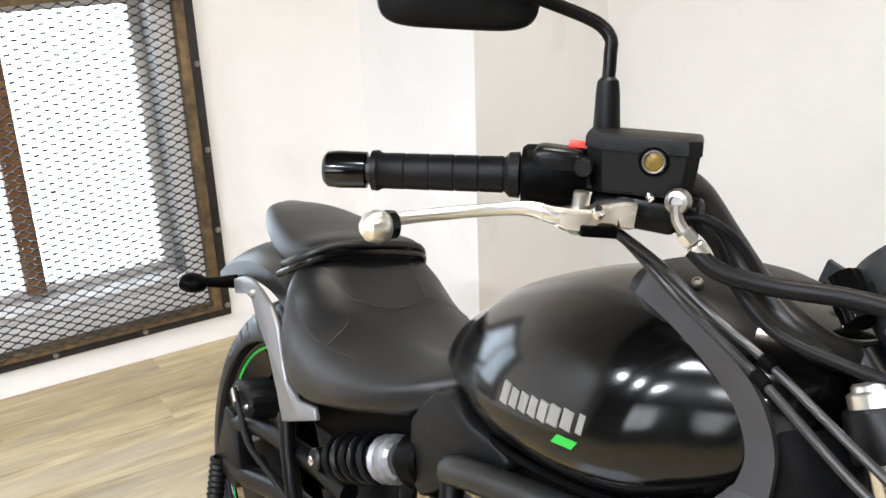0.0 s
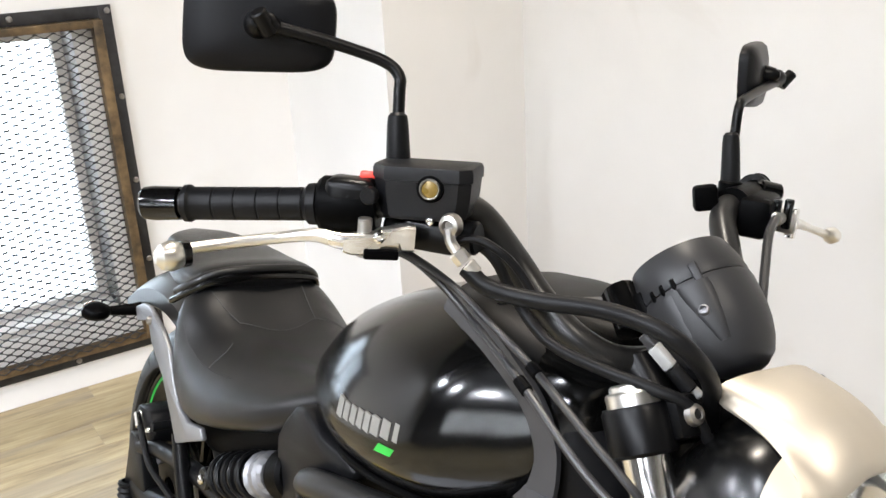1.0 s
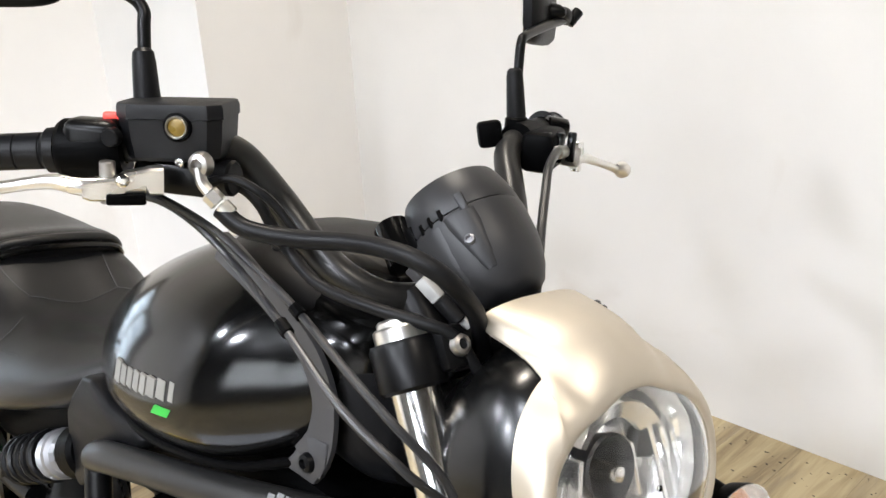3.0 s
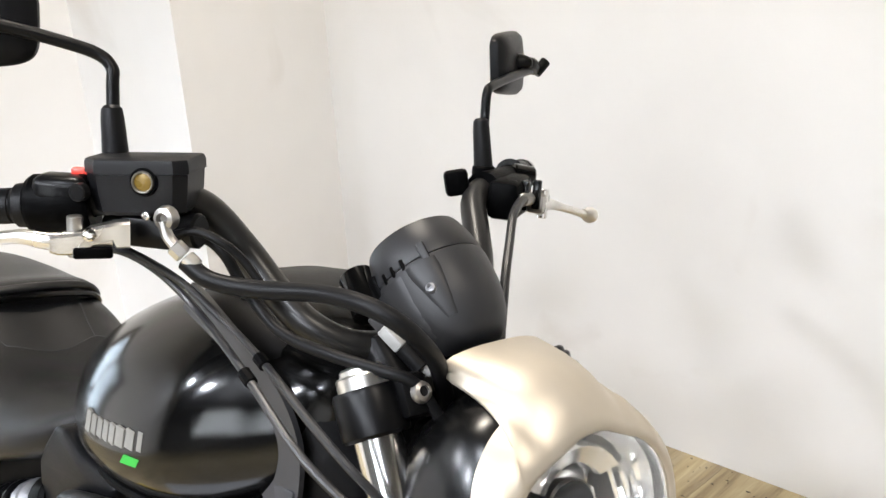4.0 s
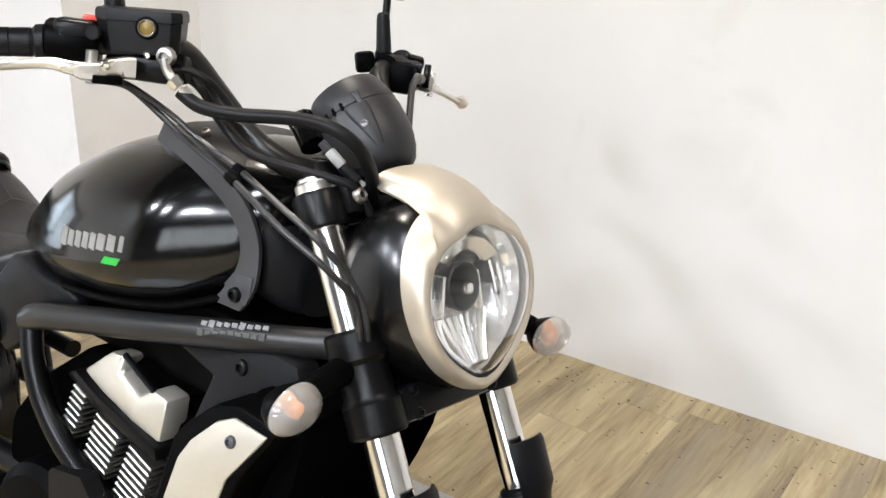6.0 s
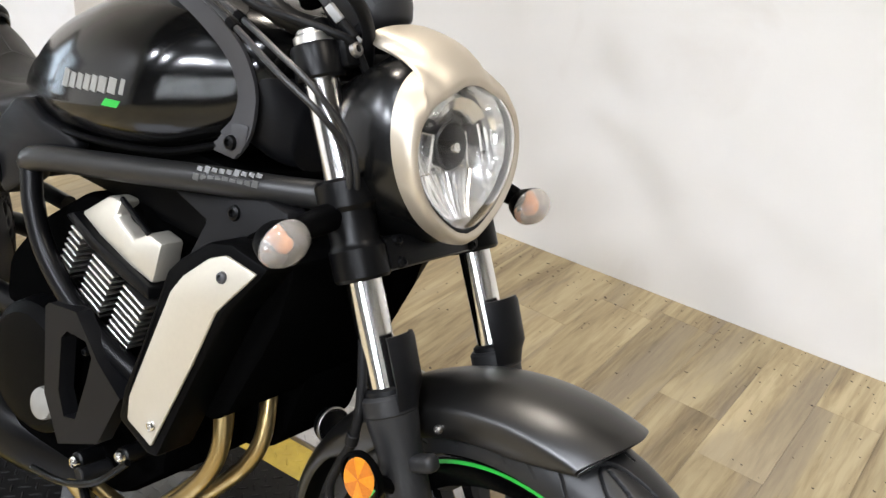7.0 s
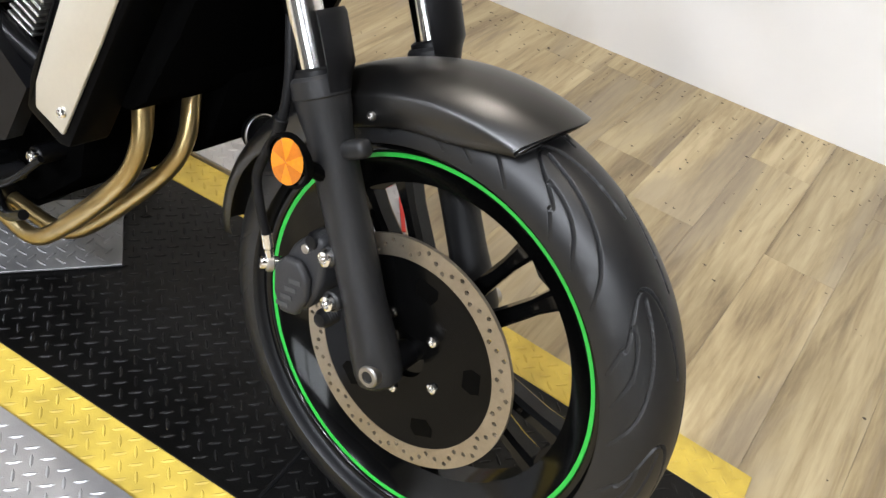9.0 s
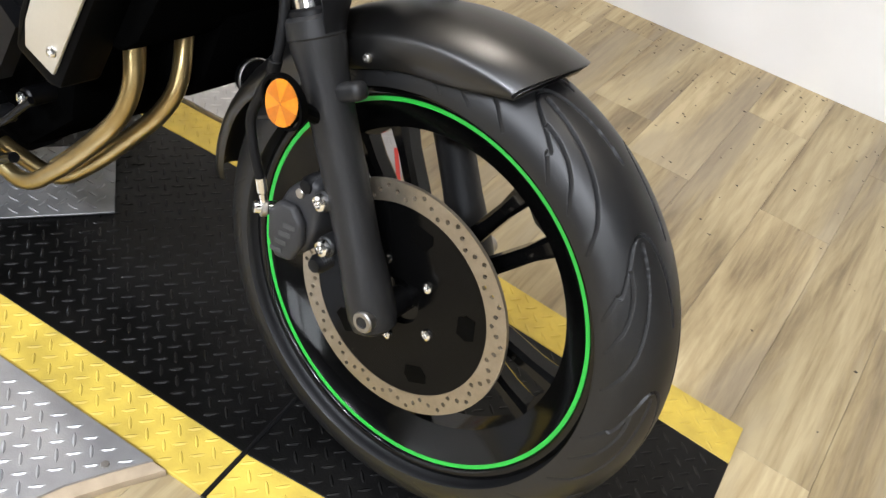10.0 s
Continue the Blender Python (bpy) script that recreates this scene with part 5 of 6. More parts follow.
for k in range(3):
    sub("body_rib", cbox(B(), (-0.536 + 0.002 * k, 0.205 + 0.018 * k, 1.052), (0.006, 0.010, 0.034), Matrix.Rotation(radians(-58), 4, "Z"), 0.002), GLOSS, lc)
cl = fpart("clutch_lever", flat_sweep(B(), [(-0.536, 0.252, 1.036), (-0.550, 0.276, 1.034), (-0.568, 0.305, 1.030), (-0.580, 0.345, 1.020), (-0.586, 0.385, 1.009), (-0.5877, 0.402, 1.005)], lambda t: (0.0080 - 0.003 * t, 0.0105 - 0.0055 * min(1, t / 0.6)), 12, 6), ALU, "polished aluminium clutch lever with ball end")
sub("lever_ball", rev(B(), (-0.587, 0.399, 1.006), (0.0, 1, -0.2), [(-0.006, 0.006), (0.0, 0.009), (0.007, 0.011), (0.014, 0.009), (0.0175, 0.004), (0.018, 0)], 20), ALU, cl, "bright lever ball end")
sub("lever_perch", cbox(B(), (-0.545, 0.258, 1.040), (0.040, 0.022, 0.022), Matrix.Rotation(radians(-58), 4, "Z"), 0.005), STEEL, cl)
sub("pivot_bolt", rod(B(), (-0.540, 0.262, 1.022), (-0.540, 0.262, 1.056), 0.006, 12), CHROME, cl)
sub("cable_adjuster", rod(B(), (-0.540, 0.240, 1.046), (-0.520, 0.205, 1.050), 0.0075, 12), STEEL, cl)

# mirrors
for s in (-1, 1):
    line = ([(-0.605, -0.218, 1.120), (-0.615, -0.214, 1.160), (-0.6206, -0.2125, 1.175), (-0.630, -0.222, 1.186), (-0.643, -0.250, 1.195), (-0.654, -0.285, 1.203), (-0.664, -0.318, 1.209)] if s < 0 else
            [(-0.606, 0.222, 1.098), (-0.6125, 0.2265, 1.130), (-0.617, 0.231, 1.158), (-0.625, 0.246, 1.166), (-0.655, 0.305, 1.175), (-0.690, 0.372, 1.182), (-0.703, 0.396, 1.184)])
    stem = fpart("mirror", sweep(B(), line, 0.0056, 14, 8), SATIN, "black rear-view mirror on a cranked stem")
    z0, top = (1.098, 0.0) if s < 0 else (1.072, 0.012)
    sub("stem_sleeve", rev(B(), (-0.599, s * 0.218, z0), (-0.009, 0, 0.045), [(0, 0), (0, 0.0105), (0.006, 0.0112), (0.036 + top, 0.0098), (0.044 + top, 0.0088), (0.047 + top, 0.006)], 20), RUBBER, stem, "black rubber stem sleeve")
    if s > 0:
        sub("stem_clamp", rod(B(), (-0.597, 0.218, 1.040), (-0.599, 0.218, 1.076), 0.0135, 16), PLASTIC, stem)
    MM = Matrix.Translation((-0.690, -0.320, 1.208) if s < 0 else (-0.706, 0.350, 1.190)) @ Matrix.Rotation(radians(-26 if s < 0 else 33), 4, "Z") @ Matrix.Rotation(radians(-6), 4, "Y")
    outl = []
    for k in range(48):
        a = 2 * math.pi * k / 48
        cy, cz = math.cos(a), math.sin(a)
        yy = math.copysign(abs(cy) ** 0.42, cy) * 0.068
        zz = math.copysign(abs(cz) ** 0.42, cz) * 0.041 * (1 + 0.10 * (yy / 0.068) * s)
        outl.append((yy, zz))
    rings = [[MM @ Vector((d, y * q, z * q)) for y, z in outl] for d, q in ((-0.009, 0.94), (-0.009, 0.985), (-0.004, 1.0), (0.002, 0.985), (0.008, 0.88), (0.0125, 0.6), (0.0145, 0.2))]
    h = sub("mirror_housing", loft(B(), rings), GREYPL, stem, "black rounded rectangular mirror housing", 40)
    sub("mirror_glass", loft(B(), [[MM @ Vector((d, y * q, z * q)) for y, z in outl] for d, q in ((-0.0095, 0.935), (-0.0105, 0.93))]), MIRROR, stem, "silvered mirror glass")
    sub("ball_joint", rev(B(), MM @ Vector((0.008, 0, 0)), MM.to_3x3() @ Vector((1, 0, 0)), [(0, 0.014), (0.010, 0.012), (0.018, 0.009), (0.024, 0.004), (0.025, 0)], 18), SATIN, stem)
    back = MM @ Vector((0.020, 0, 0))
    tip = Vector(line[-1])
    sub("joint_arm", sweep(B(), [back, back.lerp(tip, 0.5) + Vector((0.006, 0, 0.003)), tip], 0.0085, 12, 4), SATIN, stem)
    sub("joint_screw", rod(B(), tip + Vector((0.002, s * 0.002, -0.006)), tip + Vector((0.006, s * 0.016, 0.012)), 0.0075, 12), SATIN, stem)

# cables and hoses on the bars
fpart("brake_line", sweep(B(), [(-0.496, -0.203, 1.031), (-0.4759, -0.1911, 1.019), (-0.4431, -0.1661, 1.0165), (-0.3969, -0.1385, 1.0218), (-0.3528, -0.1239, 1.0215), (-0.331, -0.1040, 1.007), (-0.3343, -0.0714, 0.9764), (-0.3523, -0.0435, 0.9415), (-0.372, -0.015, 0.900)], 0.0076, 14), RUBBER, "thick black rubber brake line")
CABLES = ([(-0.590, -0.238, 1.030), (-0.5612, -0.222, 1.026), (-0.5376, -0.1879, 1.002), (-0.4983, -0.1696, 0.9772), (-0.4401, -0.1667, 0.9613), (-0.3598, -0.1688, 0.937), (-0.3131, -0.1641, 0.9179), (-0.2807, -0.1341, 0.8742), (-0.266, -0.1207, 0.8269), (-0.29, -0.090, 0.760)],
          [(-0.590, -0.240, 1.026), (-0.5606, -0.2234, 1.0245), (-0.5535, -0.1948, 1.0026), (-0.5139, -0.1802, 0.9773), (-0.429, -0.1857, 0.9559), (-0.3368, -0.1907, 0.9246), (-0.284, -0.1721, 0.8946), (-0.2754, -0.1319, 0.8526), (-0.2753, -0.1188, 0.8001), (-0.30, -0.095, 0.730)])
for line in CABLES:
    c = fpart("throttle_cable", sweep(B(), line, 0.0036, 10), CABLE, "thin black throttle cable")
    sub("cable_clip", rod(B(), line[4], Vector(line[4]).lerp(Vector(line[5]), 0.16), 0.0056, 10), PLASTIC, c)
fpart("wiring_loom", sweep(B(), [(-0.548, -0.190, 1.040), (-0.530, -0.170, 1.040), (-0.516, -0.158, 1.0279), (-0.5033, -0.1484, 1.0047), (-0.4746, -0.1393, 0.9792), (-0.4454, -0.1329, 0.9691), (-0.4007, -0.1225, 0.967), (-0.3628, -0.1021, 0.9631), (-0.3421, -0.0828, 0.9547), (-0.33, -0.06, 0.92)], 0.0052, 12), RUBBER, "black taped wiring loom")
fpart("switch_wire", sweep(B(), [(-0.522, -0.205, 1.046), (-0.508, -0.188, 1.052), (-0.492, -0.172, 1.044), (-0.484, -0.158, 1.030), (-0.470, -0.146, 1.008)], 0.0040, 10), RUBBER, "thin black switch wire")
fpart("clutch_cable", sweep(B(), [(-0.530, 0.222, 1.048), (-0.512, 0.196, 1.052), (-0.492, 0.165, 1.042), (-0.468, 0.138, 1.018), (-0.444, 0.112, 0.994), (-0.418, 0.086, 0.955), (-0.405, 0.072, 0.90), (-0.42, 0.07, 0.80)], 0.0048, 10), CABLE, "thin black clutch cable")

# front turn signals
for s in (-1, 1):
    c = Vector((-0.252, -0.228, 0.773)) if s < 0 else Vector((-0.232, 0.198, 0.766))
    ax = Vector((1, -s * 0.10, 0.02))
    t = fpart("turn_signal", rev(B(), c, ax, [(-0.030, 0), (-0.028, 0.012), (-0.018, 0.025), (-0.004, 0.0335), (0.0, 0.0345)], 32, 0.74), PLASTIC, "black turn signal with clear lens")
    bm = rev(B(), c, ax, [(0.0, 0.0348), (0.004, 0.0345), (0.012, 0.029), (0.018, 0.0165), (0.0205, 0)], 32, 0.74)
    rev(bm, c, ax, [(0.018, 0), (0.0155, 0.0155), (0.0098, 0.0272), (0.003, 0.0325), (0.0, 0.0328)], 32, 0.74)
    sub("signal_lens", bm, SMOKE, t, "clear ribbed signal lens").visible_shadow = False
    sub("signal_reflector", rev(B(), c, ax, [(0.0, 0.032), (-0.010, 0.0216), (-0.016, 0.009), (-0.016, 0)], 28, 0.74), REFL, t)
    sub("bulb", rev(B(), c - ax * 0.018, ax, [(0, 0.004), (0.006, 0.0062), (0.013, 0.0057), (0.017, 0.0032), (0.018, 0)], 18), BULB, t, "orange signal bulb")
    sub("signal_stalk", sweep(B(), [c - ax * 0.014, Vector((-0.272, s * 0.180, 0.776)), Vector((-0.286, s * 0.125, 0.776))], lambda q: 0.0125 + 0.004 * q, 14, 4), PLASTIC, t)

# ---------------------------------------------------------------- body of the motorcycle
def shell_ring(x, hw, zt, zb, zw=0.32, n=40, top=2.3, low=2.6, tilt=0.0):
    """A closed cross-section: half-width hw, widest at the part zw of its height."""
    zm = zb + (zt - zb) * zw
    out = []
    for k in range(n):
        a = 2 * math.pi * k / n
        c, s = math.cos(a), math.sin(a)
        e = top if s >= 0 else low
        y = hw * math.copysign(abs(c) ** (2 / e), c)
        z = zm + (zt - zm if s >= 0 else zm - zb) * math.copysign(abs(s) ** (2 / e), s)
        out.append(Vector((x + tilt * (z - zm), y, z)))
    return out


def between(table, x):
    for a, b in zip(table, table[1:]):
        if min(a[0], b[0]) <= x <= max(a[0], b[0]):
            t = (x - a[0]) / (b[0] - a[0])
            return [p + (q - p) * t for p, q in zip(a, b)]
    return list(table[-1])


def long_shell(bm, table, steps=5, **kw):
    rows = smooth_line([Vector(r[:3]) for r in table], steps)
    rows2 = smooth_line([Vector((r[0], r[3], 0)) for r in table], steps)
    return loft(bm, [shell_ring(a.x, max(a.y, 0.004), a.z, min(b.y, a.z - 0.006), **kw) for a, b in zip(rows, rows2)])


TANK = [(-0.9934, 0.0221, 0.7451, 0.7155), (-0.9804, 0.0475, 0.7675, 0.7005), (-0.9543, 0.0751, 0.7979, 0.6945), (-0.9083, 0.1000, 0.8323, 0.6935), (-0.8636, 0.1265, 0.8695, 0.6945), (-0.794, 0.1572, 0.9067, 0.6975), (-0.7193, 0.1793, 0.9378, 0.7065),
        (-0.6395, 0.1878, 0.9556, 0.7195), (-0.5698, 0.1790, 0.9663, 0.7385), (-0.515, 0.1432, 0.9681, 0.7605), (-0.475, 0.115, 0.9631, 0.7905), (-0.450, 0.0847, 0.952, 0.8255), (-0.440, 0.0484, 0.935, 0.8625)]
tank = bpart("fuel_tank", long_shell(B(), TANK, 6, zw=0.36, n=72, top=2.15, low=2.3), PAINT, "metallic black teardrop fuel tank", 50)


def tank_point(x, z, lift=0.0):
    """The right-hand skin of the tank at that length and height."""
    _, hw, zt, zb = between(TANK, x)
    zm = zb + (zt - zb) * 0.36
    e = 2.15 if z > zm else 2.3
    q = min(1.0, abs(z - zm) / ((zt - zm) if z > zm else (zm - zb)))
    return Vector((x, -hw * (1 - q ** e) ** (1 / e) - lift, z))


# maker's badge as a plain row of bars, and a green mark
for k, (w, h) in enumerate(((0.0150, 0.022),) + ((0.0150, 0.019),) * 6 + ((0.0085, 0.019),)):
    x = -0.712 + 0.0158 * k
    zc = 0.797 + 0.0030 * k
    quads = [[tank_point(x + dx * w, zc + dz * h, l) for dx, dz in ((-0.42, 0), (0.42, 0), (0.42, 1), (-0.42, 1))] for l in (-0.003, 0.0034)]
    sub("badge_bar", loft(B(), quads), BADGE, tank, "silver-grey badge bar")
bm = loft(B(), [[tank_point(x, z, l) for x, z in ((-0.630, 0.797), (-0.606, 0.800), (-0.600, 0.810), (-0.624, 0.807))] for l in (-0.003, 0.0034)])
sub("tank_mark", bm, GREEN, tank, "small green mark")

for s in (-1, 1):
    # grey trim round the tank's front edge
    path = smooth_line([(-0.606, 0.138, 0.962), (-0.566, 0.139, 0.951), (-0.522, 0.133, 0.929), (-0.484, 0.124, 0.899), (-0.4635, 0.118, 0.861), (-0.4625, 0.118, 0.822), (-0.474, 0.120, 0.796)], 6)
    rings = []
    for i, p in enumerate(path):
        t = (path[min(i + 1, len(path) - 1)] - path[max(i - 1, 0)]).normalized()
        across = Vector((0.92, -0.05, 0.40)) if i < 12 else Vector((1.0, -0.10, 0.05))
        across = (across - t * across.dot(t)).normalized()
        nn = t.cross(across).normalized()
        w = 0.0135 + 0.006 * max(0, (i - 26) / 10)
        q = [p + across * w * a + nn * b for a, b in ((-1, -0.003), (1, -0.003), (1, 0.003), (-1, 0.003))]
        rings.append([Vector((v.x, v.y * s, v.z)) for v in q])
    tr = bpart("tank_trim", loft(B(), rings), GREYTRIM, "grey tank edge trim")
    foot = [(-0.512, 0.778), (-0.496, 0.796), (-0.482, 0.822), (-0.450, 0.824), (-0.450, 0.800), (-0.464, 0.778)]
    sub("trim_foot", prism(B(), foot, s * 0.1135, s * 0.1225, 0.003), GREYTRIM, tr)
    bolt(tr, (-0.4725, s * 0.1230, 0.797), (0, s, 0), 0.0095, SATIN, "bolt")
    sub("lower_lip", sweep(B(), [(-0.498, s * 0.118, 0.785), (-0.56, s * 0.138, 0.758), (-0.64, s * 0.150, 0.741), (-0.72, s * 0.148, 0.728), (-0.80, s * 0.130, 0.716)], 0.005, 10), PLASTIC, tr)
# black cover ahead of the tank, over the steering head
bm = long_shell(B(), [(-0.66, 0.095, 0.964, 0.90), (-0.60, 0.124, 0.969, 0.88), (-0.53, 0.126, 0.962, 0.80), (-0.48, 0.112, 0.938, 0.78), (-0.445, 0.095, 0.895, 0.77), (-0.42, 0.07, 0.86, 0.77)], 5, zw=0.5, n=40, top=2.8, low=3)
cov = bpart("head_cover", bm, GREYPL, "dark grey plastic cover over the steering head", 50)
bolt(cov, (-0.586, -0.0905, 0.9640), (0.1, -0.6, 0.8), 0.006, STEEL, "screw")
bpart("steering_head", rod(B(), AXLE - AHEAD * 0.04 + FORK * 0.50, AXLE - AHEAD * 0.04 + FORK * 0.70, 0.036, 24), SATIN, "black steering head")
bpart("air_box", cbox(B(), (-0.66, 0, 0.70), (0.40, 0.20, 0.12), None, 0.02), PLASTIC, "black air box under the tank")

# ---- seats
SEAT = [(-0.835, 0.045, 0.770, 0.748), (-0.8561, 0.0828, 0.7662, 0.7202), (-0.9022, 0.1199, 0.7483, 0.6804), (-0.9632, 0.1515, 0.7245, 0.6466), (-1.042, 0.1703, 0.7049, 0.6144), (-1.1196, 0.173, 0.6956, 0.5841), (-1.1872, 0.1667, 0.7023, 0.5598), (-1.2404, 0.1579, 0.7253, 0.5537), (-1.2849, 0.1503, 0.7511, 0.5821), (-1.3194, 0.129, 0.7668, 0.6366), (-1.3389, 0.0875, 0.7686, 0.691)]


def seat_ring(x, hw, zt, zb, n=56):
    dish = 0.020 * max(0, 1 - ((x + 1.10) / 0.22) ** 2)
    out = []
    for p in shell_ring(x, hw, zt, zb, 0.42, n, 3.0, 3.4):
        q = abs(p.y) / max(hw, 0.001)
        if p.z > zb + (zt - zb) * 0.42:
            p.z += dish * (math.sin(min(1, q) * math.pi) ** 2 - 0.35) * 0.8
        out.append(p)
    return out


rows = smooth_line([Vector(r[:3]) for r in SEAT], 6)
rows2 = smooth_line([Vector((r[0], r[3], 0)) for r in SEAT], 6)
seat = bpart("rider_seat", loft(B(), [seat_ring(a.x, max(a.y, 0.004), a.z, min(b.y, a.z - 0.006)) for a, b in zip(rows, rows2)]), LEATHER, "black vinyl bucket seat with stitched panels", 50)


def seat_top(x, y):
    _, hw, zt, zb = between(SEAT, x)
    zm = zb + (zt - zb) * 0.42
    q = min(0.999, abs(y) / hw)
    z = zm + (zt - zm) * (1 - q ** 3.0) ** (1 / 3.0)
    dish = 0.020 * max(0, 1 - ((x + 1.10) / 0.22) ** 2)
    return Vector((x, y, z + dish * (math.sin(q * math.pi) ** 2 - 0.35) * 0.8 + 0.0004))


for line in ([(-1.290, -0.090), (-1.255, -0.084), (-1.215, -0.072)], [(-1.215, -0.072), (-1.205, -0.03), (-1.203, 0.02), (-1.212, 0.062)], [(-1.212, 0.062), (-1.250, 0.066), (-1.285, 0.070)],
             [(-1.275, -0.140), (-1.22, -0.146), (-1.15, -0.146), (-1.08, -0.140)], [(-1.150, -0.146), (-1.158, -0.118), (-1.172, -0.100)], [(-1.275, 0.140), (-1.22, 0.146), (-1.15, 0.146), (-1.08, 0.140)], [(-1.212, 0.062), (-1.20, 0.09), (-1.18, 0.125)]):
    pts = [seat_top(p.x, p.y) for p in smooth_line([(x, y, 0) for x, y in line], 6)]
    sub("stitching", sweep(B(), pts, 0.0007, 6, 2, smooth=False), THREAD, seat, "grey stitched seam")
pill = bpart("pillion_seat", long_shell(B(), [(-1.290, 0.0699, 0.7854, 0.7545), (-1.3155, 0.1072, 0.7905, 0.7341), (-1.3659, 0.1158, 0.7857, 0.7186), (-1.4426, 0.1069, 0.7863, 0.7179), (-1.5051, 0.0908, 0.7861, 0.7237), (-1.5568, 0.0738, 0.7816, 0.7304), (-1.5922, 0.0554, 0.7747, 0.7371), (-1.6076, 0.0246, 0.7728, 0.7468)], 6, zw=0.4, n=48, top=2.7, low=3.2), LEATHER, "black vinyl pillion pad", 50)
bm = sweep(B(), [(-1.365, -0.120, 0.728), (-1.322, -0.114, 0.752), (-1.300, -0.080, 0.776), (-1.292, 0.0, 0.783), (-1.300, 0.080, 0.776), (-1.322, 0.114, 0.752), (-1.365, 0.120, 0.728)], 0.0075, 12)
sub("front_lip", bm, LEATHER, pill, "rolled front edge of the pillion pad")
sub("seat_strap", sweep(B(), [(-1.365, -0.128, 0.712), (-1.320, -0.122, 0.738), (-1.292, -0.085, 0.764), (-1.283, 0.0, 0.772), (-1.292, 0.085, 0.764), (-1.320, 0.118, 0.742), (-1.340, 0.125, 0.728)], 0.0058, 10), GLOSS, pill, "black strap between the seats")
bpart("seat_base", long_shell(B(), [(-0.86, 0.07, 0.72, 0.66), (-1.0, 0.10, 0.66, 0.56), (-1.2, 0.12, 0.61, 0.50), (-1.32, 0.10, 0.64, 0.52)], 4, zw=0.5, top=4, low=4), PLASTIC, "black plastic seat base")

# ---- rear end
RC = Vector((-1.428, 0, 0.312))
bm = B()
rings = []
for i in range(31):
    t = i / 30
    th = radians(50 + 80 * t)
    R, hw, crown = 0.400 + 0.030 * t, 0.112 * (1 - 0.10 * t), 0.040
    prof = [(R - crown - 0.03, -hw)] + [(R - crown * abs(q) ** 2.2, hw * q) for q in (-1, -0.92, -0.78, -0.6, -0.4, -0.2, 0, 0.2, 0.4, 0.6, 0.78, 0.92, 1)] + [(R - crown - 0.03, hw)]
    rings.append([ang(RC, r, th, y) for r, y in prof + [(r - 0.004, y * 0.96) for r, y in prof[::-1]]])
bpart("rear_fender", loft(bm, rings), REARPAINT, "satin black rear fender", 40)
rw = wheel("rear_wheel", bpart, RC, 0.312, 0.080, 0.2215, 0.058, 20, "gloss black cast rear wheel with green rim stripe", 480)
sub("brake_disc", drilled_band(RC, 0.108, 0.138, -0.085, -0.080, 60), DISC, rw, "drilled steel rear brake disc")
sub("disc_carrier", ring_profile(B(), RC, [(0.1078, -0.0845), (0.1078, -0.0805), (0.03, -0.0805), (0.03, -0.0845)], 60), SATIN, rw)
for s in (-1, 1):
    out = [(-1.540, 0.616), (-1.552, 0.640), (-1.513, 0.659), (-1.455, 0.672), (-1.400, 0.676), (-1.340, 0.669), (-1.302, 0.646), (-1.276, 0.606), (-1.253, 0.576), (-1.205, 0.564), (-1.152, 0.578), (-1.141, 0.562), (-1.195, 0.535), (-1.247, 0.508), (-1.279, 0.547), (-1.326, 0.595), (-1.382, 0.632), (-1.435, 0.643), (-1.490, 0.634)]
    rail = bpart("fender_rail", prism(B(), out, lambda x, z: s * (0.116 + 0.026 * min(1, max(0, (x + 1.5) / 0.12))), lambda x, z: s * (0.126 + 0.026 * min(1, max(0, (x + 1.5) / 0.12))), 0.003), STRUT, "grey cast fender strut", 45)
    for x, z in ((-1.50, 0.647), (-1.425, 0.657)):
        bolt(rail, (x, s * (0.1265 if x < -1.45 else 0.1430), z), (0, s, 0), 0.008, STEEL)
    ts = bpart("rear_turn_signal", rev(B(), (-1.590, s * 0.186, 0.622), (1, 0, 0), [(-0.024, 0), (-0.022, 0.014), (-0.01, 0.024), (0.004, 0.0275), (0.020, 0.020), (0.028, 0.010), (0.030, 0)], 24, 0.66), PLASTIC, "black rear turn signal on a stalk")
    sub("signal_stalk", sweep(B(), [(-1.588, s * 0.165, 0.622), (-1.586, s * 0.14, 0.622), (-1.582, s * 0.105, 0.624)], lambda q: 0.008 + 0.005 * q, 12, 4), PLASTIC, ts)
    sub("signal_lens", rev(B(), (-1.590, s * 0.186, 0.622), (-1, 0, 0), [(0.018, 0.0205), (0.026, 0.017), (0.030, 0.0)], 20, 0.66), AMBER, ts)
    swing = bpart("swingarm", sweep(B(), [(-0.86, s * 0.10, 0.40), (-1.05, s * 0.118, 0.395), (-1.25, s * 0.122, 0.370), (-1.40, s * 0.124, 0.325), (-1.48, s * 0.124, 0.312)], lambda q: 0.022 - 0.003 * q, 14), SATIN, "black tubular swingarm")
    sub("upper_brace", sweep(B(), [(-1.08, s * 0.115, 0.47), (-1.22, s * 0.122, 0.462), (-1.36, s * 0.126, 0.436), (-1.46, s * 0.128, 0.400)], 0.016, 12), SATIN, swing)
    sub("axle_plate", prism(B(), [(-1.52, 0.29), (-1.50, 0.415), (-1.45, 0.418), (-1.40, 0.33), (-1.42, 0.29)], s * 0.108, s * 0.140, 0.005), SATIN, swing)
    bpart("subframe_strut", sweep(B(), [(-1.258, s * 0.140, 0.520), (-1.232, s * 0.142, 0.47), (-1.195, s * 0.140, 0.40), (-1.15, s * 0.13, 0.31), (-1.05, s * 0.12, 0.25)], 0.0135, 12), SATIN, "black subframe strut")
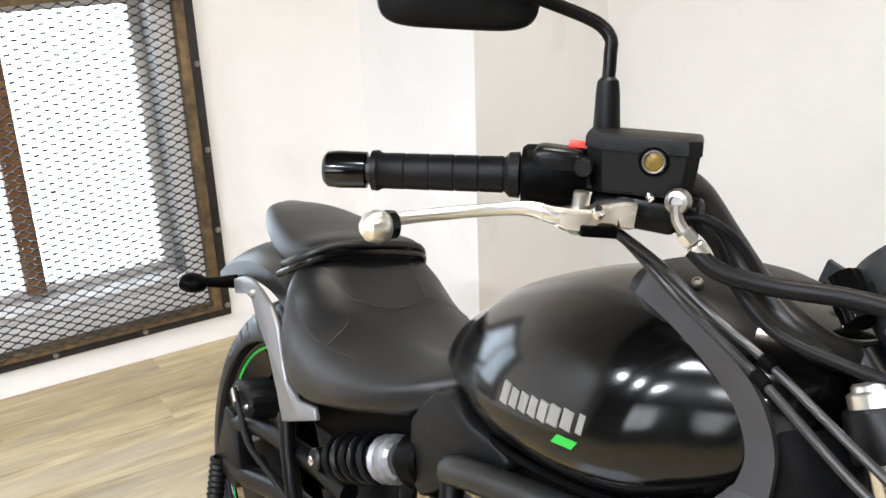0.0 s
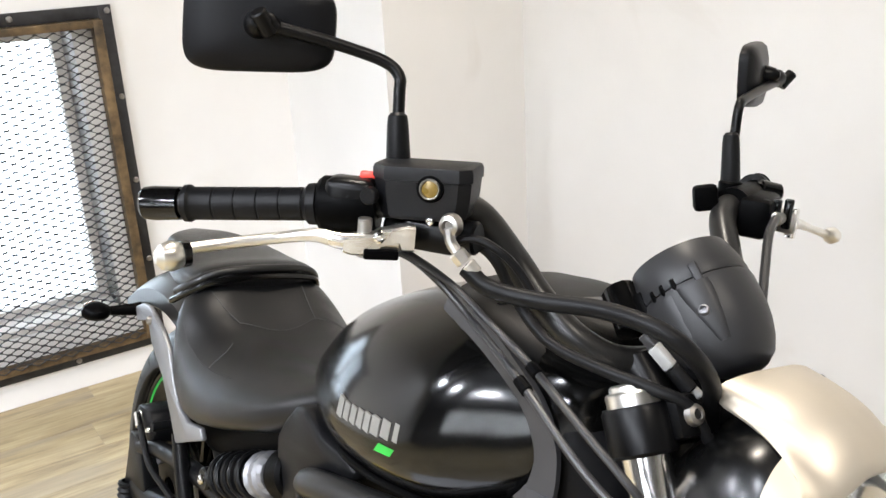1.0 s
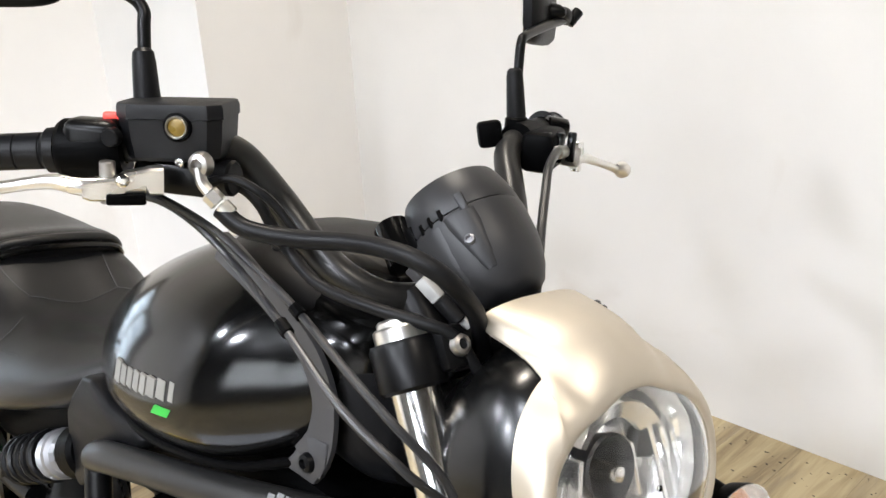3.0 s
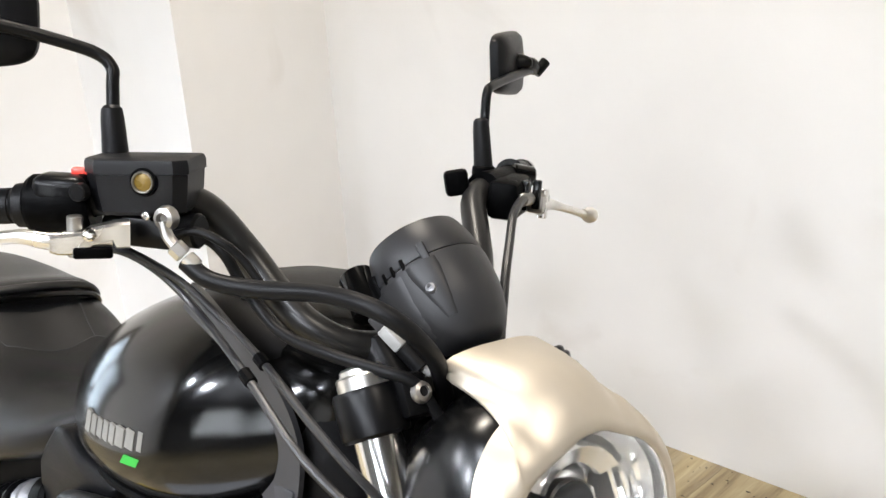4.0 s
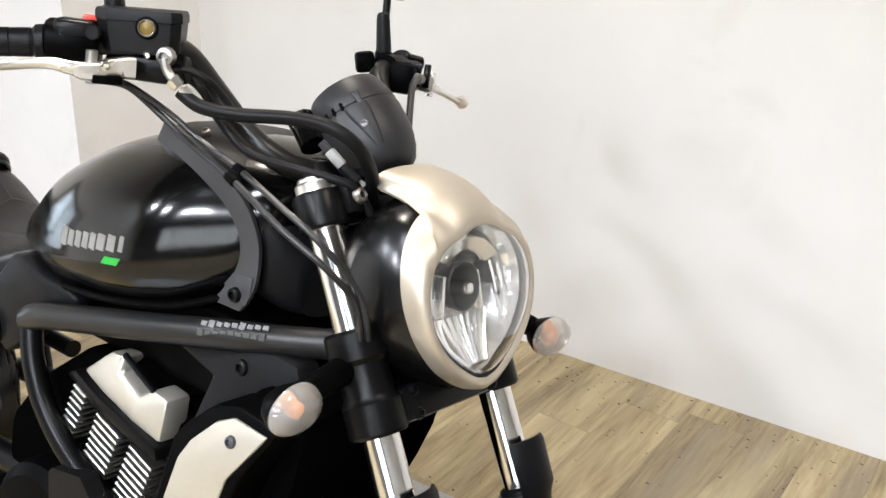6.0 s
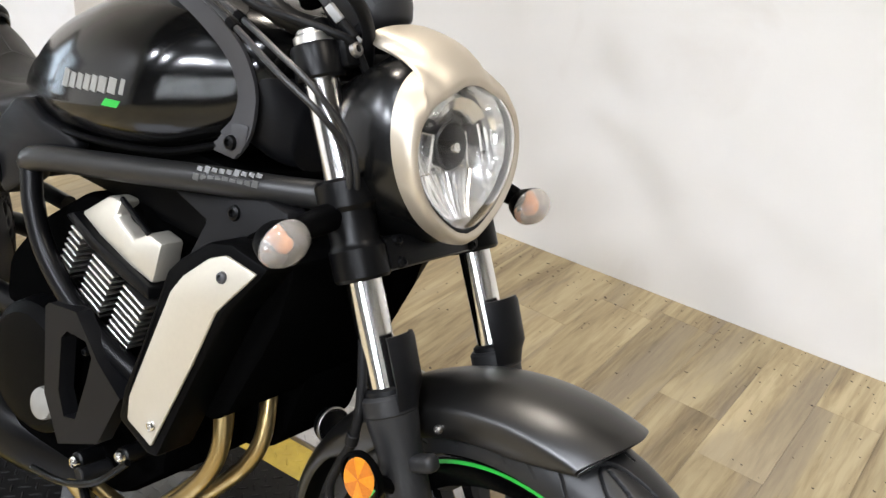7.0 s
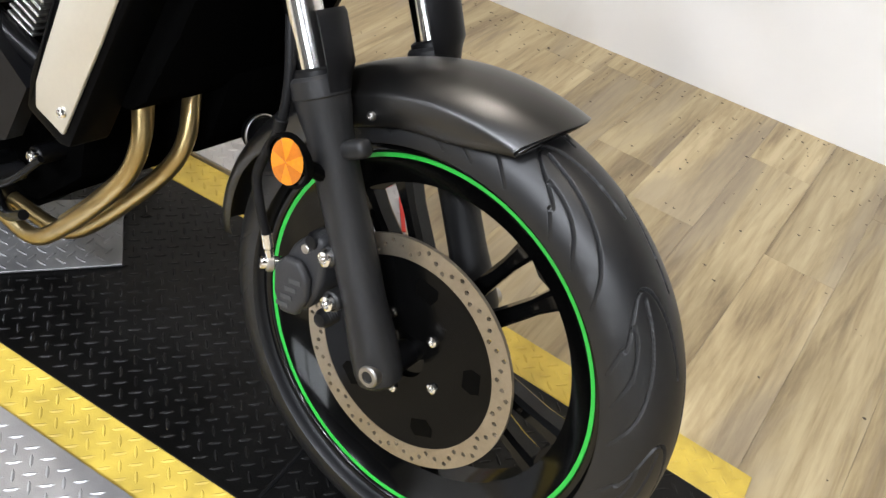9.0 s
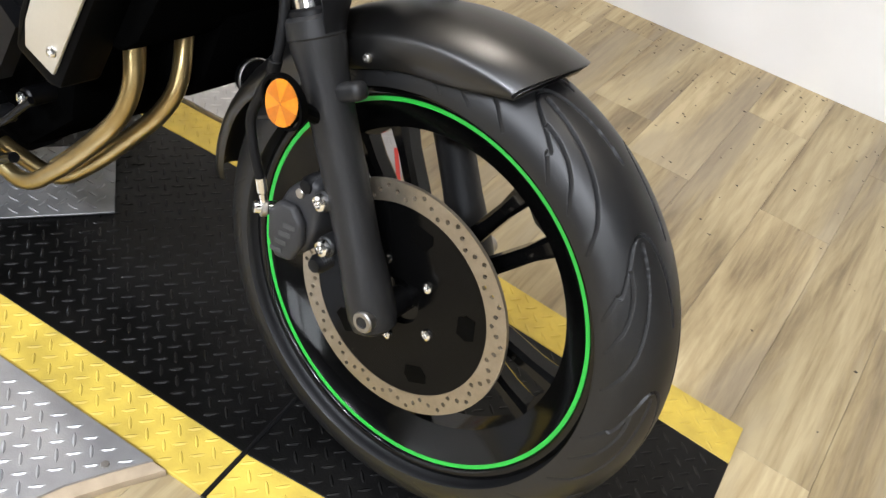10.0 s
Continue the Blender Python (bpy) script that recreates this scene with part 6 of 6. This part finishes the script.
rcal = bpart("rear_caliper", prism(B(), [(-1.505, 0.440), (-1.480, 0.476), (-1.420, 0.486), (-1.385, 0.462), (-1.400, 0.430), (-1.470, 0.416)], -0.135, -0.070, 0.007), GREYPL, "dark grey rear brake caliper")
bolt(rcal, (-1.462, -0.136, 0.462), (0, -1, 0), 0.009, CHROME, "banjo_bolt")
bolt(rcal, (-1.415, -0.136, 0.452), (0, -1, 0), 0.007, CHROME)
sub("caliper_bracket", prism(B(), [(-1.500, 0.420), (-1.488, 0.446), (-1.440, 0.432), (-1.400, 0.396), (-1.430, 0.372), (-1.478, 0.384)], -0.112, -0.098, 0.004), STRUT, rcal, "grey caliper bracket")
sub("hose_fitting", rod(B(), (-1.462, -0.142, 0.466), (-1.432, -0.147, 0.454), 0.0062, 12), CHROME, rcal, "bright hose fitting")
sub("slide_pin", rod(B(), (-1.395, -0.09, 0.468), (-1.395, -0.138, 0.468), 0.009, 14), RUBBER, rcal)
bpart("rear_brake_hose", sweep(B(), [(-1.462, -0.142, 0.466), (-1.42, -0.146, 0.448), (-1.39, -0.145, 0.415), (-1.36, -0.143, 0.40), (-1.28, -0.138, 0.39), (-1.2, -0.13, 0.37)], 0.006, 10), RUBBER, "black rear brake hose")
prof = [(0, 0.010), (0.002, 0.016)]
for k in range(11):
    prof += [(0.006 + 0.0115 * k, 0.017), (0.0115 + 0.0115 * k, 0.0135)]
prof += [(0.135, 0.012), (0.136, 0)]
bpart("bellows_boot", rev(B(), (-1.500, -0.140, 0.312), (0.05, -0.02, -1), prof, 18), RUBBER, "black ribbed rubber boot")

# shock absorber on the right
a, b = Vector((-1.150, -0.120, 0.492)), Vector((-0.915, -0.120, 0.614))
u = (b - a).normalized()
shock = bpart("rear_shock", rod(B(), a, b, 0.017, 18), SATIN, "laid-down rear shock absorber with black coil spring")
pts = []
s1, s2 = u.orthogonal().normalized(), u.cross(u.orthogonal().normalized())
for k in range(5 * 16 + 1):
    t = k / (5 * 16)
    w = 2 * math.pi * 5 * t
    pts.append(a + u * (0.048 + 0.128 * t) + (s1 * math.cos(w) + s2 * math.sin(w)) * 0.031)
sub("coil_spring", sweep(B(), pts, 0.0058, 8, 1, smooth=False), SATIN, shock, "black coil spring")
col = B()
prof = [(0.178, 0.016), (0.178, 0.032), (0.184, 0.034), (0.188, 0.029), (0.198, 0.030), (0.203, 0.034), (0.210, 0.033), (0.213, 0.028), (0.220, 0.024), (0.220, 0)]
sub("preload_collar", rev(col, a, u, prof, 14), COLLAR, shock, "bright stepped preload collar", 20)
sub("lower_eye", rod(B(), a + Vector((0, -0.022, 0)), a + Vector((0, 0.022, 0)), 0.018, 18), SATIN, shock)
bolt(shock, a + Vector((0.0, -0.023, 0)), (0, -1, 0), 0.009, CHROME)
sub("upper_mount", rod(B(), b - u * 0.014, b + u * 0.030, 0.036, 22), PLASTIC, shock)

# side covers
for s in (-1, 1):
    out = [(-0.922, 0.672), (-0.905, 0.700), (-0.872, 0.736), (-0.845, 0.742), (-0.800, 0.728), (-0.750, 0.722), (-0.728, 0.712), (-0.738, 0.692), (-0.775, 0.690), (-0.806, 0.668), (-0.830, 0.625), (-0.872, 0.590), (-0.905, 0.604)]
    sc = bpart("side_cover", prism(B(), out, s * 0.118, lambda x, z: s * (0.152 - 0.5 * abs(x + 0.83) * 0.18), 0.008, 3), GREYPL, "dark grey plastic side cover", 40)
    # frame tubes
    ft = bpart("frame_tube", sweep(B(), [(-0.830, s * 0.128, 0.640), (-0.806, s * 0.156, 0.664), (-0.765, s * 0.162, 0.682), (-0.68, s * 0.153, 0.702), (-0.59, s * 0.143, 0.722), (-0.50, s * 0.128, 0.742), (-0.42, s * 0.105, 0.756), (-0.345, s * 0.075, 0.770), (-0.30, s * 0.05, 0.78)], 0.0180, 18), BAR, "satin black frame tube")
    bpart("down_tube", sweep(B(), [(-0.800, s * 0.158, 0.655), (-0.780, s * 0.164, 0.612), (-0.745, s * 0.166, 0.562), (-0.690, s * 0.166, 0.520), (-0.615, s * 0.164, 0.485), (-0.545, s * 0.158, 0.462), (-0.50, s * 0.14, 0.44)], 0.0150, 16), SATIN, "satin black engine cradle tube")
    if s < 0:
        bm = B()
        for k in range(9):
            x = -0.498 + 0.0095 * k
            z = 0.7448 + 0.0019 * k
            for row in (0, 1):
                h = 0.006 if (k * 3 + row) % 4 else 0.009
                y = -0.128 + (x + 0.5) * 0.28
                cbox(bm, (x, y - 0.0178 + 0.005 * row, z + 0.002 + 0.010 * row), (0.0078, 0.0016, h), Matrix.Rotation(radians(16), 4, "Z") @ Matrix.Rotation(radians(-30 * row), 4, "X"), 0.0003, 1)
        sub("frame_label", bm, LABEL, ft, "small printed label bars on the frame")
    # radiator shrouds and their champagne panels
    wing = [(-0.572, 0.706), (-0.480, 0.730), (-0.400, 0.748), (-0.365, 0.746), (-0.345, 0.706), (-0.395, 0.690), (-0.440, 0.648), (-0.486, 0.640), (-0.490, 0.690)]
    sh = bpart("radiator_shroud", prism(B(), wing, s * 0.085, lambda x, z: s * (0.118 + 0.55 * max(0, 0.705 - z) + 0.05 * max(0, x + 0.5)), 0.006, 2), GREYPL, "dark grey plastic radiator shroud", 35)
    bolt(sh, (-0.446, s * 0.1225, 0.716), (0, s, 0.1), 0.0105, SATIN)
    fin = lambda x, z: 0.205 - 0.16 * max(0, z - 0.63)
    arm = [(-0.462, 0.648), (-0.448, 0.668), (-0.412, 0.702), (-0.378, 0.712), (-0.318, 0.706), (-0.326, 0.688), (-0.356, 0.636), (-0.380, 0.560), (-0.428, 0.408), (-0.445, 0.404), (-0.505, 0.425), (-0.503, 0.470), (-0.486, 0.530)]
    sub("shroud_arm", prism(B(), arm, lambda x, z: s * (fin(x, z) - 0.060), lambda x, z: s * fin(x, z), 0.006, 2), PLASTIC, sh, "", 35)
    pan = [(-0.4421, 0.6311), (-0.4298, 0.6553), (-0.3995, 0.6882), (-0.3769, 0.7004), (-0.3278, 0.6966), (-0.3372, 0.6814), (-0.3676, 0.6357), (-0.3896, 0.5573), (-0.4342, 0.4237), (-0.4819, 0.4380), (-0.4845, 0.4691), (-0.4718, 0.5186)]
    sub("shroud_panel", prism(B(), pan, lambda x, z: s * (fin(x, z) + 0.0005), lambda x, z: s * (fin(x, z) + 0.006), 0.0025, 2), PANEL, sh, "champagne metallic shroud panel", 35)
    for x, z in ((-0.437, 0.452), (-0.372, 0.676)):
        bolt(sh, (x, s * (fin(x, z) + 0.006), z), (0, s, 0.1), 0.0075, CHROME if z < 0.5 else GREYTRIM, "panel_screw")
    # cradle plate with its opening
    ring = [(-0.690, 0.499), (-0.683, 0.507), (-0.627, 0.518), (-0.572, 0.4695), (-0.521, 0.440), (-0.552, 0.356), (-0.631, 0.314), (-0.672, 0.374)]
    hole = [(-0.650, 0.470), (-0.640, 0.484), (-0.600, 0.487), (-0.585, 0.470), (-0.588, 0.440), (-0.602, 0.368), (-0.626, 0.360), (-0.643, 0.392)]
    cp = bpart("cradle_plate", prism(B(), ring, s * 0.168, s * 0.192, 0.004, 2, hole), GREYPL, "dark grey engine cradle plate with a triangular opening")
    bolt(cp, (-0.628, s * 0.168, 0.452), (0, s, 0), 0.006, SATIN)

# radiator and engine
rad = bpart("radiator", prism(B(), [(-0.316, 0.706), (-0.320, 0.668), (-0.3245, 0.624), (-0.340, 0.574), (-0.360, 0.522), (-0.375, 0.480), (-0.400, 0.456), (-0.470, 0.455), (-0.440, 0.640), (-0.395, 0.716)], -0.150, 0.130, 0.008), DEADBLACK, "black radiator in a plastic surround")
sub("lower_tank", prism(B(), [(-0.368, 0.500), (-0.385, 0.400), (-0.405, 0.365), (-0.445, 0.345), (-0.500, 0.335), (-0.470, 0.468), (-0.40, 0.462)], -0.015, 0.130, 0.008), DEADBLACK, rad)
horn = bpart("horn", rev(B(), (-0.362, 0.060, 0.398), (0.8, -0.25, 0.25), [(-0.02, 0.014), (-0.012, 0.025), (0.0, 0.028), (0.004, 0.027), (0.004, 0.024), (0.001, 0.022), (0.002, 0.010), (0.004, 0)], 28), SATIN, "round black horn with a thin bright rim")
sub("horn_rim", rev(B(), (-0.362, 0.060, 0.398), (0.8, -0.25, 0.25), [(0.0005, 0.0282), (0.0035, 0.0278), (0.0045, 0.0262), (0.003, 0.0255)], 28), STEEL, horn)
eng = bpart("engine", prism(B(), [(-0.90, 0.30), (-0.90, 0.48), (-0.84, 0.56), (-0.74, 0.64), (-0.62, 0.66), (-0.54, 0.60), (-0.50, 0.46), (-0.50, 0.30), (-0.58, 0.22), (-0.84, 0.20)], -0.118, 0.118, 0.02, 2), DEADBLACK, "black parallel twin engine with finned cylinder")
head = [(-0.7083, 0.6221), (-0.6672, 0.6607), (-0.6477, 0.6621), (-0.6403, 0.6593), (-0.6405, 0.6413), (-0.5958, 0.6267), (-0.5766, 0.6418), (-0.5475, 0.6375), (-0.5491, 0.5799), (-0.6023, 0.5886), (-0.6634, 0.6050)]
sub("head_cover", prism(B(), head, -0.098, lambda x, z: -0.142 + 0.25 * max(0, z - 0.62), 0.006, 2), PANEL, eng, "champagne cylinder head cover", 30)
sub("head_gasket", prism(B(), [(-0.728, 0.612), (-0.712, 0.622), (-0.660, 0.603), (-0.546, 0.578), (-0.542, 0.562), (-0.600, 0.571), (-0.672, 0.588)], -0.06, -0.150, 0.003), SATIN, eng)
for x0, x1, z0 in ((-0.712, -0.684, 0.598), (-0.662, -0.612, 0.573), (-0.594, -0.546, 0.556)):
    for k in range(8):
        z = z0 - 0.0098 * k
        o = 0.0030 * k
        sub("cooling_fin", cbox(B(), ((x0 + x1) / 2 - o, -0.134, z), (x1 - x0, 0.036, 0.0042), Matrix.Rotation(radians(18), 4, "Y"), 0.0015, 1), ALU, eng, "bright-edged cooling fin")
sub("head_rod", rod(B(), (-0.636, -0.135, 0.668), (-0.575, -0.135, 0.640), 0.004, 8), SATIN, eng)
for x, z in ((-0.540, 0.330), (-0.630, 0.272)):
    bolt(eng, (x, -0.160, z), (0, -1, 0.2), 0.0095, CHROME, "engine_bolt", "bright engine bolt")
    sub("bolt_boss", rod(B(), (x, -0.115, z), (x, -0.158, z), 0.013, 14), SATIN, eng)
sub("clutch_cover", rev(B(), (-0.76, -0.115, 0.36), (0, -1, 0), [(0, 0.105), (0.035, 0.10), (0.048, 0.085), (0.052, 0.05), (0.050, 0)], 36), PLASTIC, eng, "black round clutch cover")
bpart("pedal_linkage", sweep(B(), [(-0.70, -0.178, 0.230), (-0.62, -0.186, 0.255), (-0.55, -0.188, 0.295), (-0.50, -0.182, 0.352)], 0.005, 10), SATIN, "thin black brake pedal cable")
peg = bpart("foot_peg", rod(B(), (-0.58, -0.14, 0.285), (-0.588, -0.185, 0.281), 0.013, 14), RUBBER, "black foot peg")
sub("brake_pedal", sweep(B(), [(-0.62, -0.16, 0.265), (-0.55, -0.19, 0.25), (-0.49, -0.21, 0.285)], 0.007, 10), SATIN, peg)

# exhaust headers
for pts in ([(-0.440, -0.100, 0.520), (-0.418, -0.112, 0.455), (-0.406, -0.118, 0.405), (-0.416, -0.124, 0.355), (-0.456, -0.130, 0.292), (-0.512, -0.130, 0.226), (-0.568, -0.120, 0.176), (-0.640, -0.10, 0.152), (-0.78, -0.07, 0.150)],
            [(-0.440, 0.0, 0.510), (-0.410, -0.035, 0.455), (-0.393, -0.052, 0.405), (-0.402, -0.062, 0.360), (-0.440, -0.070, 0.302), (-0.505, -0.075, 0.222), (-0.565, -0.075, 0.172), (-0.66, -0.06, 0.150), (-0.80, -0.05, 0.150)]):
    h = bpart("exhaust_header", sweep(B(), pts, 0.0122, 20), EXH, "bronze-tinted exhaust header pipe")
bm = sweep(B(), [(-0.430, -0.092, 0.455), (-0.420, -0.098, 0.400), (-0.432, -0.104, 0.350), (-0.475, -0.110, 0.285), (-0.53, -0.110, 0.220)], 0.0098, 16)
sub("header_seam", bm, EXH, h, "second skin of the header pipe")
bpart("silencer", long_shell(B(), [(-0.70, 0.08, 0.22, 0.12), (-0.85, 0.13, 0.24, 0.11), (-1.05, 0.13, 0.24, 0.11), (-1.20, 0.08, 0.22, 0.13)], 4, zw=0.5, top=3, low=3), SATIN, "black underslung silencer box")
st = bpart("side_stand", sweep(B(), [(-0.80, 0.14, 0.22), (-0.78, 0.22, 0.13), (-0.765, 0.30, 0.085)], 0.012, 12), SATIN, "black side stand, folded out")

# a pale cap on the clutch side
bpart("clutch_cap", rev(B(), (-0.680, -0.185, 0.351), (0, -1, 0.15), [(-0.03, 0.020), (0.0, 0.024), (0.006, 0.022), (0.009, 0.014), (0.010, 0)], 24), BADGE, "pale round engine cover cap")

# ---------------------------------------------------------------- floor planks, last
PL = pose(0, 0, 0, 0, 0, 94 - 90)
bm = B()
cbox(bm, (0, 0, -0.0019), (0.1496, 0.9197, 0.0046), None, 0.0004, 1)
base = finish("plank", bm, PLANK)
first = True
rnd = random.Random(5)
for i in range(-20, 16):
    off = rnd.random() * 0.92
    for j in range(-4, 4):
        x, y = i * 0.15 + 0.02, j * 0.92 + off - 0.2
        w = PL @ Vector((x, y, 0))
        if not (-2.95 < w.x < 2.1 and -2.2 < w.y < 2.15 + 0.128 * w.x):
            continue
        ob = base if first else new("plank", base.data)
        first = False
        ob.parent = floor
        ob.matrix_basis = PL @ pose(x, y, 0)
# crumbs along the foot of the wall
verts, faces = [], []
for k in range(800):
    s = rnd.uniform(-2.2, 2.4)
    d = abs(rnd.gauss(0, 0.10)) + 0.006 if k % 3 == 0 else abs(rnd.gauss(0, 0.45)) + 0.01
    p = WB @ Vector((s, -d, 0.0006))
    r = rnd.uniform(0.0009, 0.0042)
    n = len(verts)
    for q in range(5):
        a = 2 * math.pi * q / 5 + rnd.random()
        verts.append((p.x + r * math.cos(a) * rnd.uniform(0.5, 1.6), p.y + r * math.sin(a) * rnd.uniform(0.4, 1), p.z))
    verts.append((p.x, p.y, p.z + 0.0012))
    faces += [(n + q, n + (q + 1) % 5, n + 5) for q in range(5)]
me = bpy.data.meshes.new("floor_debris")
me.from_pydata(verts, [], faces)
me.materials.append(mat("dark_crumbs", (0.05, 0.04, 0.03), 0.8))
tagged(new("floor_debris", me), "dark crumbs and chips scattered along the wall", "debris", kind="stuff")
